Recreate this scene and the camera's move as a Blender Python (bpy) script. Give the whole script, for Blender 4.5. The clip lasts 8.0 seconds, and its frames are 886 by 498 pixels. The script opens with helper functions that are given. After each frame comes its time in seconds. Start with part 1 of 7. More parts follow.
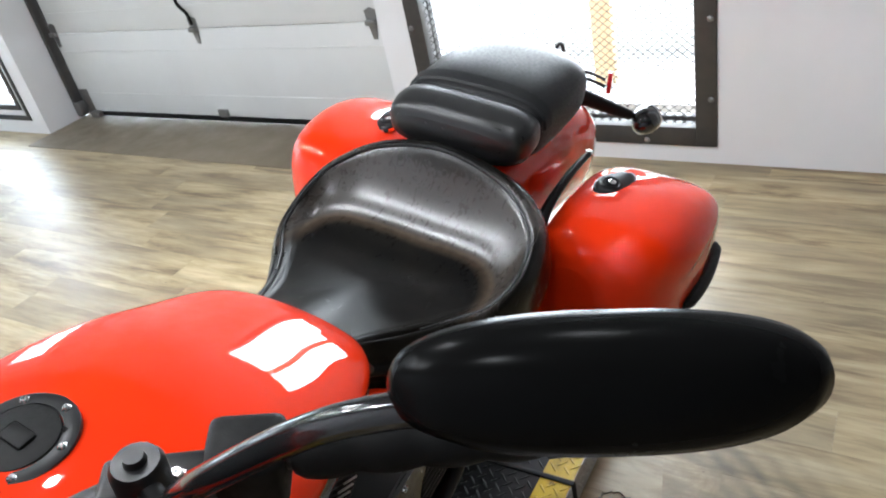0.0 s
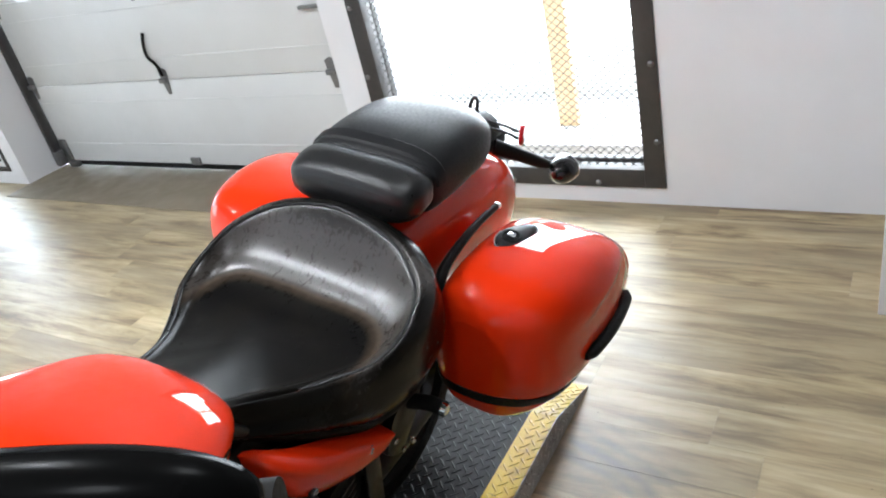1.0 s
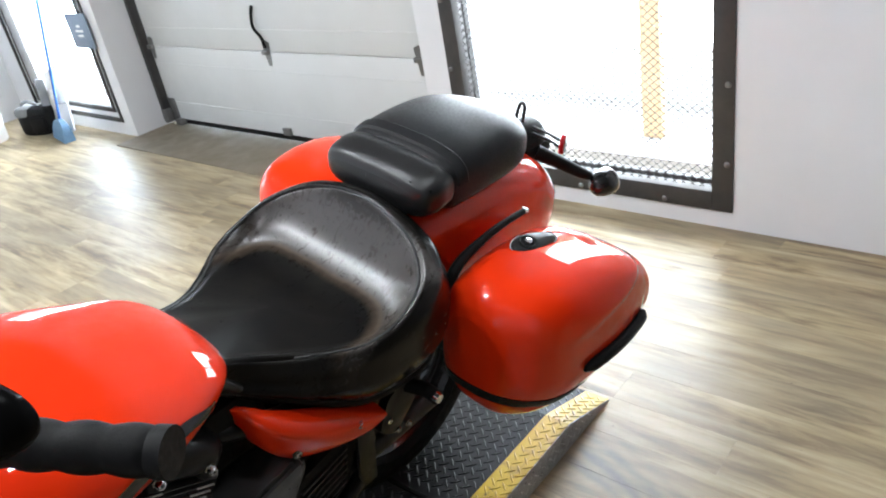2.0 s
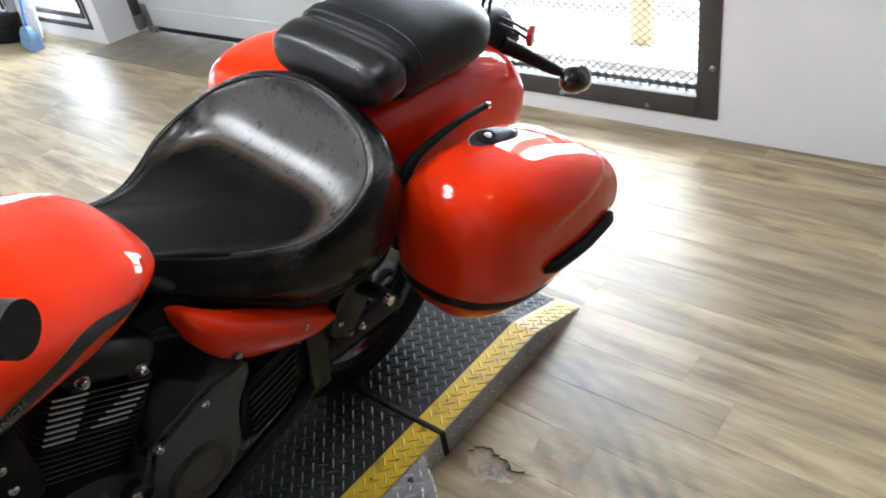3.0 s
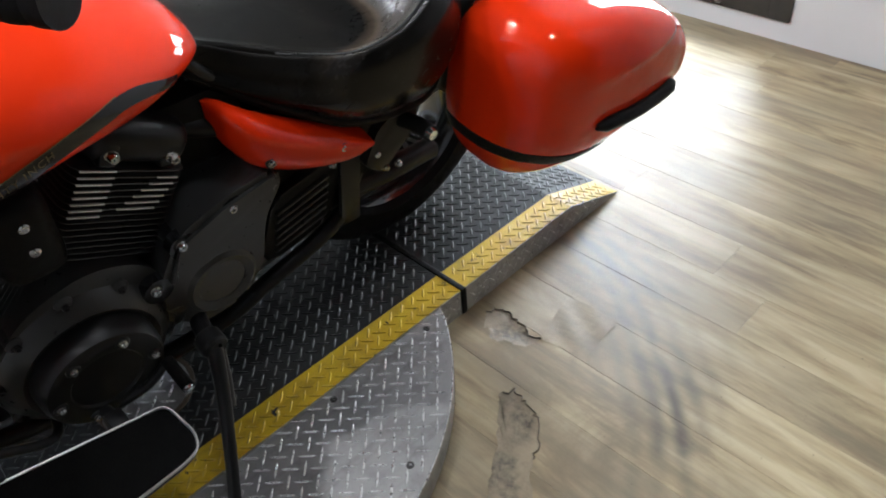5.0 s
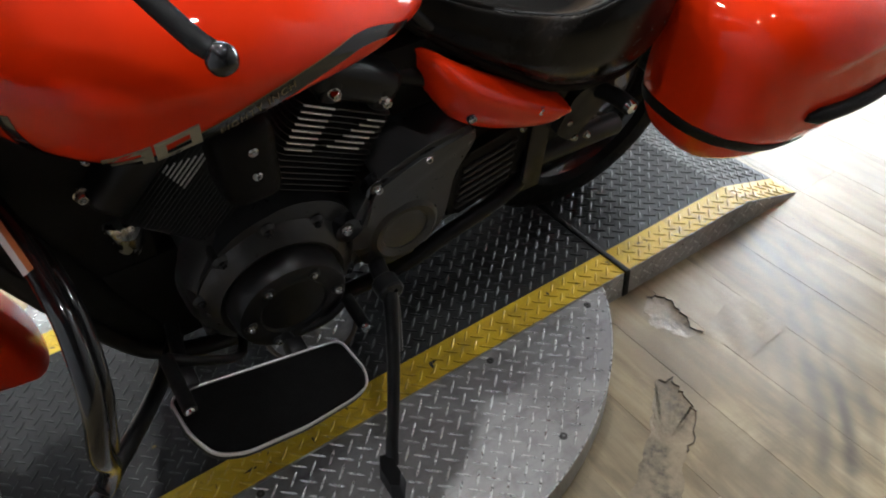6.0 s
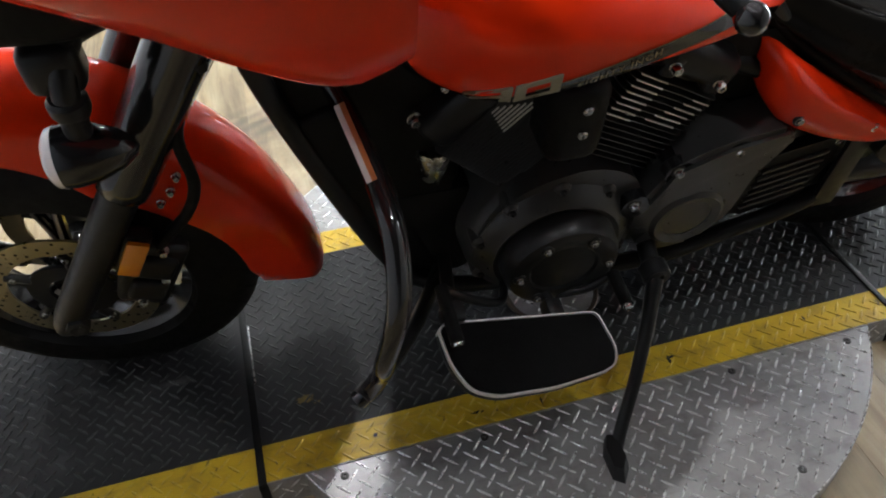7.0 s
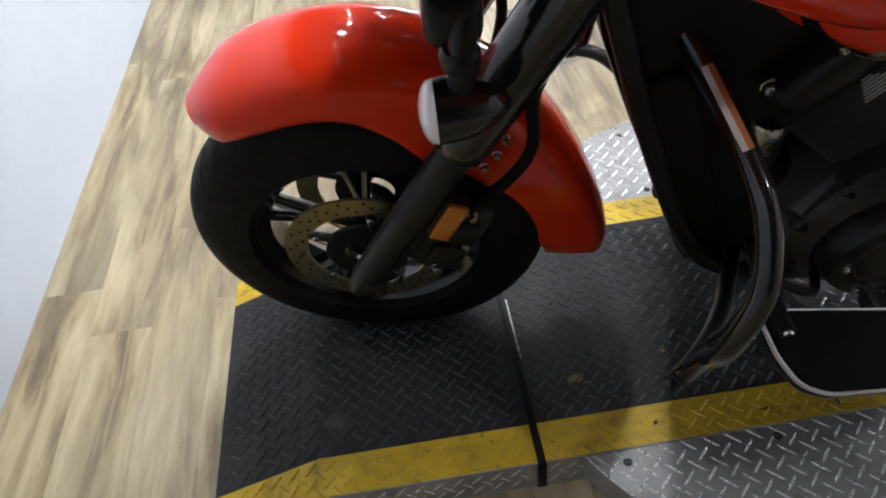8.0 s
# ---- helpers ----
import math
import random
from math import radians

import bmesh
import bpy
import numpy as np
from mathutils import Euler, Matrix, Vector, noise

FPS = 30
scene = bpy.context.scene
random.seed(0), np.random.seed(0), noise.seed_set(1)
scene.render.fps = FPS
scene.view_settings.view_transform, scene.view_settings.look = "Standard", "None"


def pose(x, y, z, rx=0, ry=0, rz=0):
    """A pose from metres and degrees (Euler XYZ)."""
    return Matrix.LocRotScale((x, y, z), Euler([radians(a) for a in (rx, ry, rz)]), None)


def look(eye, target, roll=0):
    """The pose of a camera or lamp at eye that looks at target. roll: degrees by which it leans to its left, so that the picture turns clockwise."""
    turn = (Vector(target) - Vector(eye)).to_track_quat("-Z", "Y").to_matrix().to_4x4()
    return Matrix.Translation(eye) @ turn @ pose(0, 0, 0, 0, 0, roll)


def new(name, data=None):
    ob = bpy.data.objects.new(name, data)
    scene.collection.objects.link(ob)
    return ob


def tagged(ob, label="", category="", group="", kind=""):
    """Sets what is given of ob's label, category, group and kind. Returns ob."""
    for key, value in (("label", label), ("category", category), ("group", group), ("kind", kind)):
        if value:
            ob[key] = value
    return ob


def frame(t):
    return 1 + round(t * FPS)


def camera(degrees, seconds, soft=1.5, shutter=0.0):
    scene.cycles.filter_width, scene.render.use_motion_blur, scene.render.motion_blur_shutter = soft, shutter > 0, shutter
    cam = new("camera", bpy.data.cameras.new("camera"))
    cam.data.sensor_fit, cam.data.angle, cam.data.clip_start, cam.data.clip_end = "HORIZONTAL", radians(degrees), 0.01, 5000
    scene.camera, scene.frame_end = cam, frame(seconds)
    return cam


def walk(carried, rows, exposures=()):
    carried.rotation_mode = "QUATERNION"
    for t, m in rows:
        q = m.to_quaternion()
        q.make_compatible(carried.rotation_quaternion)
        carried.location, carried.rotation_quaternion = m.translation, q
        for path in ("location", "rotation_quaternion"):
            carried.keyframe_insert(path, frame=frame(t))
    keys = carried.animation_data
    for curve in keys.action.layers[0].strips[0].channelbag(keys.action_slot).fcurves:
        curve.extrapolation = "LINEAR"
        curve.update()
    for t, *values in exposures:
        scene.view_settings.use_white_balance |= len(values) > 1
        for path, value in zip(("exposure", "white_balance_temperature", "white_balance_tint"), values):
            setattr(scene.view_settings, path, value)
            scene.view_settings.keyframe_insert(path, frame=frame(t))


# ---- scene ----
cam = camera(60.5, 8.0, soft=2.0)
PATH = [
    (0, (0.947, -0.625, 1.589), (-0.058, 0.755, 0.547), -12.9),
    (0.5, (1.001, -0.498, 1.556), (-0.086, 0.829, 0.526), -16.0),
    (1, (1.145, -0.51, 1.589), (0.116, 0.911, 0.629), -13.9),
    (1.2, (1.207, -0.524, 1.601), (0.216, 0.907, 0.615), -12.6),
    (2.3, (1.334, -0.398, 1.6), (0.058, 0.827, 0.667), -10.2),
    (2.5, (1.341, -0.368, 1.569), (0.107, 0.838, 0.558), -10.9),
    (3, (1.342, -0.372, 1.497), (0.17, 0.807, 0.386), -10.7),
    (3.5, (1.339, -0.384, 1.454), (0.163, 0.745, 0.295), -9.3),
    (4, (1.363, -0.397, 1.452), (0.118, 0.678, 0.314), -9.5),
    (4.2, (1.369, -0.399, 1.434), (0.151, 0.659, 0.252), -8.3),
    (5.3, (1.308, -0.462, 1.344), (0.171, 0.533, 0.034), -3.9),
    (5.5, (1.302, -0.489, 1.339), (0.125, 0.476, 0.042), -3.2),
    (6, (1.258, -0.545, 1.344), (-0.038, 0.226, 0.03), -5.0),
    (6.5, (1.208, -0.616, 1.338), (-0.153, -0.026, -0.003), -4.0),
    (7, (1.175, -0.74, 1.345), (-0.256, -0.37, -0.003), -2.4),
    (7.5, (1.12, -0.908, 1.321), (-0.32, -0.741, -0.056), -4.2),
    (8, (1.079, -1.047, 1.309), (-0.389, -0.991, -0.049), -7.5),
]
walk(cam, [(t, look(eye, target, roll)) for t, eye, target, roll in PATH], [(0, 0.1, 6250, 9), (4.2, 0.2, 6200, 9), (5.5, 0.05, 6350, 9), (6.5, 0.05, 6600, 10), (8, 0.0, 6250, 10)])

# ---------------------------------------------------------------- world, light
world = bpy.data.worlds.new("world")
scene.world = world
world.use_nodes = True
_bg = world.node_tree.nodes["Background"]
_sky = world.node_tree.nodes.new("ShaderNodeTexSky")
_sky.sky_type, _sky.sun_disc = "NISHITA", False
_sky.sun_elevation, _sky.sun_rotation = radians(48), radians(200)
world.node_tree.links.new(_sky.outputs[0], _bg.inputs[0])
_bg.inputs[1].default_value = 0.12


def area(name, m, sx, sy, watts, colour=(1, 1, 1), shape="RECTANGLE"):
    data = bpy.data.lights.new(name, "AREA")
    data.shape, data.size, data.energy, data.color = shape, sx, watts, colour
    if shape == "RECTANGLE":
        data.size_y = sy
    ob = new(name, data)
    ob.matrix_world = m
    return ob


CEILING = 3.3
LAMPS = [(x, y) for y in (-0.75, 0.1) for x in (-4.4, -3.2, -2.0)] + [(-1.38, -0.95), (-0.6, -1.08), (1.0, -1.0), (-1.48, -0.2), (-0.38, 0.28), (0.95, 0.70)]
for _x, _y in LAMPS:
    area("ceiling_bulb", look((_x, _y, CEILING - 0.16), (_x, _y, 0)), 0.11, 0.11, (13.0 if _x > 0.5 else 32.0 if _y < -0.9 else 22.0) if _x > -1.6 else 10.0, (0.97, 0.985, 1.0), "DISK")


# ---------------------------------------------------------------- materials
CX, CY = 0.012, -0.196  # the turntable's middle


def mat(name, base=(0.5, 0.5, 0.5), rough=0.5, metal=0.0, coat=0.0, spec=0.5):
    m = bpy.data.materials.new(name)
    m.use_nodes = True
    b = m.node_tree.nodes["Principled BSDF"]
    b.inputs["Base Color"].default_value = (*base, 1)
    b.inputs["Roughness"].default_value = rough
    b.inputs["Metallic"].default_value = metal
    b.inputs["Coat Weight"].default_value = coat
    b.inputs["Coat Roughness"].default_value = 0.03
    b.inputs["Specular IOR Level"].default_value = spec
    return m


class Nodes:
    """Short hand for wiring one material."""

    def __init__(self, m):
        self.t = m.node_tree
        self.b = self.t.nodes["Principled BSDF"]

    def n(self, kind, **sockets):
        node = self.t.nodes.new("ShaderNode" + kind)
        for key, v in sockets.items():
            self.put(node, key, v)
        return node

    def put(self, node, key, v):
        s = node.inputs[int(key[1:]) if key[0] == "i" and key[1:].isdigit() else key.replace("_", " ")]
        if isinstance(v, bpy.types.NodeSocket):
            self.t.links.new(v, s)
        else:
            s.default_value = v

    def coords(self, scale=(1, 1, 1), kind="Object"):
        c = self.n("TexCoord")
        mp = self.n("Mapping", Vector=c.outputs[kind], Scale=scale)
        return mp.outputs[0]

    def noise(self, vec, scale, detail=4.0, rough=0.55, distort=0.0):
        return self.n("TexNoise", Vector=vec, Scale=scale, Detail=detail, Roughness=rough, Distortion=distort).outputs[0]

    def ramp(self, fac, stops):
        r = self.n("ValToRGB", Fac=fac)
        e = r.color_ramp.elements
        while len(e) < len(stops):
            e.new(0.5)
        for el, (p, c) in zip(e, stops):
            el.position, el.color = p, (*c, 1) if len(c) == 3 else c
        return r.outputs[0]

    def grey(self, fac, lo, hi, a=0.3, b=0.7):
        return self.ramp(fac, [(a, (lo,) * 3), (b, (hi,) * 3)])

    def mix(self, fac, a, b, mode="MIX"):
        x = self.t.nodes.new("ShaderNodeMix")
        x.data_type, x.blend_type = "RGBA", mode
        for i, v in ((0, fac), (6, a), (7, b)):
            if isinstance(v, bpy.types.NodeSocket):
                self.t.links.new(v, x.inputs[i])
            else:
                x.inputs[i].default_value = v if i == 0 else (*v, 1)
        return x.outputs[2]

    def bump(self, height, strength=0.3, distance=0.002):
        b = self.n("Bump", Height=height, Strength=strength, Distance=distance)
        self.t.links.new(b.outputs[0], self.b.inputs["Normal"])

    def colour(self, sock):
        self.t.links.new(sock, self.b.inputs["Base Color"])

    def rough(self, sock):
        self.t.links.new(sock, self.b.inputs["Roughness"])


def m_paint(name, c1, c2, rough=0.3):
    m = mat(name, c1, rough, coat=1.0, spec=0.03)
    k = Nodes(m)
    k.b.inputs["Coat IOR"].default_value = 1.42
    v = k.coords()
    k.colour(k.mix(k.grey(k.noise(v, 5.0, 3), 0, 1), c1, c2))
    k.rough(k.grey(k.noise(v, 30.0, 4), rough * 0.8, rough * 1.25))
    fine = k.noise(v, 900.0, 2)
    b = k.n("Bump", Height=fine, Strength=0.015, Distance=0.0005)
    k.t.links.new(b.outputs[0], k.b.inputs["Normal"])
    return m


def m_dull(name, c1, c2, rough=0.5, metal=0.0, scale=40.0, bump=0.15, coat=0.0, spec=0.5):
    """Two-scale mottled surface."""
    m = mat(name, c1, rough, metal, coat, spec)
    k = Nodes(m)
    v = k.coords()
    big, small = k.noise(v, scale * 0.12, 4), k.noise(v, scale, 5)
    k.colour(k.mix(k.grey(big, 0, 1), c1, c2))
    k.rough(k.grey(small, max(0.02, rough * 0.8), min(1, rough * 1.25)))
    k.bump(k.noise(v, scale * 6, 4), bump, 0.001)
    return m


RED = m_paint("red_paint", (0.72, 0.030, 0.0022), (0.66, 0.024, 0.0018), 0.5)
BLACK_GLOSS = m_dull("gloss_black_paint", (0.008, 0.008, 0.0085), (0.012, 0.012, 0.0125), 0.16, 0, 30, 0.02, 0.4, 0.4)
BLACK_SATIN = m_dull("satin_black_metal", (0.007, 0.007, 0.0074), (0.011, 0.011, 0.0115), 0.36, 0.0, 60, 0.08, spec=0.28)
ENGINE_GREY = m_dull("engine_black_coat", (0.025, 0.025, 0.0247), (0.038, 0.038, 0.037), 0.33, 0.0, 70, 0.08, spec=0.5)
PLASTIC = m_dull("black_plastic", (0.005, 0.005, 0.005), (0.008, 0.008, 0.008), 0.5, 0, 120, 0.25, spec=0.14)
RUBBER = m_dull("tyre_rubber", (0.005, 0.005, 0.005), (0.008, 0.008, 0.0078), 0.6, 0, 50, 0.3, spec=0.12)
MATT = m_dull("black_rubber_mat", (0.005, 0.005, 0.005), (0.007, 0.007, 0.007), 0.85, 0, 300, 0.4, spec=0.08)
STEEL = m_dull("bright_steel", (0.62, 0.62, 0.61), (0.5, 0.5, 0.5), 0.25, 1.0, 40, 0.05)
CHROME = mat("chrome", (0.8, 0.8, 0.8), 0.06, 1.0)
MACHINED = m_dull("machined_alloy", (0.78, 0.78, 0.77), (0.70, 0.70, 0.69), 0.42, 0.5, 60, 0.05)
ALLOY = m_dull("cast_alloy", (0.42, 0.42, 0.42), (0.35, 0.35, 0.35), 0.35, 1.0, 60, 0.1)
BRAKE = m_dull("brake_disc_steel", (0.40, 0.36, 0.24), (0.34, 0.30, 0.2), 0.32, 1.0, 90, 0.1)
AMBER = mat("amber_reflector", (0.60, 0.19, 0.006), 0.2, 0, 1.0)
RED_LENS = mat("red_reflector", (0.35, 0.01, 0.015), 0.2, 0, 1.0)
LENS = mat("clear_lens", (0.82, 0.74, 0.70), 0.15, 0, 1.0)
WHITE_DECAL = mat("dull_silver_emblem", (0.30, 0.27, 0.19), 0.45, 0.4)
GOLD_TEXT = mat("dull_gold_lettering", (0.17, 0.13, 0.055), 0.5, 0.2)


def m_leather():
    """Glossy black hide: wrinkled, cracked high up, rubbed brown in an arc where the dish turns up."""
    m = mat("black_leather", (0.012, 0.012, 0.012), 0.3, spec=0.5)
    k = Nodes(m)

    def calc(op, *vals):
        x = k.t.nodes.new("ShaderNodeMath")
        x.operation = op
        for i, v in enumerate(vals):
            if isinstance(v, bpy.types.NodeSocket):
                k.t.links.new(v, x.inputs[i])
            else:
                x.inputs[i].default_value = v
        return x.outputs[0]

    v = k.coords()
    sep = k.n("SeparateXYZ", Vector=v)
    ax = calc("POWER", calc("DIVIDE", calc("ABSOLUTE", sep.outputs[0]), 0.226), 5.0)
    ay = calc("POWER", calc("DIVIDE", calc("MAXIMUM", calc("SUBTRACT", sep.outputs[1], 0.20), 0.0), 0.222), 5.0)
    d = calc("ADD", calc("ADD", ax, ay), calc("MULTIPLY_ADD", k.noise(v, 7.0, 3), 0.3, -0.15))
    arc = k.ramp(d, [(0.45, (0, 0, 0)), (0.85, (1, 1, 1)), (1.0, (0.3,) * 3)])
    inside = k.ramp(d, [(0.2, (1, 1, 1)), (0.95, (0, 0, 0))])
    behind = k.ramp(sep.outputs[1], [(0.22, (0, 0, 0)), (0.31, (1, 1, 1)), (0.505, (1, 1, 1)), (0.53, (0, 0, 0))])
    rub = calc("MULTIPLY", calc("MULTIPLY", arc, behind), k.grey(k.noise(v, 60.0, 6, 0.65), 0.45, 1.0, 0.3, 0.7))
    cells = k.n("TexVoronoi", Vector=v, Scale=420.0)
    wrinkle = k.noise(k.coords((70, 34, 50)), 1.0, 7, 0.7, 1.2)
    folds = k.noise(k.coords((9, 14, 11)), 1.0, 5, 0.55, 0.6)
    base = k.mix(k.grey(k.noise(v, 9.0, 6, 0.6), 0, 1, 0.4, 0.75), (0.0045, 0.0043, 0.0042), (0.010, 0.009, 0.0075))
    near = k.ramp(calc("ABSOLUTE", sep.outputs[0]), [(0.236, (1, 1, 1)), (0.254, (0, 0, 0))])
    wall = calc("MULTIPLY", near, k.ramp(d, [(0.70, (0, 0, 0)), (1.0, (1, 1, 1))]))
    rub = calc("MULTIPLY", near, rub)
    # scuffs, plus the pale sheen of the upright back put into the colour
    scuff_sheen = calc("MULTIPLY", calc("MULTIPLY", wall, behind), k.grey(k.noise(k.coords((40, 18, 30)), 1.0, 7, 0.7, 0.8), 0.45, 1.0, 0.36, 0.62))
    greyed = k.mix(calc("MULTIPLY", scuff_sheen, 0.5), base, (0.036, 0.035, 0.034))
    k.colour(k.mix(calc("MULTIPLY", rub, 0.40), greyed, (0.20, 0.142, 0.095)))
    shine = calc("MULTIPLY_ADD", inside, 0.07, calc("MULTIPLY_ADD", rub, 0.10, 0.0))
    k.rough(calc("ADD", k.grey(wrinkle, 0.19, 0.29), calc("MULTIPLY_ADD", calc("MULTIPLY", wall, behind), 0.03, shine)))
    k.t.links.new(calc("ADD", calc("MULTIPLY_ADD", calc("MULTIPLY", wall, behind), 0.55, 0.30), calc("MULTIPLY", near, -0.19)), k.b.inputs["Specular IOR Level"])
    b1 = k.n("Bump", Height=cells.outputs[0], Strength=0.05, Distance=0.0006)
    b2 = k.n("Bump", Height=wrinkle, Strength=0.13, Distance=0.0012, Normal=b1.outputs[0])
    b3 = k.n("Bump", Height=folds, Strength=0.05, Distance=0.006, Normal=b2.outputs[0])
    k.t.links.new(b3.outputs[0], k.b.inputs["Normal"])
    return m


LEATHER = m_leather()
ROLL_VINYL = m_dull("satin_black_vinyl", (0.007, 0.007, 0.0072), (0.012, 0.012, 0.012), 0.34, 0, 90, 0.12, spec=0.45)
SMOOTH_LEATHER = m_dull("smooth_black_vinyl", (0.008, 0.0082, 0.009), (0.013, 0.0132, 0.014), 0.44, 0, 160, 0.05, spec=0.17)


def m_tread(name, c1, c2, metal, rough, wear, under, grime, spec=0.4):
    """Chequer plate; wear: how much of what lies under the paint shows; grime: dark rubbed-in dirt."""
    m = mat(name, c1, rough, metal, spec=spec)
    k = Nodes(m)
    v = k.coords()
    big, mid, fine = k.noise(v, 3.0, 5), k.noise(v, 22.0, 6, 0.6), k.noise(v, 160.0, 5, 0.7)
    base = k.mix(k.grey(big, 0, 1), c1, c2)
    chip = k.grey(k.noise(v, 55.0, 4, 0.6, 0.6), 0, wear, 0.66, 0.70)
    dirt = k.grey(mid, 0, grime, 0.50, 0.74)
    smear = k.grey(k.noise(k.coords((60, 6, 6)), 1.0, 5, 0.6), 0, grime * 0.7, 0.52, 0.72)
    col = k.mix(dirt, k.mix(chip, base, under), (0.035, 0.031, 0.026))
    k.colour(k.mix(smear, col, (0.05, 0.045, 0.035)))
    k.rough(k.grey(fine, rough * 0.75, rough * 1.3))
    k.bump(fine, 0.12, 0.0008)
    return m


TREAD_BLACK = m_tread("black_chequer_plate", (0.023, 0.0234, 0.024), (0.032, 0.0324, 0.033), 0.0, 0.48, 0.35, (0.09, 0.08, 0.05), 0.15, 0.14)
TREAD_BLACK_TOP = m_tread("black_plate_raised_bars", (0.026, 0.0265, 0.027), (0.045, 0.046, 0.047), 0.0, 0.32, 0.6, (0.16, 0.15, 0.13), 0.15, 0.35)
TREAD_YELLOW = m_tread("yellow_painted_plate", (0.62, 0.42, 0.020), (0.53, 0.345, 0.018), 0.0, 0.42, 0.85, (0.10, 0.075, 0.03), 0.42)
TREAD_YELLOW_TOP = m_tread("yellow_plate_raised_bars", (0.68, 0.48, 0.05), (0.45, 0.30, 0.03), 0.0, 0.30, 0.9, (0.12, 0.09, 0.05), 0.5)
TREAD_BARE = m_tread("bare_aluminium_plate", (0.39, 0.38, 0.375), (0.31, 0.302, 0.297), 0.6, 0.42, 0.4, (0.24, 0.23, 0.22), 0.35)
TREAD_BARE_TOP = m_tread("aluminium_raised_bars", (0.78, 0.775, 0.77), (0.66, 0.655, 0.65), 0.75, 0.28, 0.3, (0.4, 0.39, 0.38), 0.2)
TREAD_SIDE = m_tread("aluminium_plate_edge", (0.46, 0.45, 0.43), (0.38, 0.37, 0.36), 0.55, 0.45, 0.4, (0.2, 0.19, 0.18), 0.35)


def m_wood():
    m = mat("grey_brown_vinyl_plank", (0.4, 0.3, 0.2), 0.36, spec=0.55)
    k = Nodes(m)

    def math_node(op, *vals):
        x = k.t.nodes.new("ShaderNodeMath")
        x.operation = op
        for i, v in enumerate(vals):
            if isinstance(v, bpy.types.NodeSocket):
                k.t.links.new(v, x.inputs[i])
            else:
                x.inputs[i].default_value = v
        return x.outputs[0]

    rnd = k.n("ObjectInfo").outputs["Random"]
    geo = k.n("NewGeometry").outputs["Position"]
    mul = k.t.nodes.new("ShaderNodeVectorMath")
    mul.operation = "MULTIPLY_ADD"
    comb = k.n("CombineXYZ", X=rnd, Y=rnd, Z=rnd)
    k.t.links.new(comb.outputs[0], mul.inputs[0])
    mul.inputs[1].default_value = (37, 11, 5)
    k.t.links.new(geo, mul.inputs[2])
    mp = k.n("Mapping", Vector=mul.outputs[0], Scale=(1.3, 9.0, 1))
    grain = k.noise(mp.outputs[0], 1.6, 8, 0.62, 0.35)
    mp2 = k.n("Mapping", Vector=mul.outputs[0], Scale=(5.0, 60.0, 1))
    fine = k.noise(mp2.outputs[0], 1.0, 5, 0.6)
    patch = k.noise(k.n("Mapping", Vector=mul.outputs[0], Scale=(1.1, 3.0, 1)).outputs[0], 1.2, 3, 0.5)
    col = k.ramp(grain, [(0.30, (0.085, 0.056, 0.029)), (0.40, (0.20, 0.145, 0.077)), (0.50, (0.385, 0.300, 0.165)), (0.66, (0.54, 0.445, 0.280))])
    grey = k.mix(k.grey(patch, 0.0, 0.70, 0.45, 0.66), col, (0.22, 0.178, 0.115))
    tint = k.mix(k.grey(rnd, 0.0, 0.38, 0.0, 1.0), grey, (0.34, 0.272, 0.168))
    tone = k.mix(k.grey(fine, 0, 0.36, 0.48, 0.75), tint, (0.10, 0.078, 0.052))
    specks = k.grey(k.noise(geo, 95.0, 3, 0.5), 0, 0.8, 0.72, 0.75)
    tone = k.mix(specks, tone, (0.05, 0.04, 0.03))
    # rub marks in rings round the turntable
    sep = k.n("SeparateXYZ", Vector=geo)
    dx, dy = math_node("SUBTRACT", sep.outputs[0], CX), math_node("SUBTRACT", sep.outputs[1], CY)
    r = math_node("SQRT", math_node("ADD", math_node("MULTIPLY", dx, dx), math_node("MULTIPLY", dy, dy)))
    wob = math_node("ADD", r, math_node("MULTIPLY", k.noise(geo, 2.2, 3), 0.10))
    band = math_node("SUBTRACT", 1.0, math_node("MINIMUM", math_node("MULTIPLY", math_node("ABSOLUTE", math_node("SUBTRACT", wob, 1.235)), 5.2), 1.0))
    lines = math_node("MULTIPLY_ADD", math_node("SINE", math_node("MULTIPLY", wob, 118.0)), 0.5, 0.5)
    mask = math_node("MULTIPLY", band, math_node("MULTIPLY", k.grey(k.noise(geo, 2.6, 5, 0.6), 0.0, 1, 0.40, 0.60), math_node("MULTIPLY_ADD", lines, 0.6, 0.4)))
    around = math_node("SUBTRACT", 1.0, math_node("MINIMUM", math_node("MULTIPLY", math_node("ABSOLUTE", math_node("SUBTRACT", wob, 1.05)), 2.4), 1.0))
    grime = math_node("MULTIPLY", around, k.grey(k.noise(geo, 5.5, 6, 0.65, 0.6), 0.10, 0.95, 0.35, 0.62))
    tone = k.mix(grime, tone, (0.16, 0.116, 0.066))
    k.colour(k.mix(math_node("MULTIPLY", mask, 0.9), tone, (0.060, 0.050, 0.040)))
    dirt = k.noise(geo, 38.0, 5, 0.7)
    scuff = k.noise(geo, 1.6, 6, 0.6)
    k.rough(math_node("SUBTRACT", k.grey(scuff, 0.38, 0.48), math_node("MULTIPLY", mask, 0.08)))
    k.bump(k.mix(0.3, fine, dirt), 0.05, 0.0010)
    return m


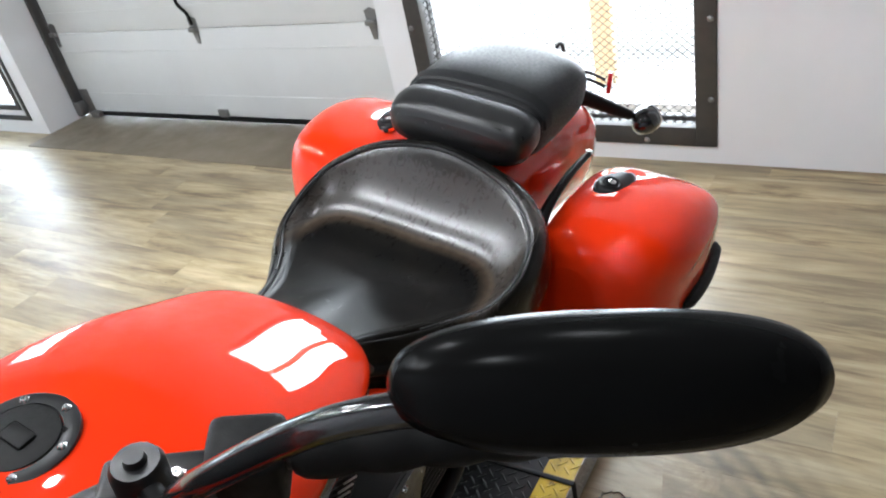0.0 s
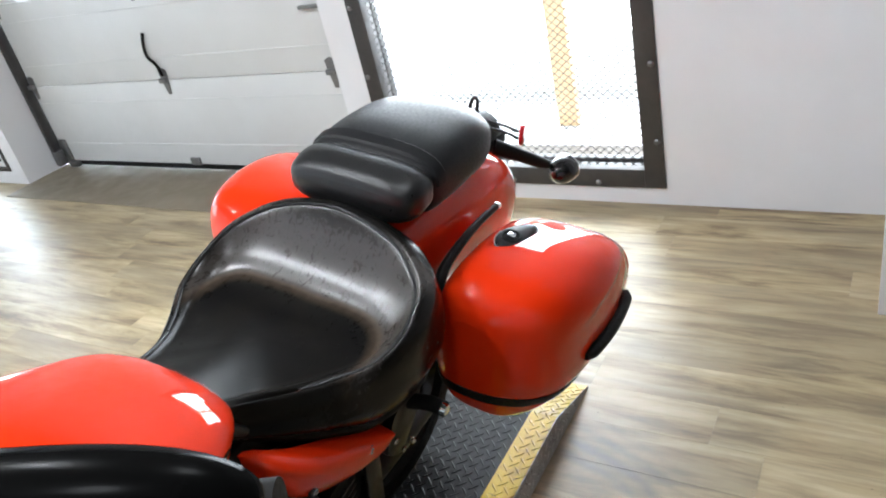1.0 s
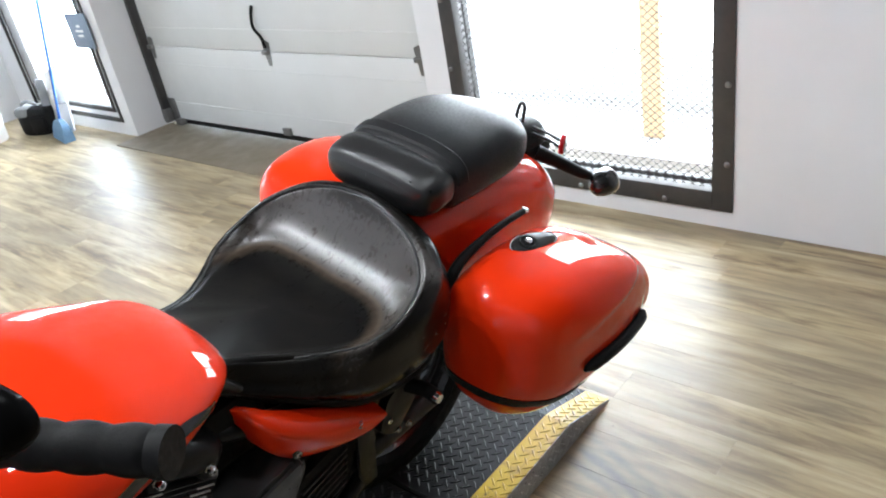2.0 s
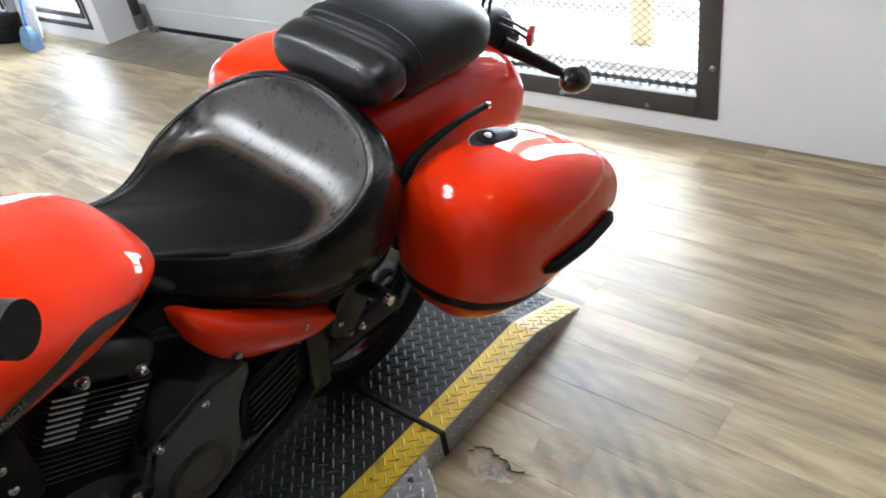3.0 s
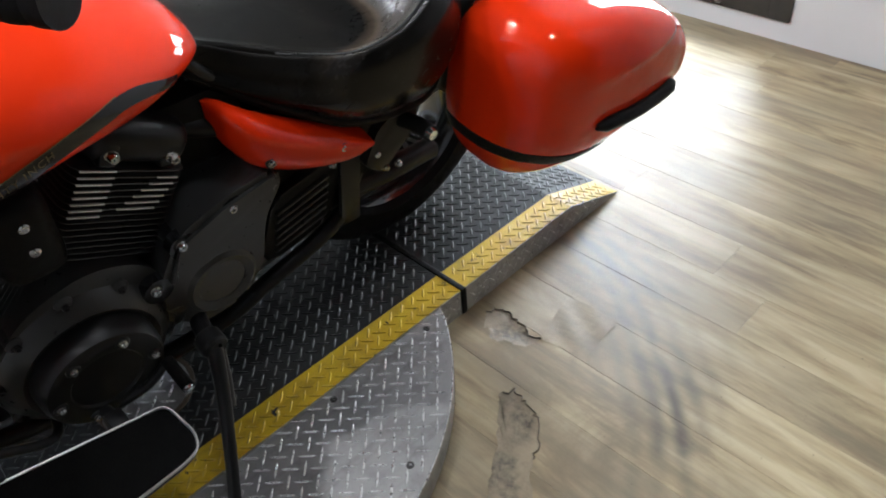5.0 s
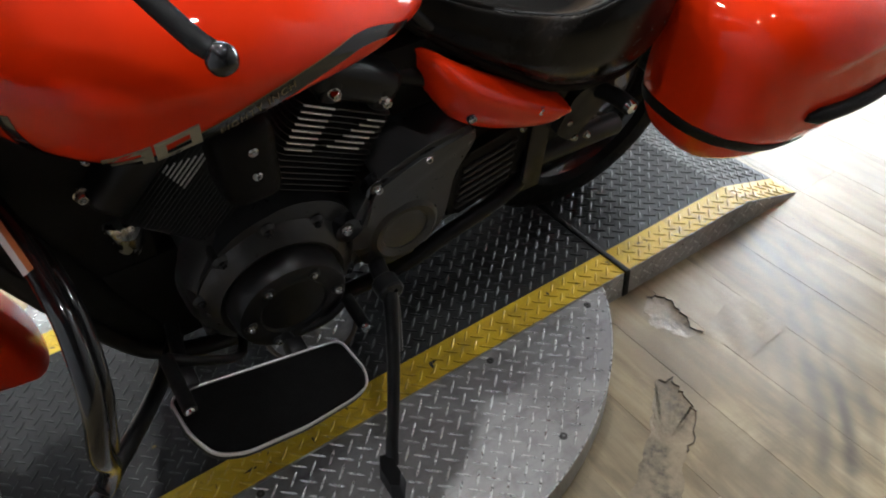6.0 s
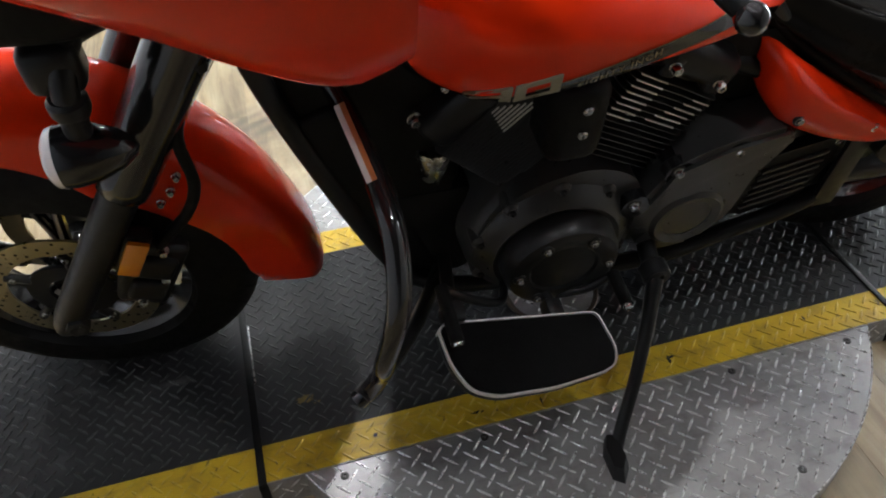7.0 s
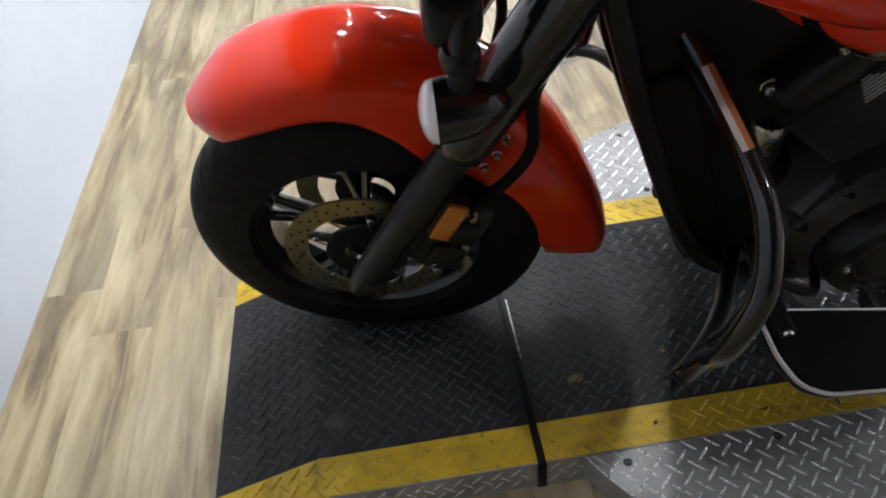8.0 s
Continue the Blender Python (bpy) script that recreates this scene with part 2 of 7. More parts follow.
WOOD = m_wood()
WALL = m_dull("white_wall_paint", (0.67, 0.675, 0.69), (0.635, 0.64, 0.652), 0.6, 0, 25, 0.1)
# the white wall again, with bluish shade put into the colour for the south side
WALL_DIMMED = m_dull("dimmed_white_wall_paint", (0.50, 0.525, 0.575), (0.47, 0.495, 0.545), 0.6, 0, 25, 0.1)
# dark only to keep bounce and reflections off the bike's left side
WALL_UNSEEN_DARK = m_dull("dark_paint_against_bounce", (0.12, 0.12, 0.125), (0.10, 0.10, 0.105), 0.6, 0, 25, 0.1)
DOOR_WHITE = m_dull("garage_door_enamel", (0.62, 0.63, 0.62), (0.58, 0.59, 0.58), 0.42, 0, 20, 0.05)
CEIL = m_dull("ceiling_black", (0.022, 0.022, 0.023), (0.03, 0.03, 0.03), 0.85, 0, 20, 0.2)
FRAME = m_dull("dark_steel_frame", (0.036, 0.036, 0.038), (0.062, 0.056, 0.050), 0.5, 0.3, 30, 0.2)
GALV = m_dull("galvanised_steel", (0.26, 0.26, 0.255), (0.18, 0.18, 0.178), 0.45, 0.8, 40, 0.1)
MAT_BROWN = m_dull("worn_brown_threshold", (0.13, 0.105, 0.070), (0.20, 0.165, 0.115), 0.6, 0, 8, 0.25)
WHITE_PLASTIC = m_dull("white_plastic", (0.74, 0.74, 0.73), (0.70, 0.70, 0.69), 0.4, 0, 20, 0.03)
BLUE = m_dull("blue_plastic", (0.03, 0.13, 0.45), (0.04, 0.16, 0.5), 0.4, 0, 40, 0.1)
BLUE_DULL = m_dull("blue_grey_bristles", (0.10, 0.19, 0.30), (0.14, 0.25, 0.38), 0.8, 0, 200, 0.5)
GREY_CLOTH = m_dull("grey_cloth", (0.20, 0.21, 0.22), (0.27, 0.28, 0.29), 0.8, 0, 90, 0.3)
SIGN = m_dull("slate_sign", (0.16, 0.21, 0.28), (0.19, 0.24, 0.31), 0.5, 0, 20, 0.05)


def m_glow(name, colour, strength):
    m = mat(name, colour, 0.9)
    b = m.node_tree.nodes["Principled BSDF"]
    b.inputs["Emission Color"].default_value = (*colour, 1)
    b.inputs["Emission Strength"].default_value = strength
    return m


OUTSIDE = m_glow("bright_overcast_outdoors", (0.90, 0.96, 1.0), 19.0)
# fill light for the seat and floor from an added opening in the west
ADDED_GLOW_WEST = m_glow("added_west_glow", (0.86, 0.94, 1.0), 6.5)


# ---------------------------------------------------------------- mesh helpers
def mesh(name, verts, faces, material, parent=None, label="", sharp=38, smooth=True):
    me = bpy.data.meshes.new(name)
    me.from_pydata([tuple(v) for v in verts], [], [tuple(q) for q in faces])
    me.validate()
    if smooth:
        bm = bmesh.new()
        bm.from_mesh(me)
        bmesh.ops.recalc_face_normals(bm, faces=bm.faces)
        if bm.calc_volume(signed=True) < 0:
            bmesh.ops.reverse_faces(bm, faces=bm.faces)
        bm.to_mesh(me)
        bm.free()
    me.update()
    if smooth:
        me.shade_smooth()
        me.set_sharp_from_angle(angle=radians(sharp))
    me.materials.append(material)
    ob = new(name, me)
    if parent is not None:
        ob.parent = parent
    if label:
        tagged(ob, label)
    return ob


def part(name, bm, material, parent=None, label="", sharp=38):
    bmesh.ops.recalc_face_normals(bm, faces=bm.faces)
    me = bpy.data.meshes.new(name)
    bm.to_mesh(me)
    bm.free()
    me.shade_smooth()
    me.set_sharp_from_angle(angle=radians(sharp))
    me.materials.append(material)
    ob = new(name, me)
    if parent is not None:
        ob.parent = parent
    if label:
        tagged(ob, label)
    return ob


def empty(name, m=None):
    ob = new(name)
    ob.empty_display_size = 0.1
    if m is not None:
        ob.matrix_world = m
    return ob


def box_bm(bm, x0, x1, y0, y1, z0, z1, bevel=0.0, m=None, seg=2):
    vs = [bm.verts.new((x, y, z)) for x in (x0, x1) for y in (y0, y1) for z in (z0, z1)]
    fs = [bm.faces.new([vs[i] for i in q]) for q in ((0, 1, 3, 2), (4, 6, 7, 5), (0, 4, 5, 1), (2, 3, 7, 6), (0, 2, 6, 4), (1, 5, 7, 3))]
    if bevel:
        es = list({e for fc in fs for e in fc.edges})
        r = bmesh.ops.bevel(bm, geom=es, offset=bevel, segments=seg, affect="EDGES", profile=0.5)
        vs = list({v for v in r["verts"]} | {v for v in vs if v.is_valid})
    if m is not None:
        bmesh.ops.transform(bm, matrix=m, verts=[v for v in vs if v.is_valid])
    return bm


def box(name, x0, x1, y0, y1, z0, z1, material, parent=None, bevel=0.0, label="", m=None):
    return part(name, box_bm(bmesh.new(), x0, x1, y0, y1, z0, z1, bevel, m), material, parent, label)


def spline(keys, u):
    """Smooth (Catmull-Rom) reading of rows of numbers at u; the first column is the key."""
    i = 0
    while i < len(keys) - 2 and u > keys[i + 1][0]:
        i += 1
    p0, p1, p2, p3 = keys[max(i - 1, 0)], keys[i], keys[i + 1], keys[min(i + 2, len(keys) - 1)]
    h = p2[0] - p1[0]
    s = min(max((u - p1[0]) / h, 0), 1)
    out = []
    for a, b, c, d, in zip(p0[1:], p1[1:], p2[1:], p3[1:]):
        m1 = (c - a) / max(p2[0] - p0[0], 1e-6) * h
        m2 = (d - b) / max(p3[0] - p1[0], 1e-6) * h
        out.append((2 * s**3 - 3 * s**2 + 1) * b + (s**3 - 2 * s**2 + s) * m1 + (-2 * s**3 + 3 * s**2) * c + (s**3 - s**2) * m2)
    return out


def skin(rings, closed=True, caps=True):
    """Verts and faces of a surface through rings of equally many points."""
    n = len(rings[0])
    verts = [p for r in rings for p in r]
    faces = []
    for i in range(len(rings) - 1):
        for j in range(n if closed else n - 1):
            k = (j + 1) % n
            faces.append((i * n + j, i * n + k, (i + 1) * n + k, (i + 1) * n + j))
    if caps:
        for i, r in ((0, rings[0]), (len(rings) - 1, rings[-1])):
            c = len(verts)
            verts.append(tuple(sum(p[a] for p in r) / n for a in range(3)))
            for j in range(n):
                k = (j + 1) % n
                faces.append((c, i * n + k, i * n + j) if i == 0 else (c, i * n + j, i * n + k))
    return verts, faces


def super_ring(y, xc, zc, hw, up, dn, eu, ed, n=40):
    """Ring in the plane y: a super-ellipse with its own upper and lower height and squareness."""
    ring = []
    for j in range(n):
        a = 2 * math.pi * j / n
        c, s = math.cos(a), math.sin(a)
        e = eu if s >= 0 else ed
        x = hw * math.copysign(abs(c) ** (2 / e), c)
        z = (up if s >= 0 else dn) * math.copysign(abs(s) ** (2 / e), s)
        ring.append((xc + x, y, zc + z))
    return ring


def loft(name, keys, material, parent, label="", steps=36, n=44, sharp=60, ends=True):
    """Keys: y, xc, zc, half width, height up, height down, squareness up, squareness down."""
    y0, y1 = keys[0][0], keys[-1][0]
    rings = []
    for i in range(steps + 1):
        u = i / steps
        u = 0.5 - 0.5 * math.cos(math.pi * u)
        y = y0 + (y1 - y0) * u
        rings.append(super_ring(y, *spline(keys, y), n=n))
    v, q = skin(rings)
    return mesh(name, v, q, material, parent, label, sharp)


def tube_rings(path, radius, n=12, radii=None, squash=(1, 1)):
    pts = [Vector(p) for p in path]
    rings, prev = [], None
    for i, p in enumerate(pts):
        d = (pts[min(i + 1, len(pts) - 1)] - pts[max(i - 1, 0)]).normalized()
        if prev is None:
            side = d.orthogonal().normalized()
        else:
            side = (prev - d * prev.dot(d)).normalized()
        prev = side
        up = d.cross(side)
        r = radii[i] if radii else radius
        rings.append([tuple(p + side * (r * squash[0] * math.cos(2 * math.pi * j / n)) + up * (r * squash[1] * math.sin(2 * math.pi * j / n))) for j in range(n)])
    return rings


def smooth_path(points, per=6):
    keys = [(float(i), *p) for i, p in enumerate(points)]
    last = len(points) - 1
    return [tuple(spline(keys, u * last / (per * last))) for u in range(per * last + 1)]


def tube(name, points, radius, material, parent=None, label="", n=12, curved=True, per=6, radii=None):
    path = smooth_path(points, per) if curved and len(points) > 2 else points
    if radii and curved and len(points) > 2:
        kr = [(float(i), r) for i, r in enumerate(radii)]
        last = len(points) - 1
        radii = [spline(kr, u * last / (per * last))[0] for u in range(per * last + 1)]
    v, q = skin(tube_rings(path, radius, n, radii))
    return mesh(name, v, q, material, parent, label, 50)


def lathe_v(profile, n=40, axis="x", centre=(0, 0, 0), closed=False):
    """Profile rows (along the axis, radius)."""
    rings = []
    for a, r in profile:
        ring = []
        for j in range(n):
            t = 2 * math.pi * j / n
            c, s = r * math.cos(t), r * math.sin(t)
            p = {"x": (a, c, s), "y": (s, a, c), "z": (c, s, a)}[axis]
            ring.append((p[0] + centre[0], p[1] + centre[1], p[2] + centre[2]))
        rings.append(ring)
    if closed:
        rings.append(rings[0])
    return skin(rings, True, not closed)


def lathe(name, profile, material, parent=None, label="", n=40, axis="x", centre=(0, 0, 0), sharp=35, closed=False, m=None):
    looped = profile[0] == profile[-1]
    rings_v, q = lathe_v(profile, n, axis, centre, False)
    v = rings_v
    if looped:
        v, q = rings_v[:-2], [f for f in q if len(f) == 4]
    if m is not None:
        v = [tuple(m @ Vector(p)) for p in v]
    return mesh(name, v, q, material, parent, label, sharp)


def bolt(parent, p, r=0.007, h=0.006, axis="x", material=None, name="bolt", label="", m=None):
    """A domed bolt head with a socket that stands proud along +axis."""
    prof = [(-0.004, r * 1.25), (0.0, r * 1.25), (0.001, r), (h * 0.7, r), (h, r * 0.75), (h, r * 0.45), (h * 0.5, r * 0.42)]
    return lathe(name, prof, material or STEEL, parent, label, 14, axis, p, 35, m=m)


def outline(name, pts, thick, material, parent=None, label="", bevel=0.004, m=None, seg=2, sharp=38):
    """A plate: a polygon in the plane (u, v) = (y, z), thick along x, with rounded edges."""
    bm = bmesh.new()
    a = [bm.verts.new((0, y, z)) for y, z in pts]
    b = [bm.verts.new((thick, y, z)) for y, z in pts]
    n = len(pts)
    bm.faces.new(a)
    top = bm.faces.new(list(reversed(b)))
    for i in range(n):
        bm.faces.new((a[i], b[i], b[(i + 1) % n], a[(i + 1) % n]))
    if bevel:
        bmesh.ops.bevel(bm, geom=list(top.edges), offset=bevel, segments=seg, affect="EDGES", profile=0.5)
    if m is not None:
        bmesh.ops.transform(bm, matrix=m, verts=bm.verts)
    return part(name, bm, material, parent, label, sharp)


def round_poly(pts, r, seg=5):
    """Rounds the corners of a polygon in the plane."""
    out, n = [], len(pts)
    for i in range(n):
        p, a, b = Vector(pts[i]), Vector(pts[i - 1]), Vector(pts[(i + 1) % n])
        da, db = (a - p), (b - p)
        k = min(r, da.length * 0.45, db.length * 0.45)
        s, e = p + da.normalized() * k, p + db.normalized() * k
        for j in range(seg + 1):
            t = j / seg
            out.append(tuple((1 - t) ** 2 * s + 2 * t * (1 - t) * p + t * t * e))
    return out


# ---------------------------------------------------------------- the room
ROOM_X0, ROOM_X1, FRONT_Y, WALL_Y, DOOR_Y = -6.2, 7.5, -2.02, 2.335, 2.49
WIN_A = (-1.115, 0.287)
WIN_B, WEST_FRONT = (-5.86, -4.34), 2.18
WIN_Z0, WIN_Z1 = 0.08, 2.15
DOOR_X0, DOOR_X1, DOOR_Z1 = -4.20, -1.285, 2.6
THICK = 0.26


def structure(ob, label, category):
    return tagged(ob, label, category, kind="structure")


def wall_piece(name, x0, x1, y0, y1, z0, z1, parent):
    return box(name, x0, x1, y0, y1, z0, z1, WALL, parent)


floor = box("floor", ROOM_X0 - 0.3, ROOM_X1 + 0.3, FRONT_Y - 0.3, WALL_Y + 0.6, -0.12, -0.006, m_dull("floor_underlay", (0.05, 0.04, 0.03), (0.07, 0.055, 0.04), 0.8))
structure(floor, "grey-brown wood-look vinyl plank floor with scuffs", "floor")

wall_north = empty("wall_north")
structure(wall_north, "white painted wall with windows and a garage door", "wall")
y0, y1 = WALL_Y, WALL_Y + THICK
for _a, _b, _y in ((ROOM_X0, WIN_B[0], WEST_FRONT), (WIN_B[1], DOOR_X0, WEST_FRONT), (DOOR_X1, WIN_A[0], y0), (WIN_A[1], ROOM_X1 + 0.3, y0)):
    wall_piece("wall_section", _a, _b, _y, y1, 0, CEILING, wall_north)
for (_a, _b), _y, _sill in ((WIN_A, y0, WIN_Z0), (WIN_B, WEST_FRONT, 0.10)):
    wall_piece("wall_section", _a, _b, _y, y1, 0, _sill, wall_north)
    wall_piece("wall_section", _a, _b, _y, y1, WIN_Z1, CEILING, wall_north)
wall_piece("wall_section", DOOR_X0, DOOR_X1, y0, y1, DOOR_Z1, CEILING, wall_north)
wall_south = box("wall_south", ROOM_X0 - 0.2, ROOM_X1 + 0.3, FRONT_Y - 0.2, FRONT_Y, 0, CEILING, WALL_DIMMED)
structure(wall_south, "plain white wall with bluish shade in its colour", "wall")
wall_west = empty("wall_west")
structure(wall_west, "white painted end wall with an added window opening", "wall")
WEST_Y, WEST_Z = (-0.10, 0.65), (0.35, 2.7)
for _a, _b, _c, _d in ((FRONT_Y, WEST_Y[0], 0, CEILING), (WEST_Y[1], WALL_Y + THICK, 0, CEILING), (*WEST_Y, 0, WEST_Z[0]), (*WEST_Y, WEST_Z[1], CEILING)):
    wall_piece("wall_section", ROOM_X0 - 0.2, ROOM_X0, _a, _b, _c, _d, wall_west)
# added opening, never in view: lets the western glow reach the seat
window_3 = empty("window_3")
structure(window_3, "added unseen end window that lets in fill light", "window")
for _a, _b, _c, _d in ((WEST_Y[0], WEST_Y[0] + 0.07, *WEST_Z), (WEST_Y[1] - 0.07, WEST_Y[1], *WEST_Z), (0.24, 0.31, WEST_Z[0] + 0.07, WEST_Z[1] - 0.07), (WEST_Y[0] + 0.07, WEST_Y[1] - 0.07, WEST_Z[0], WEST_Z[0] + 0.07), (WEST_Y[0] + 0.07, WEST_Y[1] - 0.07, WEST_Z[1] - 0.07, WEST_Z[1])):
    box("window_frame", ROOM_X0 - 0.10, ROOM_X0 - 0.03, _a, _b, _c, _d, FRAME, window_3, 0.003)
# out of view; its dark colour holds back fill from the east
wall_east = box("wall_east", ROOM_X1, ROOM_X1 + 0.2, FRONT_Y, WALL_Y, 0, CEILING, WALL_UNSEEN_DARK)
structure(wall_east, "plain unseen wall darkened to cut reflections", "wall")
wall_return = box("wall_return", 1.10, ROOM_X1 - 0.003, 1.70, WALL_Y - 0.003, 0, CEILING - 0.003, WALL, bevel=0.004)
structure(wall_return, "white boxed-out wall corner", "wall")
ceiling = box("ceiling", ROOM_X0 - 0.2, ROOM_X1 + 0.3, FRONT_Y - 0.2, WALL_Y + THICK, CEILING, CEILING + 0.15, CEIL)
structure(ceiling, "plain dark painted ceiling", "ceiling")

backdrop = box("backdrop", -10, 4, 5.2, 5.25, -0.08, 5.0, OUTSIDE)
structure(backdrop, "bright glowing panel that stands for daylight outdoors", "backdrop")
# added glowing sheet behind the west opening
backdrop_west = box("backdrop_west", -8.25, -8.2, -5, 5, -0.08, 5.0, ADDED_GLOW_WEST)
structure(backdrop_west, "bright glowing panel that stands for daylight outdoors", "backdrop")
ground = box("ground", -10, 4, WALL_Y + THICK + 0.01, 5.19, -0.2, -0.08, m_dull("pale_concrete", (0.5, 0.5, 0.49), (0.42, 0.42, 0.41), 0.8, 0, 6, 0.2))
structure(ground, "pale sunlit concrete yard", "ground")


def window(name, x0, x1, z0, z1, label):
    win = empty(name)
    structure(win, label, "window")
    w = 0.085
    for nm, a in (("window_frame", (x0, x0 + w, z0, z1)), ("window_frame", (x1 - w, x1, z0, z1)), ("window_frame", (x0 + w, x1 - w, z0, z0 + w)), ("window_frame", (x0 + w, x1 - w, z1 - w, z1))):
        fr = box(nm, a[0], a[1], WALL_Y - 0.012, WALL_Y + 0.06, a[2], a[3], FRAME, win, 0.003)
        horizontal = a[1] - a[0] > a[3] - a[2]
        n = 3 if horizontal else 6
        for k in range(n):
            f = (k + 0.5) / n
            x = a[0] + (a[1] - a[0]) * f if horizontal else (a[0] + 0.022 if a[0] == x0 else a[1] - 0.022)
            z = a[2] + 0.022 if horizontal else a[2] + 0.05 + (a[3] - a[2] - 0.1) * f
            lathe("frame_bolt", [(-0.001, 0.013), (-0.006, 0.012), (-0.010, 0.007), (-0.011, 0.0)], GALV, fr, "", 12, "y", (x, WALL_Y - 0.012, z))
    # sash set back behind the guard
    g = 0.012
    for a in ((x0 + w * 0.6, x0 + w - 0.004, z0, z1), (x1 - w + 0.004, x1 - w * 0.6, z0, z1), (x0 + w + g, x1 - w - g, z0 + w * 0.5, z0 + w + g), (x0 + w + g, x1 - w - g, z1 - w - g, z1)):
        box("window_sash", a[0], a[1], WALL_Y + 0.075, WALL_Y + 0.11, a[2], a[3], FRAME, win, 0.003)
    return win


def mesh_guard(x0, x1, z0, z1, y, parent):
    """Expanded metal: zigzag strands that share the crossings."""
    verts, faces = [], []
    px, pz, w, d = 0.040, 0.0165, 0.0020, 0.0020
    rows, cols = int((z1 - z0) / pz), int((x1 - x0) / px)
    for r in range(rows):
        z = z0 + r * pz
        for c in range(cols):
            for k in (0, 1):
                xa = x0 + (c + 0.5 * k) * px
                up = (k == 0) != (r % 2 == 1)
                za, zb = (z, z + pz) if up else (z + pz, z)
                i = len(verts)
                xb = xa + px / 2
                for (x, zz) in ((xa, za), (xb, zb)):
                    verts += [(x, y - d, zz - w), (x, y - d, zz + w), (x, y + d, zz)]
                faces += [(i, i + 3, i + 4, i + 1), (i + 1, i + 4, i + 5, i + 2), (i + 2, i + 5, i + 3, i)]
    ob = mesh("expanded_metal", verts, faces, FRAME, parent, "dark expanded metal security mesh", smooth=False)
    return tagged(ob, kind="stuff")


window_1 = window("window_1", *WIN_A, WIN_Z0, WIN_Z1, "dark steel framed window behind expanded metal mesh")
mesh_guard(WIN_A[0] + 0.06, WIN_A[1] - 0.06, WIN_Z0 + 0.06, 1.55, WALL_Y + 0.03, window_1)
post = box("gate_post", -0.62, -0.50, 3.35, 3.42, -0.08, 3.2, m_dull("faded_orange_paint", (0.46, 0.31, 0.17), (0.52, 0.37, 0.21), 0.6), None, 0.01)
tagged(post, "faded orange steel post standing outdoors", "post")
rail = box("yard_wall", -3.0, 2.2, 3.9, 4.0, -0.08, 0.28, m_dull("pale_render", (0.62, 0.62, 0.60), (0.55, 0.55, 0.53), 0.8), None, 0.01)
tagged(rail, "low pale rendered wall outdoors", "wall")


def plain_window(name, x0, x1, z0, z1, y, label):
    """Thin dark outer frame, a pale band, and a dark sash inside it."""
    win = empty(name)
    structure(win, label, "window")
    for nm, w, gap, ya, yb, mt in (("window_frame", 0.030, 0.0, y - 0.010, y + 0.05, FRAME), ("window_surround", 0.045, 0.030, y + 0.006, y + 0.07, WALL), ("window_sash", 0.038, 0.075, y - 0.004, y + 0.06, FRAME)):
        a, b, c, d = x0 + gap, x1 - gap, z0 + gap, z1 - gap
        for u0, u1, v0, v1 in ((a, a + w, c, d), (b - w, b, c, d), (a + w, b - w, c, c + w), (a + w, b - w, d - w, d)):
            box(nm, u0, u1, ya, yb, v0, v1, mt, win, 0.003)
    return win


window_2 = plain_window("window_2", *WIN_B, 0.10, WIN_Z1, WEST_FRONT, "dark double framed window with bright daylight outside")


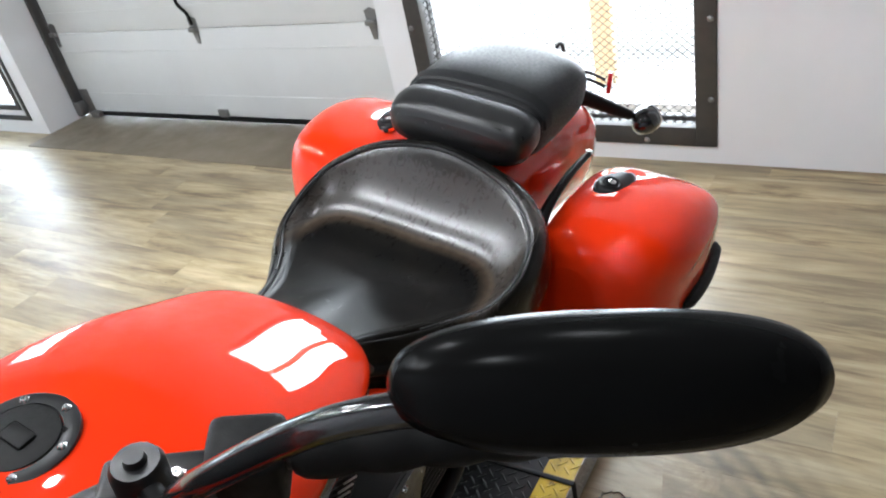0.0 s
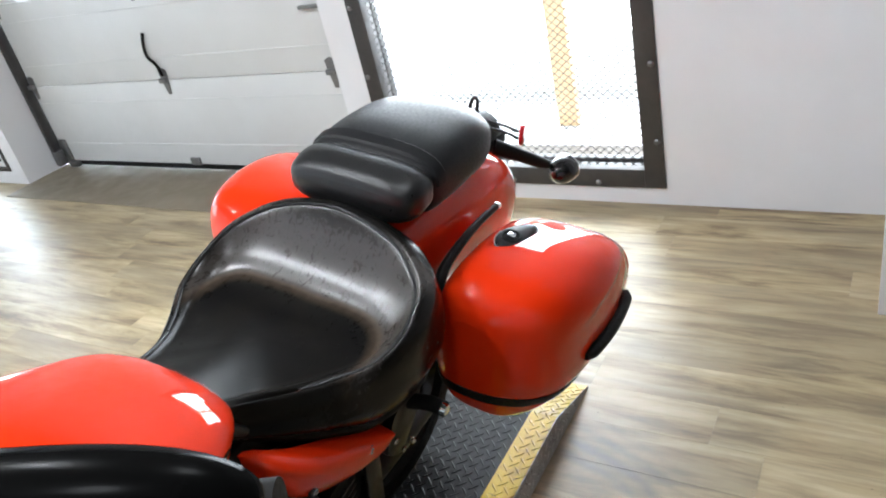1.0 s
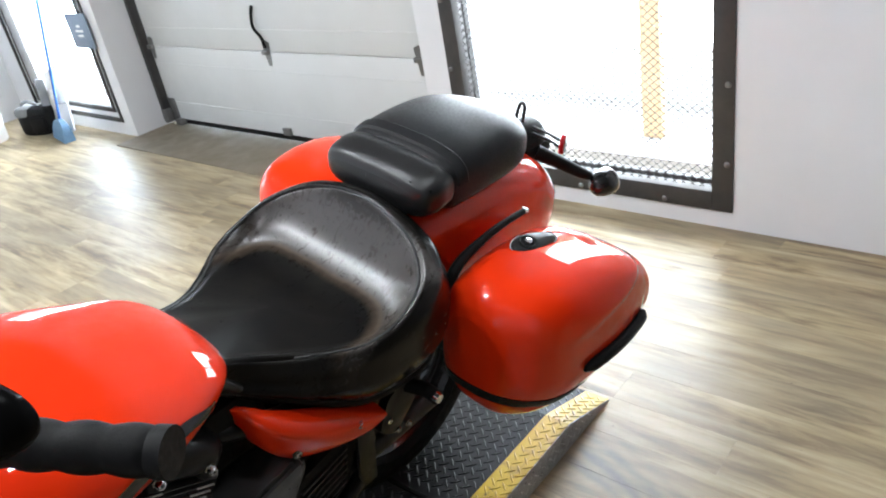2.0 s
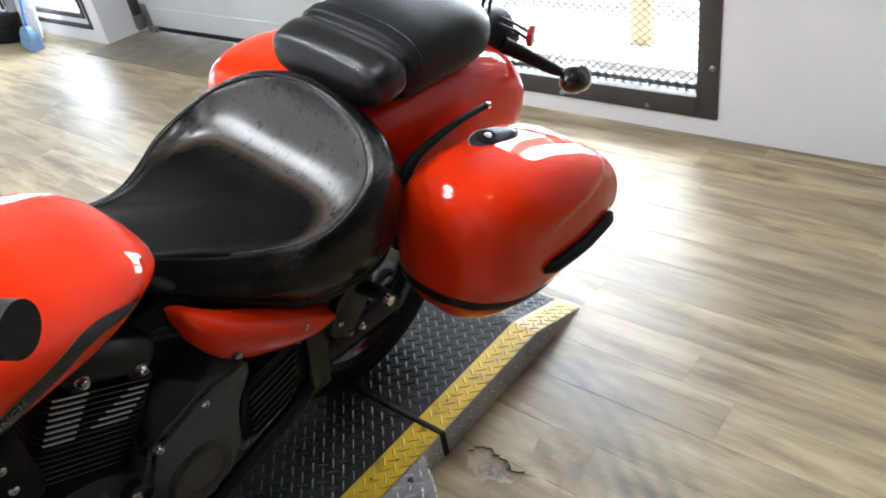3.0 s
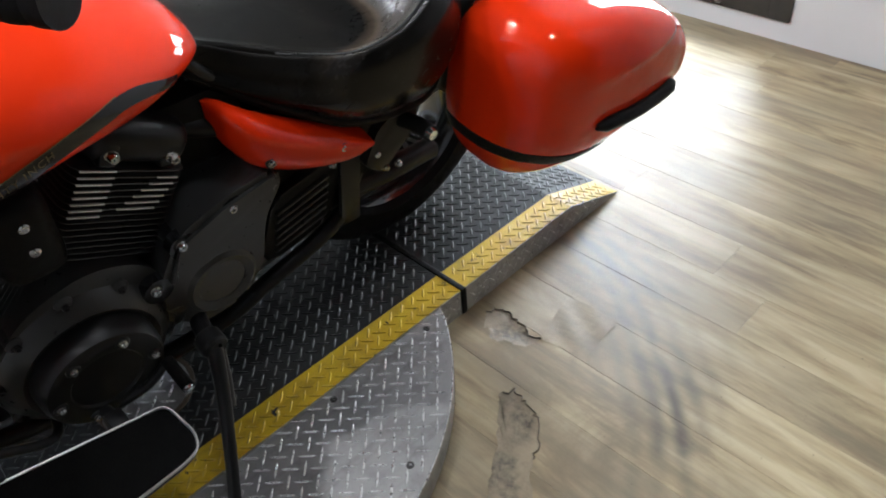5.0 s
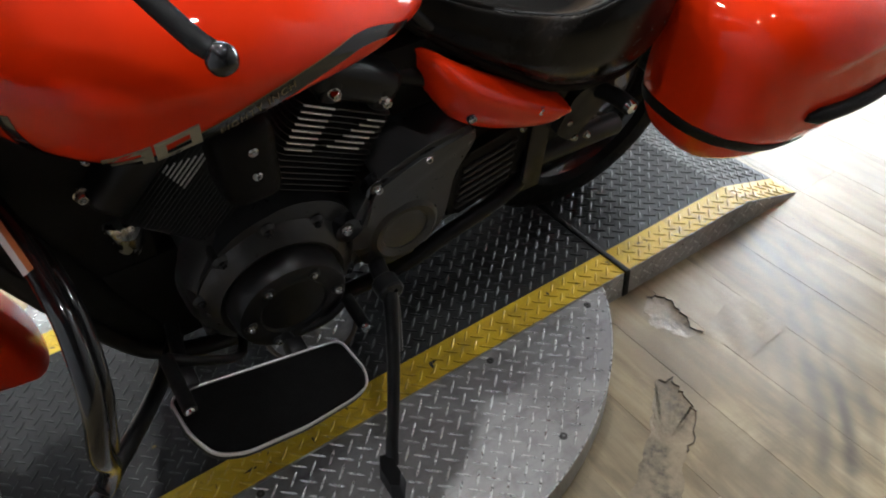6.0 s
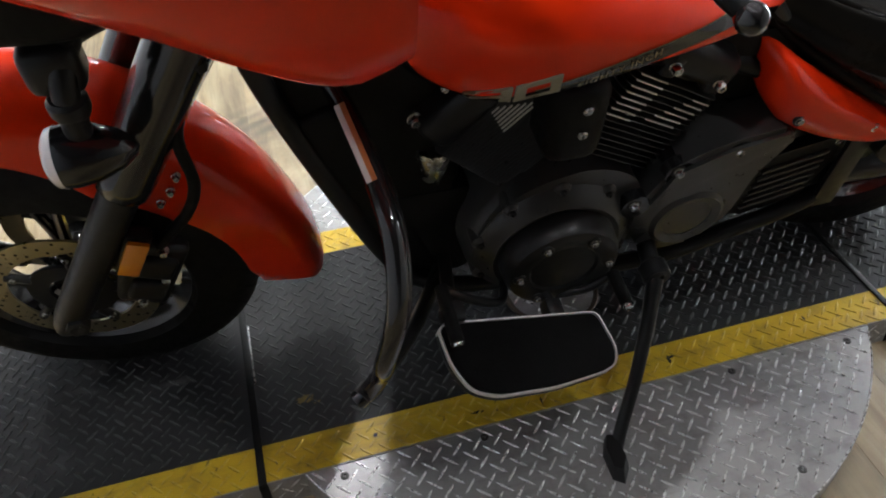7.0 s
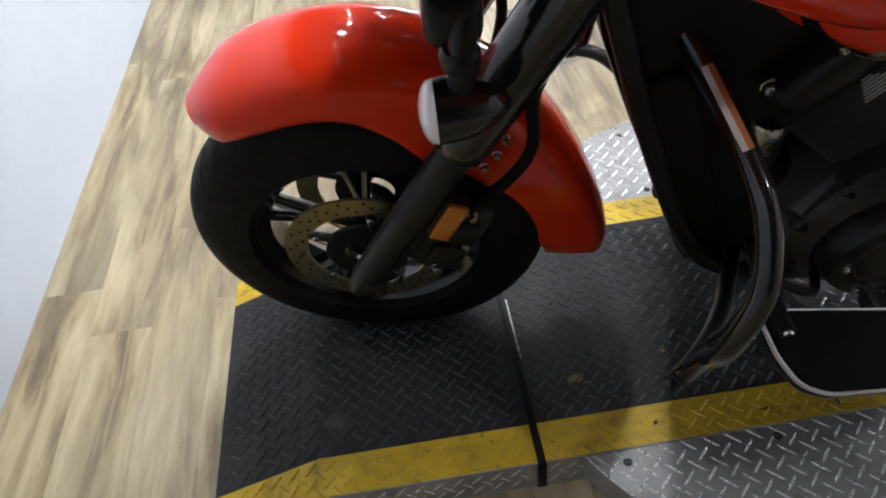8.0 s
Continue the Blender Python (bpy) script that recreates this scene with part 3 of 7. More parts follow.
def garage_door():
    door = empty("garage_door")
    tagged(door, "white sectional overhead garage door with galvanised steel hinges", "garage door")
    h, xl = 0.565, -4.15
    for i in range(5):
        z = 0.045 + i * h
        pn = box("door_panel", xl, DOOR_X1 + 0.12, DOOR_Y, DOOR_Y + 0.045, z, z + h - 0.004, DOOR_WHITE, door, 0.003)
        for k in range(2):
            zz = z + 0.13 + k * 0.30
            box("pressed_rib", xl + 0.03, DOOR_X1 + 0.09, DOOR_Y - 0.0022, DOOR_Y + 0.001, zz, zz + 0.010, DOOR_WHITE, pn, 0.001)
    box("bottom_seal", xl + 0.01, DOOR_X1 + 0.12, DOOR_Y - 0.006, DOOR_Y + 0.05, 0.014, 0.044, RUBBER, door, 0.003, "black rubber bottom seal")
    box("door_track", xl - 0.048, xl - 0.008, DOOR_Y - 0.06, DOOR_Y + 0.02, 0.02, 2.55, FRAME, door, 0.004, "dark steel door track")
    for i in range(1, 4):
        for x in (xl + 0.03, (xl + DOOR_X1) / 2 - 0.02, DOOR_X1 - 0.15):
            hinge(door, x, 0.043 + i * h)
    for x in (xl + 0.05,):
        bm = bmesh.new()
        box_bm(bm, x - 0.045, x + 0.05, DOOR_Y - 0.008, DOOR_Y - 0.001, 0.02, 0.21, 0.003)
        box_bm(bm, x - 0.09, x - 0.02, DOOR_Y - 0.07, DOOR_Y - 0.01, 0.03, 0.13, 0.008)
        box_bm(bm, x + 0.04, x + 0.13, DOOR_Y - 0.05, DOOR_Y - 0.006, 0.015, 0.055, 0.006)
        part("bottom_bracket", bm, GALV, door, "galvanised bottom roller bracket")
    xm = (xl + DOOR_X1) / 2 - 0.02
    box("bottom_latch", xm - 0.045, xm + 0.035, DOOR_Y - 0.02, DOOR_Y - 0.001, 0.045, 0.095, GALV, door, 0.004)
    z = 0.043 + h
    tube("pull_strap", [(xm + 0.0, DOOR_Y - 0.012, z + 0.03), (xm + 0.01, DOOR_Y - 0.03, z + 0.10), (xm - 0.035, DOOR_Y - 0.035, z + 0.16), (xm - 0.045, DOOR_Y - 0.02, z + 0.23), (xm - 0.03, DOOR_Y - 0.008, z + 0.29)], 0.010, RUBBER, door, "black pull strap", 10)
    bm = bmesh.new()
    box_bm(bm, DOOR_X1 - 0.10, DOOR_X1 - 0.01, DOOR_Y - 0.03, DOOR_Y - 0.001, 0.90, 0.985, 0.004)
    box_bm(bm, DOOR_X1 - 0.24, DOOR_X1 - 0.09, DOOR_Y - 0.028, DOOR_Y - 0.008, 0.935, 0.955, 0.004)
    part("slide_lock", bm, GALV, door, "steel slide lock")
    return door


def hinge(door, x, z):
    pts = [(-0.028, 0.0), (-0.036, 0.06), (0.0, 0.075), (0.036, 0.06), (0.028, 0.0), (0.012, -0.09), (-0.012, -0.09)]
    bm = bmesh.new()
    a = [bm.verts.new((x + u, DOOR_Y - 0.001, z + v)) for u, v in pts]
    b = [bm.verts.new((x + u, DOOR_Y - 0.006, z + v)) for u, v in pts]
    bm.faces.new(b)
    for i in range(len(pts)):
        bm.faces.new((a[i], a[(i + 1) % len(pts)], b[(i + 1) % len(pts)], b[i]))
    box_bm(bm, x - 0.03, x + 0.03, DOOR_Y - 0.03, DOOR_Y - 0.006, z - 0.014, z + 0.014, 0.004)
    hg = part("hinge", bm, GALV, door, "galvanised steel roller hinge")
    return hg


garage_door()
threshold = box("threshold", DOOR_X0 + 0.005, DOOR_X1 - 0.005, 1.99, DOOR_Y + 0.12, -0.005, 0.006, MAT_BROWN, None, 0.002)
structure(threshold, "worn brown boards in front of the garage door", "floor")

# ---------------------------------------------------------------- the display ramp
DECK, RX0, RX1 = 0.08, -0.325, 0.35
SEAM_A, SEAM_B, END_A, END_B = 0.50, -0.892, 1.155, -1.515
DISC_R = 0.705
YEL = 0.081


def deck_z(y):
    """Height of the deck along its length, down to the floor at both ends."""
    a, b = 0.93, -1.30
    if y > a:
        return DECK * (END_A - y) / (END_A - a) + 0.004
    if y < b:
        return DECK * (y - END_B) / (b - END_B) + 0.004
    return DECK


def slope(y):
    e = 0.002
    return math.atan2(deck_z(y + e) - deck_z(y - e), 2 * e)


DECK_PITCH, DISC_PITCH = 0.0251, 0.029


def weave(xa, xb, ya, yb, pitch):
    """Basket weave: a square lattice at 45 degrees, each bar's end at the middle of the next one."""
    out, q = [], pitch / math.sqrt(2)
    for i in range(int(xa / q) - 2, int(xb / q) + 3):
        for j in range(int(ya / q) - 2, int(yb / q) + 3):
            if (i + j) % 2 == 0:
                u = (i + j) // 2 + (i - j) // 2
                out.append((i * q + 0.004, j * q, math.pi / 4 if u % 2 else -math.pi / 4))
    return out


def treads(name, cells, material, parent, zfun, pitch):
    """Raised lozenges in alternating directions."""
    verts, faces = [], []
    L, W, H = 0.70 * pitch, 0.0028, 0.0020
    for x, y, turn in cells:
        c, s = math.cos(turn), math.sin(turn)
        i = len(verts)
        for u, v, w in ((-L, 0, -0.0003), (-L * 0.5, -W, -0.0003), (L * 0.5, -W, -0.0003), (L, 0, -0.0003), (L * 0.5, W, -0.0003), (-L * 0.5, W, -0.0003), (-L * 0.68, 0, H), (L * 0.68, 0, H), (0, -W * 0.45, H), (0, W * 0.45, H)):
            px, py = x + u * c - v * s, y + u * s + v * c
            verts.append((px, py, zfun(py) + w))
        faces += [(i, i + 1, i + 6), (i + 1, i + 8, i + 6), (i + 1, i + 2, i + 8), (i + 2, i + 7, i + 8), (i + 2, i + 3, i + 7), (i + 3, i + 4, i + 7), (i + 4, i + 9, i + 7), (i + 4, i + 5, i + 9), (i + 5, i + 6, i + 9), (i + 5, i, i + 6), (i + 6, i + 8, i + 7, i + 9)]
    return tagged(mesh(name, verts, faces, material, parent, smooth=False), kind="stuff")


def deck_section(name, ya, yb, label):
    sec = empty(name)
    tagged(sec, label, "display ramp", "display ramp sections")
    ys = sorted({ya, yb} | {y for y in (0.93, -1.30) if ya < y < yb})
    bands = [("deck_plate", RX0 + YEL, RX1 - YEL, TREAD_BLACK, "black painted chequer plate"), ("edge_stripe", RX1 - YEL, RX1, TREAD_YELLOW, "yellow painted edge stripe"), ("edge_stripe", RX0, RX0 + YEL, TREAD_YELLOW, "yellow painted edge stripe")]
    for nm, xa, xb, mt, lb in bands:
        verts, faces = [], []
        for y in ys:
            z = deck_z(y)
            verts += [(xa, y, z), (xb, y, z), (xb, y, max(z - 0.006, 0.0005)), (xa, y, max(z - 0.006, 0.0005))]
        for k in range(len(ys) - 1):
            a, b = 4 * k, 4 * k + 4
            faces += [(a, a + 1, b + 1, b), (a + 3, b + 3, b + 2, a + 2), (a + 1, a + 2, b + 2, b + 1), (a, b, b + 3, a + 3)]
        faces += [(0, 3, 2, 1), (4 * len(ys) - 4, 4 * len(ys) - 3, 4 * len(ys) - 2, 4 * len(ys) - 1)]
        plate = mesh(nm, verts, faces, mt, sec, lb, smooth=False)
        cells = []
        for x, y, turn in weave(xa, xb, ya, yb, DECK_PITCH):
            if xa + 0.006 < x < xb - 0.004 and ya + 0.012 < y < yb - 0.012:
                cells.append((x, y, turn))
        treads("raised_tread", cells, {TREAD_BLACK: TREAD_BLACK_TOP, TREAD_YELLOW: TREAD_YELLOW_TOP}[mt], plate, deck_z, DECK_PITCH)
    for xs, sgn in ((RX1, 1), (RX0, -1)):
        verts, faces = [], []
        for y in ys:
            z = max(deck_z(y) - 0.0015, 0.002)
            verts += [(xs + sgn * 0.002, y, z), (xs - sgn * 0.004, y, z), (xs - sgn * 0.004, y, 0.0), (xs + sgn * 0.002, y, 0.0)]
        for k in range(len(ys) - 1):
            a, b = 4 * k, 4 * k + 4
            faces += [(a, a + 1, b + 1, b), (a + 1, a + 2, b + 2, b + 1), (a + 3, a, b, b + 3)]
        skirt = mesh("side_skirt", verts, faces, TREAD_SIDE, sec, "bare aluminium side skirt", smooth=False)
        tv, tf = [], []
        for z, y, t in weave(-0.01, 0.09, ya, yb, DECK_PITCH):
            if ya + 0.013 < y < yb - 0.013 and 0.010 < z < deck_z(y) - 0.008:
                k0, L, W = len(tv), 0.0172, 0.0028
                for u, v, w in ((-L, 0, 0), (0, -W, 0), (L, 0, 0), (0, W, 0), (-L * 0.5, 0, 0.0018), (L * 0.5, 0, 0.0018)):
                    tv.append((xs + sgn * (0.002 + w), y + u * math.cos(t) - v * math.sin(t), z + u * math.sin(t) + v * math.cos(t)))
                tf += [(k0, k0 + 1, k0 + 4), (k0 + 1, k0 + 5, k0 + 4), (k0 + 1, k0 + 2, k0 + 5), (k0 + 2, k0 + 3, k0 + 5), (k0 + 3, k0 + 4, k0 + 5), (k0 + 3, k0, k0 + 4)]
        tagged(mesh("raised_tread", tv, tf, TREAD_BARE_TOP, skirt, smooth=False), kind="stuff")
    return sec


deck_section("ramp_section", SEAM_A + 0.006, END_A, "black chequer plate entry ramp with yellow edges")
deck_section("deck_section", SEAM_B + 0.006, SEAM_A - 0.006, "black chequer plate deck with yellow edges under a motorcycle")
deck_section("ramp_section", END_B, SEAM_B - 0.006, "black chequer plate exit ramp with yellow edges")


def turntable():
    """Round plate whose two sides stand out beyond the deck."""
    tt = empty("turntable", pose(CX, CY, 0))
    tagged(tt, "round bare aluminium chequer plate turntable under the deck", "turntable")
    for sgn, edge in ((1, RX1 + 0.0035 - CX), (-1, CX - RX0 + 0.0035)):
        a = math.acos(edge / DISC_R)
        arc = [(-a + 2 * a * i / 60) for i in range(61)]
        top, rim = [], []
        verts = []
        for t in arc:
            verts += [(sgn * DISC_R * math.cos(t), DISC_R * math.sin(t), DECK - 0.003), (sgn * DISC_R * math.cos(t), DISC_R * math.sin(t), 0.012)]
        n = len(arc)
        faces = [tuple(2 * i for i in range(n))] + [tuple(2 * i + 1 for i in reversed(range(n)))] + [(2 * i, 2 * i + 1, 2 * i + 3, 2 * i + 2) for i in range(n - 1)] + [(0, 2 * n - 2, 2 * n - 1, 1)]
        wing = mesh("side_plate", verts, faces, TREAD_BARE, tt, "bare aluminium chequer plate segment", smooth=False)
        cells = [c for c in weave(-0.72, 0.72, -0.72, 0.72, DISC_PITCH) if sgn * c[0] > edge + 0.010 and math.hypot(c[0], c[1]) < DISC_R - 0.013]
        treads("raised_tread", cells, TREAD_BARE_TOP, wing, lambda y: DECK - 0.003, DISC_PITCH)
        edge_arc = [(sgn * (DISC_R - 0.0008) * math.cos(t), (DISC_R - 0.0008) * math.sin(t), DECK - 0.0036) for t in arc]
        mesh("rim_edge", *skin(tube_rings(edge_arc, 0.0018, 6)), TREAD_BARE_TOP, wing, "bright worn rim edge")
        for x, y in ((0.366, 0.546), (0.366, -0.546), (0.604, 0.269), (0.604, -0.269), (0.364, 0.270), (0.364, -0.270)):
            lathe("screw", [(DECK - 0.004, 0.0085), (DECK - 0.0015, 0.0083), (DECK - 0.0005, 0.006), (DECK - 0.0005, 0.003), (DECK - 0.003, 0.0025)], FRAME, wing, "", 12, "z", (sgn * x, y, 0))
    return tt


turntable()


def centre_hatch():
    """Round bare-metal cover over the turntable's pivot, let into the deck."""
    hatch = empty("pivot_cover", pose(CX + 0.035, CY, 0))
    tagged(hatch, "round bare aluminium pivot cover in the black deck", "pivot cover")
    plate = lathe("cover_plate", [(DECK - 0.004, 0.0), (DECK - 0.004, 0.098), (DECK + 0.0035, 0.098), (DECK + 0.004, 0.096), (DECK + 0.004, 0.0)], TREAD_BARE, hatch, "", 48, "z")
    cells = [c for c in weave(-0.1, 0.1, -0.1, 0.1, DISC_PITCH) if math.hypot(c[0], c[1]) < 0.083]
    treads("raised_tread", cells, TREAD_BARE_TOP, plate, lambda y: DECK + 0.004, DISC_PITCH)
    lathe("cover_rim", [(DECK + 0.001, 0.099), (DECK + 0.005, 0.100), (DECK + 0.005, 0.108), (DECK + 0.001, 0.110), (DECK + 0.001, 0.099)], m_dull("rusty_steel_ring", (0.12, 0.085, 0.055), (0.07, 0.055, 0.04), 0.5, 0.4, 40, 0.3), hatch, "brownish steel ring", 56, "z")


centre_hatch()


def paint_mark(x, y, rx, ry, seed, material, label, parent):
    """A small ragged chip or smear of paint on the plate."""
    rng = random.Random(seed)
    ring = [(x + rx * math.cos(a) * rng.uniform(0.45, 1.1), y + ry * math.sin(a) * rng.uniform(0.45, 1.1)) for a in [2 * math.pi * i / 22 for i in range(22)]]
    v, q = skin([[(px, py, DECK + 0.0004) for px, py in ring], [(px * 0.3 + x * 0.7, py * 0.3 + y * 0.7, DECK + 0.0008) for px, py in ring]])
    mesh("paint_mark", v, q, material, parent, label)


_deck = bpy.data.objects["deck_section"]
CHIP = m_dull("chipped_yellow_paint", (0.36, 0.22, 0.03), (0.10, 0.07, 0.02), 0.5, 0, 400, 0.2)
for _x, _y, _rx, _ry, _k in ((0.182, -0.788, 0.012, 0.024, 1), (0.196, -0.765, 0.004, 0.009, 2), (0.150, -0.60, 0.004, 0.007, 3)):
    paint_mark(_x, _y, _rx, _ry, _k, CHIP, "yellow paint chip on the black plate", _deck)
for _x, _y, _rx, _ry, _k in ((0.310, -0.668, 0.006, 0.006, 4), (0.312, -0.035, 0.014, 0.005, 5), (0.306, -0.028, 0.004, 0.013, 6), (0.298, 0.30, 0.010, 0.004, 7), (0.329, -0.33, 0.012, 0.003, 8), (0.318, -0.46, 0.005, 0.016, 9), (0.300, -0.24, 0.008, 0.003, 10)):
    paint_mark(_x, _y, _rx, _ry, _k, TREAD_BLACK, "dark scuff on the yellow paint", _deck)
for _y in (SEAM_A, SEAM_B):
    _st = box("joint_strip", RX0 - 0.003, RX1 + 0.0055, _y - 0.0075, _y + 0.0075, DECK - 0.004, DECK + 0.0025, PLASTIC, _deck, 0.001, "black strip in the joint between two sections")
    box("strip_end", RX1 + 0.0005, RX1 + 0.006, _y - 0.0085, _y + 0.0085, 0.001, DECK - 0.003, PLASTIC, _st, 0.001)
box("seam_edge", -0.056, 0.112, -0.8835, -0.880, DECK - 0.004, DECK + 0.0022, TREAD_BARE_TOP, _deck, 0.0006, "bare bright seam edge")

# ---------------------------------------------------------------- the motorcycle
# its own axes: x to its left, y to its rear, z up from the deck; it leans on its side stand
BIKE = pose(-0.02, 0.75, DECK, 0, 0, -2) @ pose(0, 0, 0, 0, 12, 0) @ pose(0, -0.75, 0)
bike = empty("motorcycle", BIKE)
tagged(bike, "red touring motorcycle with hard saddlebags leaning on its stand", "motorcycle")

AXLE = (0.0, -1.13, 0.325)
REAR = (0.0, 0.57, 0.325)
RAKE = radians(31)


def wheel(name, centre, r, width, rim_r, label, steer=0.0):
    x, y, z = centre
    w = width / 2
    wh = empty(name)
    wh.parent = bike
    wh.matrix_local = pose(x, y, z, 0, 0, steer)
    tagged(wh, label)
    prof = []
    for i in range(33):
        a = math.pi * (i / 32) * 1.16 - math.pi * 0.08
        prof.append((-w * math.cos(a), rim_r + 0.002 + (r - rim_r) * max(0.0, math.sin(min(max(a, 0), math.pi))) ** 0.55))
    prof = [(-w * 0.72, rim_r - 0.012)] + prof + [(w * 0.72, rim_r - 0.012)]
    prof.append(prof[0])
    tyre = lathe("tyre", prof, RUBBER, wh, "black rubber tyre", 96, "x", sharp=50, closed=False)
    gv, gf = [], []
    for k in range(34):
        for sgn in (1, -1):
            i0 = len(gv)
            m = 7
            for q in range(m):
                f = q / (m - 1)
                a0 = 2 * math.pi * (k + (0.5 if sgn < 0 else 0)) / 34 + f * 0.20
                xx = sgn * w * (0.12 + 0.78 * f)
                rr = rim_r + 0.002 + (r - rim_r) * max(0.0, 1 - (xx / w) ** 2) ** 0.275 + 0.0006
                for da in (-0.0085, 0.0085):
                    gv.append((xx, rr * math.cos(a0 + da), rr * math.sin(a0 + da)))
            gf += [(i0 + 2 * q, i0 + 2 * q + 1, i0 + 2 * q + 3, i0 + 2 * q + 2) for q in range(m - 1)]
    mesh("tread_groove", gv, gf, MATT, tyre, "", smooth=False)
    rim = lathe("rim", [(-w * 0.8, rim_r + 0.004), (-w * 0.78, rim_r - 0.010), (-w * 0.4, rim_r - 0.030), (w * 0.4, rim_r - 0.030), (w * 0.78, rim_r - 0.010), (w * 0.8, rim_r + 0.004), (w * 0.7, rim_r + 0.006), (w * 0.35, rim_r - 0.018), (-w * 0.35, rim_r - 0.018), (-w * 0.7, rim_r + 0.006), (-w * 0.8, rim_r + 0.004)], BLACK_GLOSS, wh, "black alloy rim with machined spoke faces", 72, "x")
    lathe("rim_line", [(w * 0.805, rim_r + 0.0035), (w * 0.81, rim_r + 0.002), (w * 0.80, rim_r + 0.001), (w * 0.805, rim_r + 0.0035)], RED, rim, "thin red rim tape", 72, "x")
    lathe("hub", [(-0.06, 0.0), (-0.06, 0.035), (-0.045, 0.045), (0.045, 0.045), (0.06, 0.035), (0.06, 0.0)], BLACK_GLOSS, wh, "", 24, "x")
    for k in range(5):
        a = 2 * math.pi * k / 5 + 0.35
        for off in (-0.11, 0.11):
            pts = []
            for f in (0.0, 0.35, 0.7, 1.0):
                rr = 0.035 + (rim_r - 0.06) * f
                aa = a + off * (0.35 + 0.9 * f)
                pts.append((0.012 * (1 - f), rr * math.cos(aa), rr * math.sin(aa)))
            sp = mesh("spoke", *skin(tube_rings(smooth_path(pts, 4), 0.012, 8, squash=(1.3, 0.8))), BLACK_GLOSS, rim, "black spoke with bright machined face")
            for sgn in (1, -1):
                face = [(p[0] + sgn * 0.0135, p[1], p[2]) for p in pts[1:]]
                mesh("spoke_face", *skin(tube_rings(smooth_path(face, 4), 0.0065, 6, squash=(1.1, 0.5))), ALLOY, rim, "bright machined spoke face")
    return wh


front_wheel = wheel("front_wheel", AXLE, 0.325, 0.136, 0.212, "front wheel with black tyre and spoked alloy rim", -8.0)
rear_wheel = wheel("rear_wheel", REAR, 0.325, 0.17, 0.212, "rear wheel with wide black tyre")


def brake_disc(sgn):
    x = 0.072 * sgn
    bm_rings = [(x - 0.0025, 0.108), (x - 0.0025, 0.149), (x + 0.0025, 0.149), (x + 0.0025, 0.108)]
    d = lathe("brake_disc", bm_rings + [bm_rings[0]], BRAKE, front_wheel, "drilled steel brake disc", 64, "x", sharp=30)
    hv, hf = [], []
    for k in range(60):
        a = 2 * math.pi * k / 60
        r = 0.117 + 0.0115 * (k % 3)
        i0 = len(hv)
        for j in range(8):
            t = 2 * math.pi * j / 8
            hv.append((x + sgn * 0.0028, r * math.cos(a) + 0.0033 * math.cos(t), r * math.sin(a) + 0.0033 * math.sin(t)))
        hf.append(tuple(range(i0, i0 + 8)))
    mesh("drilling", hv, hf, MATT, d, "", smooth=False)
    car = lathe("disc_carrier", [(x - 0.004, 0.04), (x - 0.004, 0.075), (x + 0.004, 0.075), (x + 0.004, 0.04), (x - 0.004, 0.04)], BLACK_SATIN, front_wheel, "", 40, "x")
    for k in range(5):
        a = 2 * math.pi * k / 5
        ar = tube("carrier_arm", [(x, 0.07 * math.cos(a), 0.07 * math.sin(a)), (x, 0.112 * math.cos(a + 0.12), 0.112 * math.sin(a + 0.12))], 0.009, BLACK_SATIN, front_wheel, "", 8, False)
        bolt(ar, (x + 0.004 * sgn, 0.098 * math.cos(a + 0.1), 0.098 * math.sin(a + 0.1)), 0.0065, 0.006 * sgn)
    return d


for _s in (1, -1):
    brake_disc(_s)


def arc_fender(name, centre, r_top, a0, a1, keys, material, label, steps=48, n=25, thick=0.004):
    """A mudguard: a shell bent round a wheel. keys: angle (degrees from straight ahead, over the top), half width, crown, skirt depth."""
    outer, inner = [], []
    for i in range(steps + 1):
        ang = a0 + (a1 - a0) * i / steps
        hw, crown, skirt, rad = spline(keys, ang)
        t = radians(ang)
        d = Vector((0, -math.cos(t), math.sin(t)))
        for lst, dd in ((outer, 0.0), (inner, thick)):
            ring = []
            for j in range(n):
                s = -1 + 2 * j / (n - 1)
                b = s * math.pi / 2
                # crown across the width, then straight skirts down the sides
                k = abs(s)
                if k < 0.7:
                    q = k / 0.7 * math.pi / 2
                    xx = (hw - dd) * math.sin(q) ** 0.9
                    dep = crown * (1 - math.cos(q) ** 0.8)
                else:
                    q = (k - 0.7) / 0.3
                    xx = (hw - dd) * (1 + 0.02 * math.sin(q * math.pi))
                    dep = crown + skirt * q
                p = Vector(centre) + d * (rad - dd - dep)
                ring.append((centre[0] + math.copysign(xx, s), p.y, p.z))
            lst.append(ring)
    rings = [o + list(reversed(i)) for o, i in zip(outer, inner)]
    v, q = skin(rings, True, False)
    m = len(rings[0])
    for e in (0, len(rings) - 1):
        for j in range(n - 1):
            f = (e * m + j, e * m + j + 1, e * m + m - 2 - j, e * m + m - 1 - j)
            q.append(f if e else tuple(reversed(f)))
    return mesh(name, v, q, material, bike, label, 50)


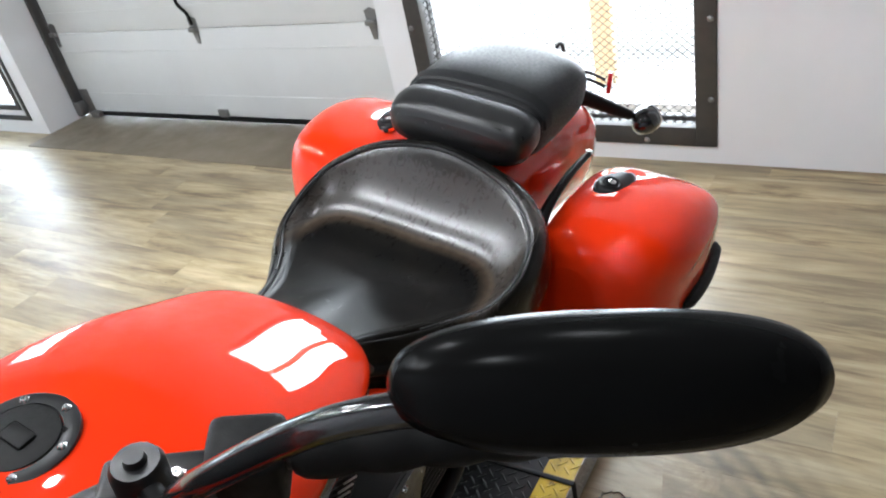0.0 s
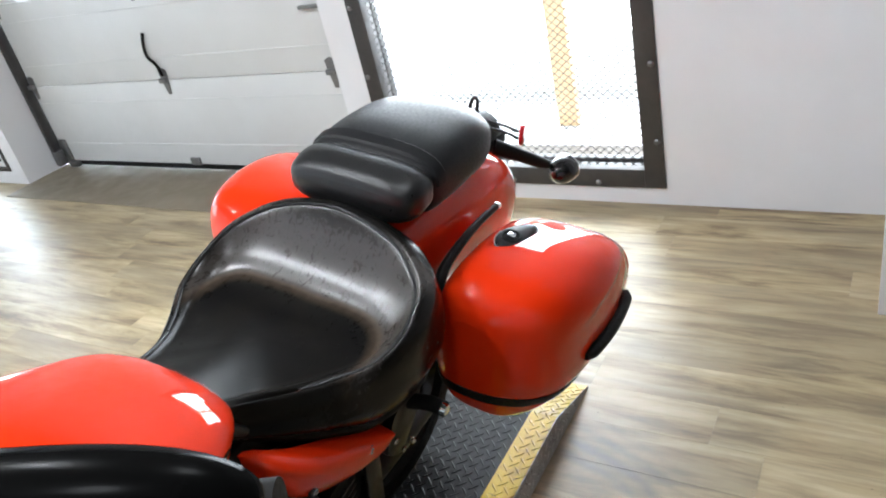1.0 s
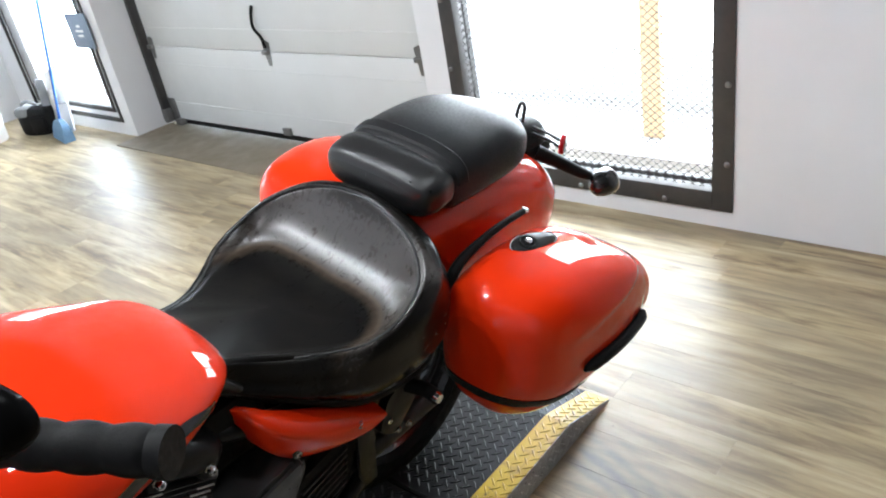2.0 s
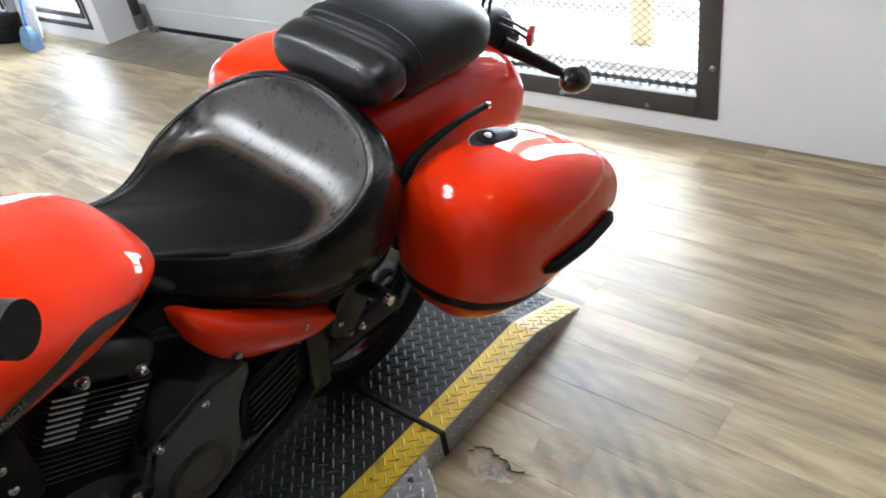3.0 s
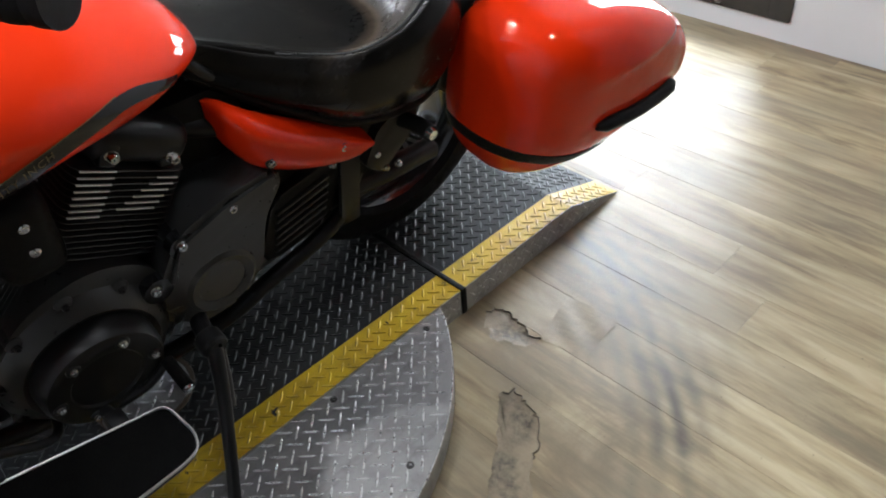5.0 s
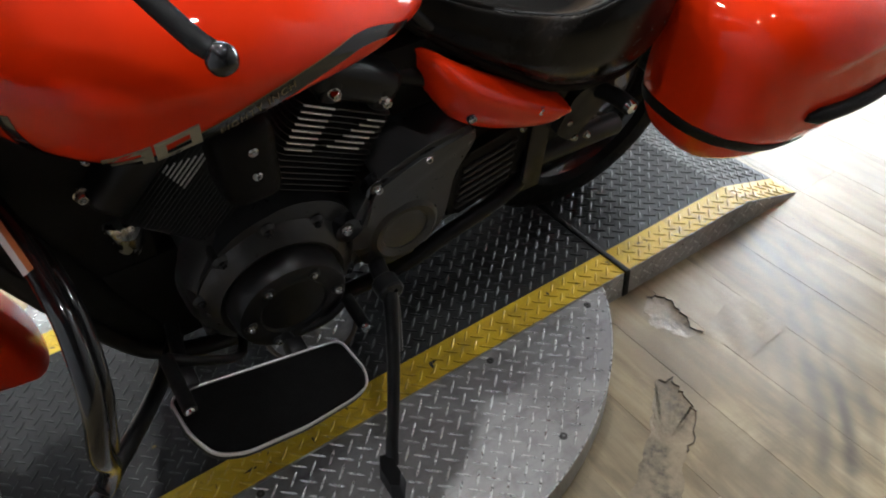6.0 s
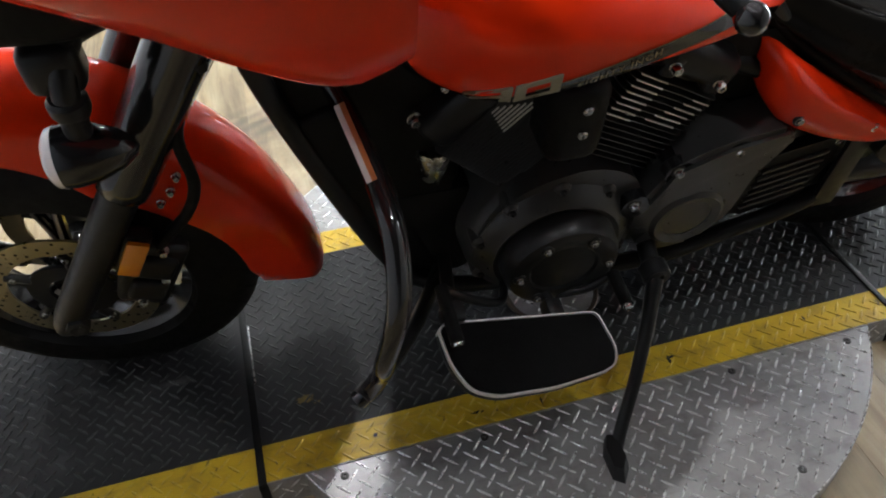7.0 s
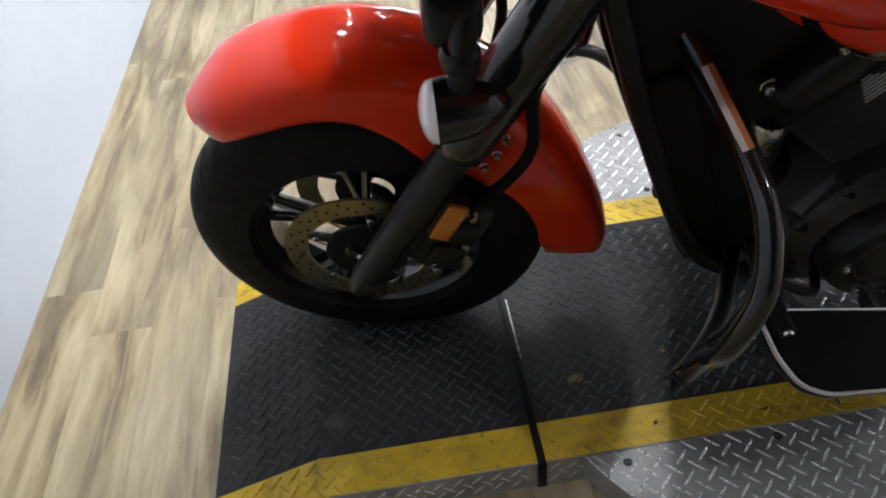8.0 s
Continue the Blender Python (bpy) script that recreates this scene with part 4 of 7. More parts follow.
FRONT_FENDER = [(57, 0.045, 0.045, 0.01, 0.416), (62, 0.076, 0.054, 0.006, 0.426), (70, 0.092, 0.060, 0.014, 0.44), (90, 0.095, 0.060, 0.032, 0.444), (103, 0.095, 0.061, 0.065, 0.438), (116, 0.095, 0.060, 0.095, 0.425), (130, 0.095, 0.058, 0.082, 0.410), (145, 0.094, 0.056, 0.080, 0.403), (160, 0.093, 0.054, 0.088, 0.406), (172, 0.091, 0.052, 0.086, 0.418), (184, 0.087, 0.050, 0.088, 0.440), (190, 0.082, 0.048, 0.084, 0.452), (193.5, 0.076, 0.046, 0.080, 0.456)]
arc_fender("front_fender", AXLE, 0.44, 57, 193.5, FRONT_FENDER, RED, "glossy red front mudguard", 64, 35)


def along_fork(s, x, ahead=0.0):
    """A place s metres up the fork leg from the axle."""
    return (x, AXLE[1] - 0.012 + s * math.sin(RAKE) - ahead * math.cos(RAKE), AXLE[2] + s * math.cos(RAKE) + ahead * math.sin(RAKE))


def fork_leg(sgn):
    x = 0.125 * sgn
    leg = tube("fork_leg", [along_fork(s, x) for s in (-0.045, -0.03, 0.0, 0.06, 0.32, 0.35)], 0.03, BLACK_SATIN, bike, "black lower fork leg", 24, False, radii=[0.018, 0.024, 0.029, 0.030, 0.031, 0.033])
    tube("fork_shroud", [along_fork(s, x) for s in (0.345, 0.352, 0.38, 0.80)], 0.04, BLACK_GLOSS, bike, "gloss black fork shroud", 24, False, radii=[0.034, 0.041, 0.043, 0.046])
    lathe("axle_nut", [(x + sgn * 0.02, 0.022), (x + sgn * 0.036, 0.021), (x + sgn * 0.038, 0.014), (x + sgn * 0.03, 0.0)], BLACK_SATIN, leg, "", 6, "x", (0, AXLE[1], AXLE[2]))
    return leg


for _s in (1, -1):
    fork_leg(_s)


def caliper(sgn):
    x = 0.092 * sgn
    bm = bmesh.new()
    box_bm(bm, x - 0.03, x + 0.03, -0.045, 0.045, -0.085, 0.085, 0.014, None, 3)
    box_bm(bm, x + sgn * 0.015, x + sgn * 0.042, -0.032, 0.032, -0.06, -0.005, 0.010, None, 3)
    box_bm(bm, x + sgn * 0.015, x + sgn * 0.042, -0.032, 0.032, 0.005, 0.06, 0.010, None, 3)
    bmesh.ops.transform(bm, matrix=pose(0, -0.985, 0.385, -28, 0, 0), verts=bm.verts)
    c = part("brake_caliper", bm, BLACK_SATIN, bike, "black brake caliper with steel bolts")
    for u, v in ((0.0, 0.075), (0.0, -0.075), (0.022, 0.0)):
        p = pose(0, -0.985, 0.385, -28, 0, 0) @ Vector((x + sgn * 0.03, u, v))
        bolt(c, tuple(p), 0.0075, 0.010 * sgn)
    return c


for _s in (1, -1):
    caliper(_s)
    _m = pose(0.152 * _s, -0.990, 0.482, -28, 0, 0)
    bm = box_bm(bmesh.new(), -0.005, 0.005, -0.018, 0.018, -0.042, 0.042, 0.004, _m)
    rf = part("side_reflector", bm, AMBER, bike, "amber rectangular reflector")
    bm = box_bm(bmesh.new(), -0.022 * _s - 0.014, -0.022 * _s + 0.014, -0.02, 0.02, -0.044, 0.044, 0.003, _m)
    part("reflector_bracket", bm, BLACK_SATIN, rf)
tube("brake_hose", [(0.13, -0.79, 0.84), (0.145, -0.855, 0.74), (0.145, -0.858, 0.63), (0.13, -0.885, 0.55), (0.12, -0.93, 0.49), (0.11, -0.965, 0.44)], 0.0095, RUBBER, bike, "black rubber brake hose", 10)
tube("brake_hose", [(-0.13, -0.79, 0.84), (-0.145, -0.855, 0.74), (-0.145, -0.858, 0.63), (-0.13, -0.885, 0.55), (-0.11, -0.965, 0.44)], 0.0095, RUBBER, bike, "black rubber brake hose", 10)
for _x, _y, _z in ((0.105, -0.905, 0.575), (0.108, -0.925, 0.555), (0.10, -0.89, 0.60)):
    bolt(bike, (_x, _y, _z), 0.006, 0.008, name="fender_bolt")


def front_signal(sgn):
    """Bell-shaped indicator on a stalk; its lens looks ahead."""
    c = (0.197 * sgn, -0.978, 0.772)
    prof = [(-0.022, 0.0), (-0.022, 0.034), (-0.016, 0.041), (0.0, 0.0425), (0.03, 0.038), (0.06, 0.026), (0.078, 0.012), (0.083, 0.0)]
    b = lathe("turn_signal", prof, BLACK_GLOSS, bike, "black bell-shaped indicator with a clear lens", 32, "y", c, 40)
    lathe("signal_lens", [(-0.036, 0.0), (-0.035, 0.015), (-0.030, 0.031), (-0.023, 0.0395), (-0.014, 0.0418), (-0.0145, 0.0)], LENS, b, "milky clear lens", 32, "y", c, 50)
    tube("stalk", [(0.197 * sgn, -0.958, 0.806), (0.196 * sgn, -0.955, 0.84), (0.185 * sgn, -0.95, 0.885), (0.15 * sgn, -0.935, 0.915)], 0.017, BLACK_SATIN, b, "", 12)
    bm = box_bm(bmesh.new(), 0.158 * sgn - 0.030, 0.158 * sgn + 0.034, -0.995, -0.925, 0.856, 0.925, 0.018, None, 3)
    part("signal_mount", bm, BLACK_SATIN, b, "black moulded mount")
    lathe("stalk_collar", [(0.832, 0.0), (0.832, 0.021), (0.842, 0.025), (0.856, 0.025), (0.862, 0.020), (0.862, 0.0)], BLACK_SATIN, b, "", 20, "z", (0.190 * sgn, -0.956, 0))
    return b


for _s in (1, -1):
    front_signal(_s)


nacelle = lathe("headlight_nacelle", [(-0.125, 0.0), (-0.122, 0.09), (-0.112, 0.112), (-0.06, 0.122), (0.02, 0.118), (0.08, 0.095), (0.115, 0.05), (0.12, 0.0)], BLACK_GLOSS, bike, "gloss black headlight nacelle under the fairing", 44, "y", (0.0, -0.985, 0.975), 40)
lathe("headlight_lens", [(-0.140, 0.0), (-0.136, 0.05), (-0.127, 0.09), (-0.118, 0.10), (-0.115, 0.0)], LENS, nacelle, "clear headlight lens", 40, "y", (0.0, -0.985, 0.975), 50)
for _s in (1, -1):
    loft("fairing_trim", [(-1.075, 0.165 * _s, 1.0, 0.030, 0.03, 0.03, 2.4, 2.4), (-1.06, 0.165 * _s, 1.0, 0.050, 0.05, 0.045, 2.6, 2.6), (-0.98, 0.165 * _s, 1.0, 0.062, 0.06, 0.055, 2.8, 2.8), (-0.90, 0.16 * _s, 1.0, 0.060, 0.06, 0.060, 2.8, 2.8), (-0.84, 0.15 * _s, 1.0, 0.040, 0.04, 0.04, 2.4, 2.4)], PLASTIC, nacelle, "black lower fairing trim", 20, 28)
    tube("lamp_bar", [(0.09 * _s, -0.90, 0.90), (0.135 * _s, -0.93, 0.915), (0.17 * _s, -0.95, 0.92)], 0.02, BLACK_SATIN, nacelle, "", 12)
box("lower_triple_clamp", -0.165, 0.165, -0.845, -0.785, 0.835, 0.875, BLACK_SATIN, bike, 0.015, m=None)
box("upper_triple_clamp", -0.175, 0.175, -0.74, -0.60, 0.985, 1.02, BLACK_SATIN, bike, 0.012)
tube("steering_head", [(0, -0.79, 0.80), (0, -0.66, 1.02)], 0.04, BLACK_SATIN, bike, "", 20, False)

# ---- fairing on the fork
FAIR = [(-1.13, 0, 1.13, 0.05, 0.06, 0.05, 2.2, 2.2), (-1.11, 0, 1.13, 0.15, 0.13, 0.09, 2.4, 2.4), (-1.03, 0, 1.14, 0.27, 0.20, 0.10, 2.6, 2.8), (-0.92, 0, 1.16, 0.37, 0.25, 0.11, 2.6, 2.8), (-0.80, 0, 1.175, 0.435, 0.27, 0.150, 2.6, 3.2), (-0.70, 0, 1.185, 0.470, 0.28, 0.185, 2.6, 4.2), (-0.64, 0, 1.19, 0.482, 0.28, 0.190, 2.6, 5.0), (-0.59, 0, 1.195, 0.485, 0.28, 0.165, 2.6, 5.0)]


def fairing():
    rings_o, rings_i = [], []
    for i in range(25):
        y = FAIR[0][0] + (FAIR[-1][0] - FAIR[0][0]) * i / 24
        k = spline(FAIR, y)
        rings_o.append(super_ring(y, *k, n=64))
        rings_i.append(super_ring(y, k[0], k[1], max(k[2] - 0.006, 0.01), max(k[3] - 0.006, 0.01), max(k[4] - 0.006, 0.01), k[5], k[6], n=64))
    v, q = skin(rings_o + list(reversed(rings_i)), True, False)
    sh = mesh("fairing", v, q, RED, bike, "glossy red handlebar fairing shell", 50)
    pv, pq = skin([rings_i[20], [(x * 0.2, y, z) for x, y, z in rings_i[20]]], True, True)
    mesh("fairing_inner_panel", pv, pq, PLASTIC, sh, "matt black inner fairing panel")
    bv, bq = skin([[(x * 1.0, y, z) for x, y, z in rings_i[2]], [(x * 0.1, y - 0.0, z) for x, y, z in rings_i[2]]], True, True)
    mesh("headlight_glass", bv, bq, LENS, sh, "")
    return sh


fairing()

# ---- bodywork
TANK = [(-0.63, 0, 0.915, 0.05, 0.05, 0.05, 2.2, 2.2), (-0.605, 0, 0.91, 0.125, 0.08, 0.08, 2.2, 2.8), (-0.54, 0, 0.90, 0.205, 0.10, 0.105, 2.2, 4), (-0.43, 0, 0.873, 0.255, 0.130, 0.104, 2.1, 5.5), (-0.31, 0, 0.867, 0.265, 0.126, 0.076, 2.05, 5.5), (-0.16, 0, 0.852, 0.250, 0.102, 0.046, 1.95, 4.0), (-0.05, 0, 0.836, 0.215, 0.072, 0.034, 1.95, 3), (0.03, 0, 0.830, 0.170, 0.044, 0.024, 2.0, 2.2), (0.07, 0, 0.820, 0.125, 0.026, 0.016, 2, 2), (0.088, 0, 0.810, 0.080, 0.014, 0.010, 2, 2)]
tank = loft("fuel_tank", TANK, RED, bike, "glossy red teardrop fuel tank", 72, 144)


def tank_side(y, z, lift):
    """The place on the tank's left side at that length and height, lifted off the skin."""
    xc, zc, hw, up, dn, eu, ed = spline(TANK, y)
    s, h, e = z - zc, (up if z >= zc else dn), (eu if z >= zc else ed)
    k = min(abs(s) / h, 0.99)
    x = hw * (1 - k**e) ** (1 / e)
    n = Vector(((x / hw) ** (e - 1) / hw, math.copysign(k ** (e - 1) / h, s))).normalized()
    return (xc + x + n.x * lift, y, zc + math.copysign(k * h, s) + n.y * lift)


STRIPE = [(-0.548, 0.905), (-0.545, 0.862), (-0.527, 0.828), (-0.490, 0.808), (-0.430, 0.807), (-0.360, 0.824), (-0.287, 0.842), (-0.247, 0.852), (-0.188, 0.863), (-0.119, 0.868), (-0.086, 0.865), (-0.056, 0.857), (-0.015, 0.842), (0.020, 0.832)]


def stripe(name, off0, off1, lift, material, a, b, label):
    """A band on the tank's side that follows its lower edge."""
    path = smooth_path([(y, z, 0) for y, z in STRIPE], 6)
    n = len(path)
    path = path[int(a * (n - 1)): int(b * (n - 1)) + 1]
    rings = []
    for i, (y, z, _) in enumerate(path):
        y2, z2, _ = path[min(i + 1, len(path) - 1)]
        y1, z1, _ = path[max(i - 1, 0)]
        t = Vector((y2 - y1, z2 - z1)).normalized()
        nrm = Vector((-t.y, t.x)) * (1.0 - 0.65 * max(0.0, (y + 0.42) / 0.42) - 0.6 * min(1.0, max(0.0, (-0.47 - y) / 0.06)))
        rings.append([tank_side(y + nrm.x * o, z + nrm.y * o, lift) for o in (off0, (2 * off0 + off1) / 3, (off0 + 2 * off1) / 3, off1)])
    v, q = skin(rings, False, False)
    return mesh(name, v, q, material, tank, label)


stripe("side_stripe", -0.036, 0.0, 0.0016, BLACK_GLOSS, 0.03, 0.97, "black pinstriped band")
stripe("pinstripe", 0.0003, 0.0024, 0.0020, GOLD_TEXT, 0.36, 0.72, "")


def lettering(name, text, size, y, z, material, lift, spread=1.0):
    """Raised letters laid on to the tank's side; they read from its left."""
    cu = bpy.data.curves.new(name, "FONT")
    cu.body, cu.size, cu.resolution_u = text, size, 3
    cu.space_character = spread
    tmp = bpy.data.objects.new(name, cu)
    me = bpy.data.meshes.new_from_object(tmp)
    bpy.data.objects.remove(tmp)
    ang = math.atan2(0.044, 0.155)
    for v in me.vertices:
        u, w = v.co.x, v.co.y
        yy, zz = y + u * math.cos(ang) - w * math.sin(ang) * 0.3, z + u * math.sin(ang) + w * math.cos(ang)
        v.co = tank_side(yy, zz, lift)
    me.materials.append(material)
    ob = new(name, me)
    ob.parent = tank
    return ob


lettering("side_lettering", "EIGHTY INCH", 0.0165, -0.325, 0.8135, GOLD_TEXT, 0.0036, 1.2)
for _k, _y in enumerate((-0.474, -0.410)):
    # the two block figures of the emblem
    fig = bmesh.new()
    bars = [(0, 0.06, 0.020, 0.027), (0, 0.06, -0.004, 0.003), (0, 0.014, 0.0, 0.025), (0.046, 0.06, 0.0, 0.025)]
    if _k == 0:
        bars.append((0.01, 0.05, 0.009, 0.014))
    for u0, u1, w0, w1 in bars:
        loop = []
        for u, w in ((u0, w0), (u1, w0), (u1, w1), (u0, w1)):
            yy = _y + u
            loop.append(tank_side(yy, 0.787 + w + 0.24 * (u + (0.064 if _k else 0)), 0.0035))
        lo = [fig.verts.new(p) for p in loop]
        hi = [fig.verts.new((p[0] - 0.003, p[1], p[2])) for p in loop]
        fig.faces.new(lo)
        for i in range(4):
            fig.faces.new((lo[i], hi[i], hi[(i + 1) % 4], lo[(i + 1) % 4]))
    part("emblem_figure", fig, WHITE_DECAL, tank, "pale metal emblem figure")
bolt(tank, tank_side(-0.490, 0.795, 0.002), 0.005, 0.004)


def filler_cap():
    c = empty("filler_cap")
    c.parent = bike
    c.matrix_local = pose(-0.010, -0.375, 0.9995, 1, 0, 0)
    lathe("cap_ring", [(-0.006, 0.066), (0.001, 0.066), (0.003, 0.063), (0.003, 0.048), (0.0, 0.047), (-0.006, 0.047)], BLACK_SATIN, c, "black filler cap ring", 48, "z")
    lathe("cap_disc", [(-0.006, 0.046), (0.004, 0.046), (0.005, 0.043), (0.005, 0.0)], PLASTIC, c, "", 40, "z")
    box("key_flap", -0.02, 0.02, -0.012, 0.012, 0.004, 0.009, PLASTIC, c, 0.004)
    box("slot", 0.022, 0.040, 0.03, 0.036, 0.0025, 0.0036, MATT, c)
    for k in range(6):
        a = k * math.pi / 3 + 0.3
        bolt(c, (0.056 * math.cos(a), 0.056 * math.sin(a), 0.003), 0.0045, 0.003, "z", name="cap_screw")


filler_cap()

# rings of the rider seat, from the middle of the back round one side to the nose: x, y, z
SEAT_RINGS = {
    "floor": [(0, 0.412, 0.768), (0.085, 0.410, 0.768), (0.165, 0.396, 0.768), (0.208, 0.358, 0.764), (0.206, 0.300, 0.763), (0.172, 0.240, 0.768), (0.132, 0.175, 0.780), (0.105, 0.115, 0.800), (0.092, 0.078, 0.814), (0.080, 0.058, 0.824), (0.042, 0.047, 0.836), (0, 0.045, 0.840)],
    "rim": [(0, 0.530, 0.905), (0.090, 0.524, 0.893), (0.168, 0.506, 0.868), (0.232, 0.455, 0.832), (0.251, 0.385, 0.799), (0.238, 0.305, 0.776), (0.190, 0.235, 0.770), (0.146, 0.165, 0.778), (0.117, 0.102, 0.800), (0.103, 0.058, 0.822), (0.052, 0.034, 0.843), (0, 0.030, 0.849)],
    "out": [(0, 0.588, 0.862), (0.100, 0.582, 0.850), (0.192, 0.560, 0.826), (0.262, 0.495, 0.786), (0.280, 0.400, 0.748), (0.264, 0.300, 0.724), (0.214, 0.222, 0.724), (0.164, 0.152, 0.736), (0.126, 0.092, 0.762), (0.110, 0.046, 0.790), (0.056, 0.022, 0.808), (0, 0.018, 0.812)],
    "low": [(0, 0.600, 0.730), (0.100, 0.594, 0.710), (0.175, 0.572, 0.655), (0.220, 0.500, 0.598), (0.228, 0.400, 0.596), (0.220, 0.300, 0.618), (0.190, 0.220, 0.658), (0.154, 0.150, 0.698), (0.122, 0.094, 0.735), (0.106, 0.058, 0.764), (0.055, 0.035, 0.782), (0, 0.030, 0.786)],
}


def seat_ring(kind, count=132):
    """One closed ring of the seat, smooth through its points and their mirror images."""
    half = SEAT_RINGS[kind]
    pts = half + [(-x, y, z) for x, y, z in reversed(half[1:-1])]
    n = len(pts)
    keys = [(float(i), *pts[i % n]) for i in range(-2, n + 3)]
    return [Vector(spline(keys, n * j / count)) for j in range(count)]


def rider_seat():
    flo, rim, out, low = (seat_ring(k) for k in ("floor", "rim", "out", "low"))
    line = [(0.045, 0.840), (0.08, 0.825), (0.13, 0.805), (0.20, 0.782), (0.27, 0.765), (0.34, 0.758), (0.412, 0.770)]
    rings = []
    for f in (0.06, 0.2, 0.35, 0.5, 0.65, 0.8, 0.92):
        ring = []
        for p in flo:
            y = 0.265 + (p.y - 0.265) * f
            edge = p.z - spline(line, p.y)[0]
            ring.append(Vector((p.x * f, y, spline(line, y)[0] + edge * f * f)))
        rings.append(ring)
    for i in range(11):
        q = i / 10
        rings.append([Vector((a.x + (b.x - a.x) * q, a.y + (b.y - a.y) * q, a.z + (b.z - a.z) * (0.10 * q + 0.90 * q * q))) for a, b in zip(flo, rim)])
    for i in range(1, 10):
        a = i / 9 * math.pi / 2
        roll = 0.006 * math.sin(min(1.0, i / 4) * math.pi)
        rings.append([Vector((p.x + (q.x - p.x) * math.sin(a), p.y + (q.y - p.y) * math.sin(a), p.z + (q.z - p.z) * (1 - math.cos(a)) + roll)) for p, q in zip(rim, out)])
    for i in range(1, 9):
        q = i / 8
        rings.append([p.lerp(r, q) + Vector((p.x, p.y - 0.30, 0)) * (0.07 * math.sin(math.pi * q)) for p, r in zip(out, low)])
    v, q = skin([[tuple(p) for p in r] for r in rings])
    seat = mesh("rider_seat", v, q, LEATHER, bike, "creased and worn black leather rider seat", 70)
    run = 40
    path = [p + Vector((0, 0, 0.0015)) for p in rim[-run:] + rim[:run + 1]]
    mesh("piping", *skin(tube_rings(path, 0.0032, 8)), ROLL_VINYL, seat, "raised stitched piping")
    st_v, st_f = [], []
    for i in list(range(132 - run, 131)) + list(range(0, run)):
        a, b = rim[i], rim[(i + 1) % 132]
        inward = (flo[i] - rim[i]).normalized() * 0.008
        for f in (0.05, 0.38, 0.71):
            p, r = a.lerp(b, f) + inward, a.lerp(b, f + 0.2) + inward
            w = inward.normalized() * 0.0007
            lift = Vector((0, 0, 0.0008))
            i0 = len(st_v)
            st_v += [tuple(p - w + lift), tuple(p + w + lift), tuple(r + w + lift), tuple(r - w + lift)]
            st_f.append((i0, i0 + 1, i0 + 2, i0 + 3))
    tagged(mesh("stitching", st_v, st_f, SMOOTH_LEATHER, seat, smooth=False), kind="stuff")
    for sd in (1, -1):
        tube("seat_edge_trim", [(sd * (x - 0.006), y, z - 0.006) for x, y, z in SEAT_RINGS["low"][2:10]], 0.012, PLASTIC, seat, "black moulded seat edge", 10)
    tube("nose_lip", [(-0.122, 0.090, 0.745), (-0.113, 0.056, 0.786), (-0.097, 0.034, 0.813), (-0.05, 0.022, 0.831), (0, 0.018, 0.836), (0.05, 0.022, 0.831), (0.097, 0.034, 0.813), (0.113, 0.056, 0.786), (0.122, 0.090, 0.745)], 0.0125, ROLL_VINYL, seat, "glossy rolled front edge", 12)
    return seat


rider_seat()
ROLL = [(0.562, 0, 0.920, 0.125, 0.026, 0.030, 3, 3), (0.572, 0, 0.922, 0.148, 0.042, 0.050, 3, 3.2), (0.600, 0, 0.925, 0.160, 0.050, 0.058, 3, 3.5), (0.632, 0, 0.930, 0.161, 0.050, 0.060, 3, 3.5), (0.656, 0, 0.930, 0.156, 0.044, 0.056, 3, 3.5), (0.668, 0, 0.930, 0.14, 0.028, 0.04, 2.6, 3)]
PAD = [(0.640, 0, 0.925, 0.142, 0.036, 0.055, 3.0, 4), (0.655, 0, 0.927, 0.156, 0.054, 0.075, 2.9, 4), (0.72, 0, 0.930, 0.162, 0.068, 0.085, 2.7, 4), (0.80, 0, 0.930, 0.163, 0.072, 0.085, 2.5, 4), (0.88, 0, 0.925, 0.157, 0.072, 0.085, 2.4, 4), (0.94, 0, 0.912, 0.140, 0.066, 0.078, 2.3, 3.6), (0.99, 0, 0.892, 0.108, 0.060, 0.06, 2.2, 3), (1.02, 0, 0.875, 0.07, 0.038, 0.04, 2.1, 2.5), (1.032, 0, 0.866, 0.03, 0.012, 0.012, 2, 2)]
pillion = loft("pillion_seat", PAD, SMOOTH_LEATHER, bike, "smooth black vinyl passenger seat pad", 44, 56)
loft("front_roll", ROLL, ROLL_VINYL, pillion, "black leather front roll", 24, 52)


def strap():
    rings = []
    for y, r in ((0.664, 0.001), (0.668, 0.005), (0.692, 0.005), (0.697, 0.001)):
        k = spline(PAD, y)
        rings.append([p for p in super_ring(y, k[0], k[1], k[2] + r, k[3] + r, k[4], k[5], k[6], 56)[:29]])
    v, q = skin(rings, False, False)
    mesh("strap", v, q, SMOOTH_LEATHER, pillion, "stitched black strap")


strap()
TAIL = [(0.50, 0, 0.74, 0.10, 0.10, 0.12, 2.5, 3), (0.60, 0, 0.755, 0.130, 0.105, 0.15, 2.6, 3), (0.80, 0, 0.755, 0.142, 0.105, 0.2, 2.6, 3), (0.95, 0, 0.735, 0.142, 0.105, 0.22, 2.6, 3), (1.08, 0, 0.69, 0.132, 0.105, 0.2, 2.4, 3), (1.16, 0, 0.635, 0.105, 0.085, 0.15, 2.2, 2.5), (1.185, 0, 0.61, 0.07, 0.05, 0.1, 2, 2)]
loft("rear_fender", TAIL, RED, bike, "glossy red rear mudguard", 40, 52)

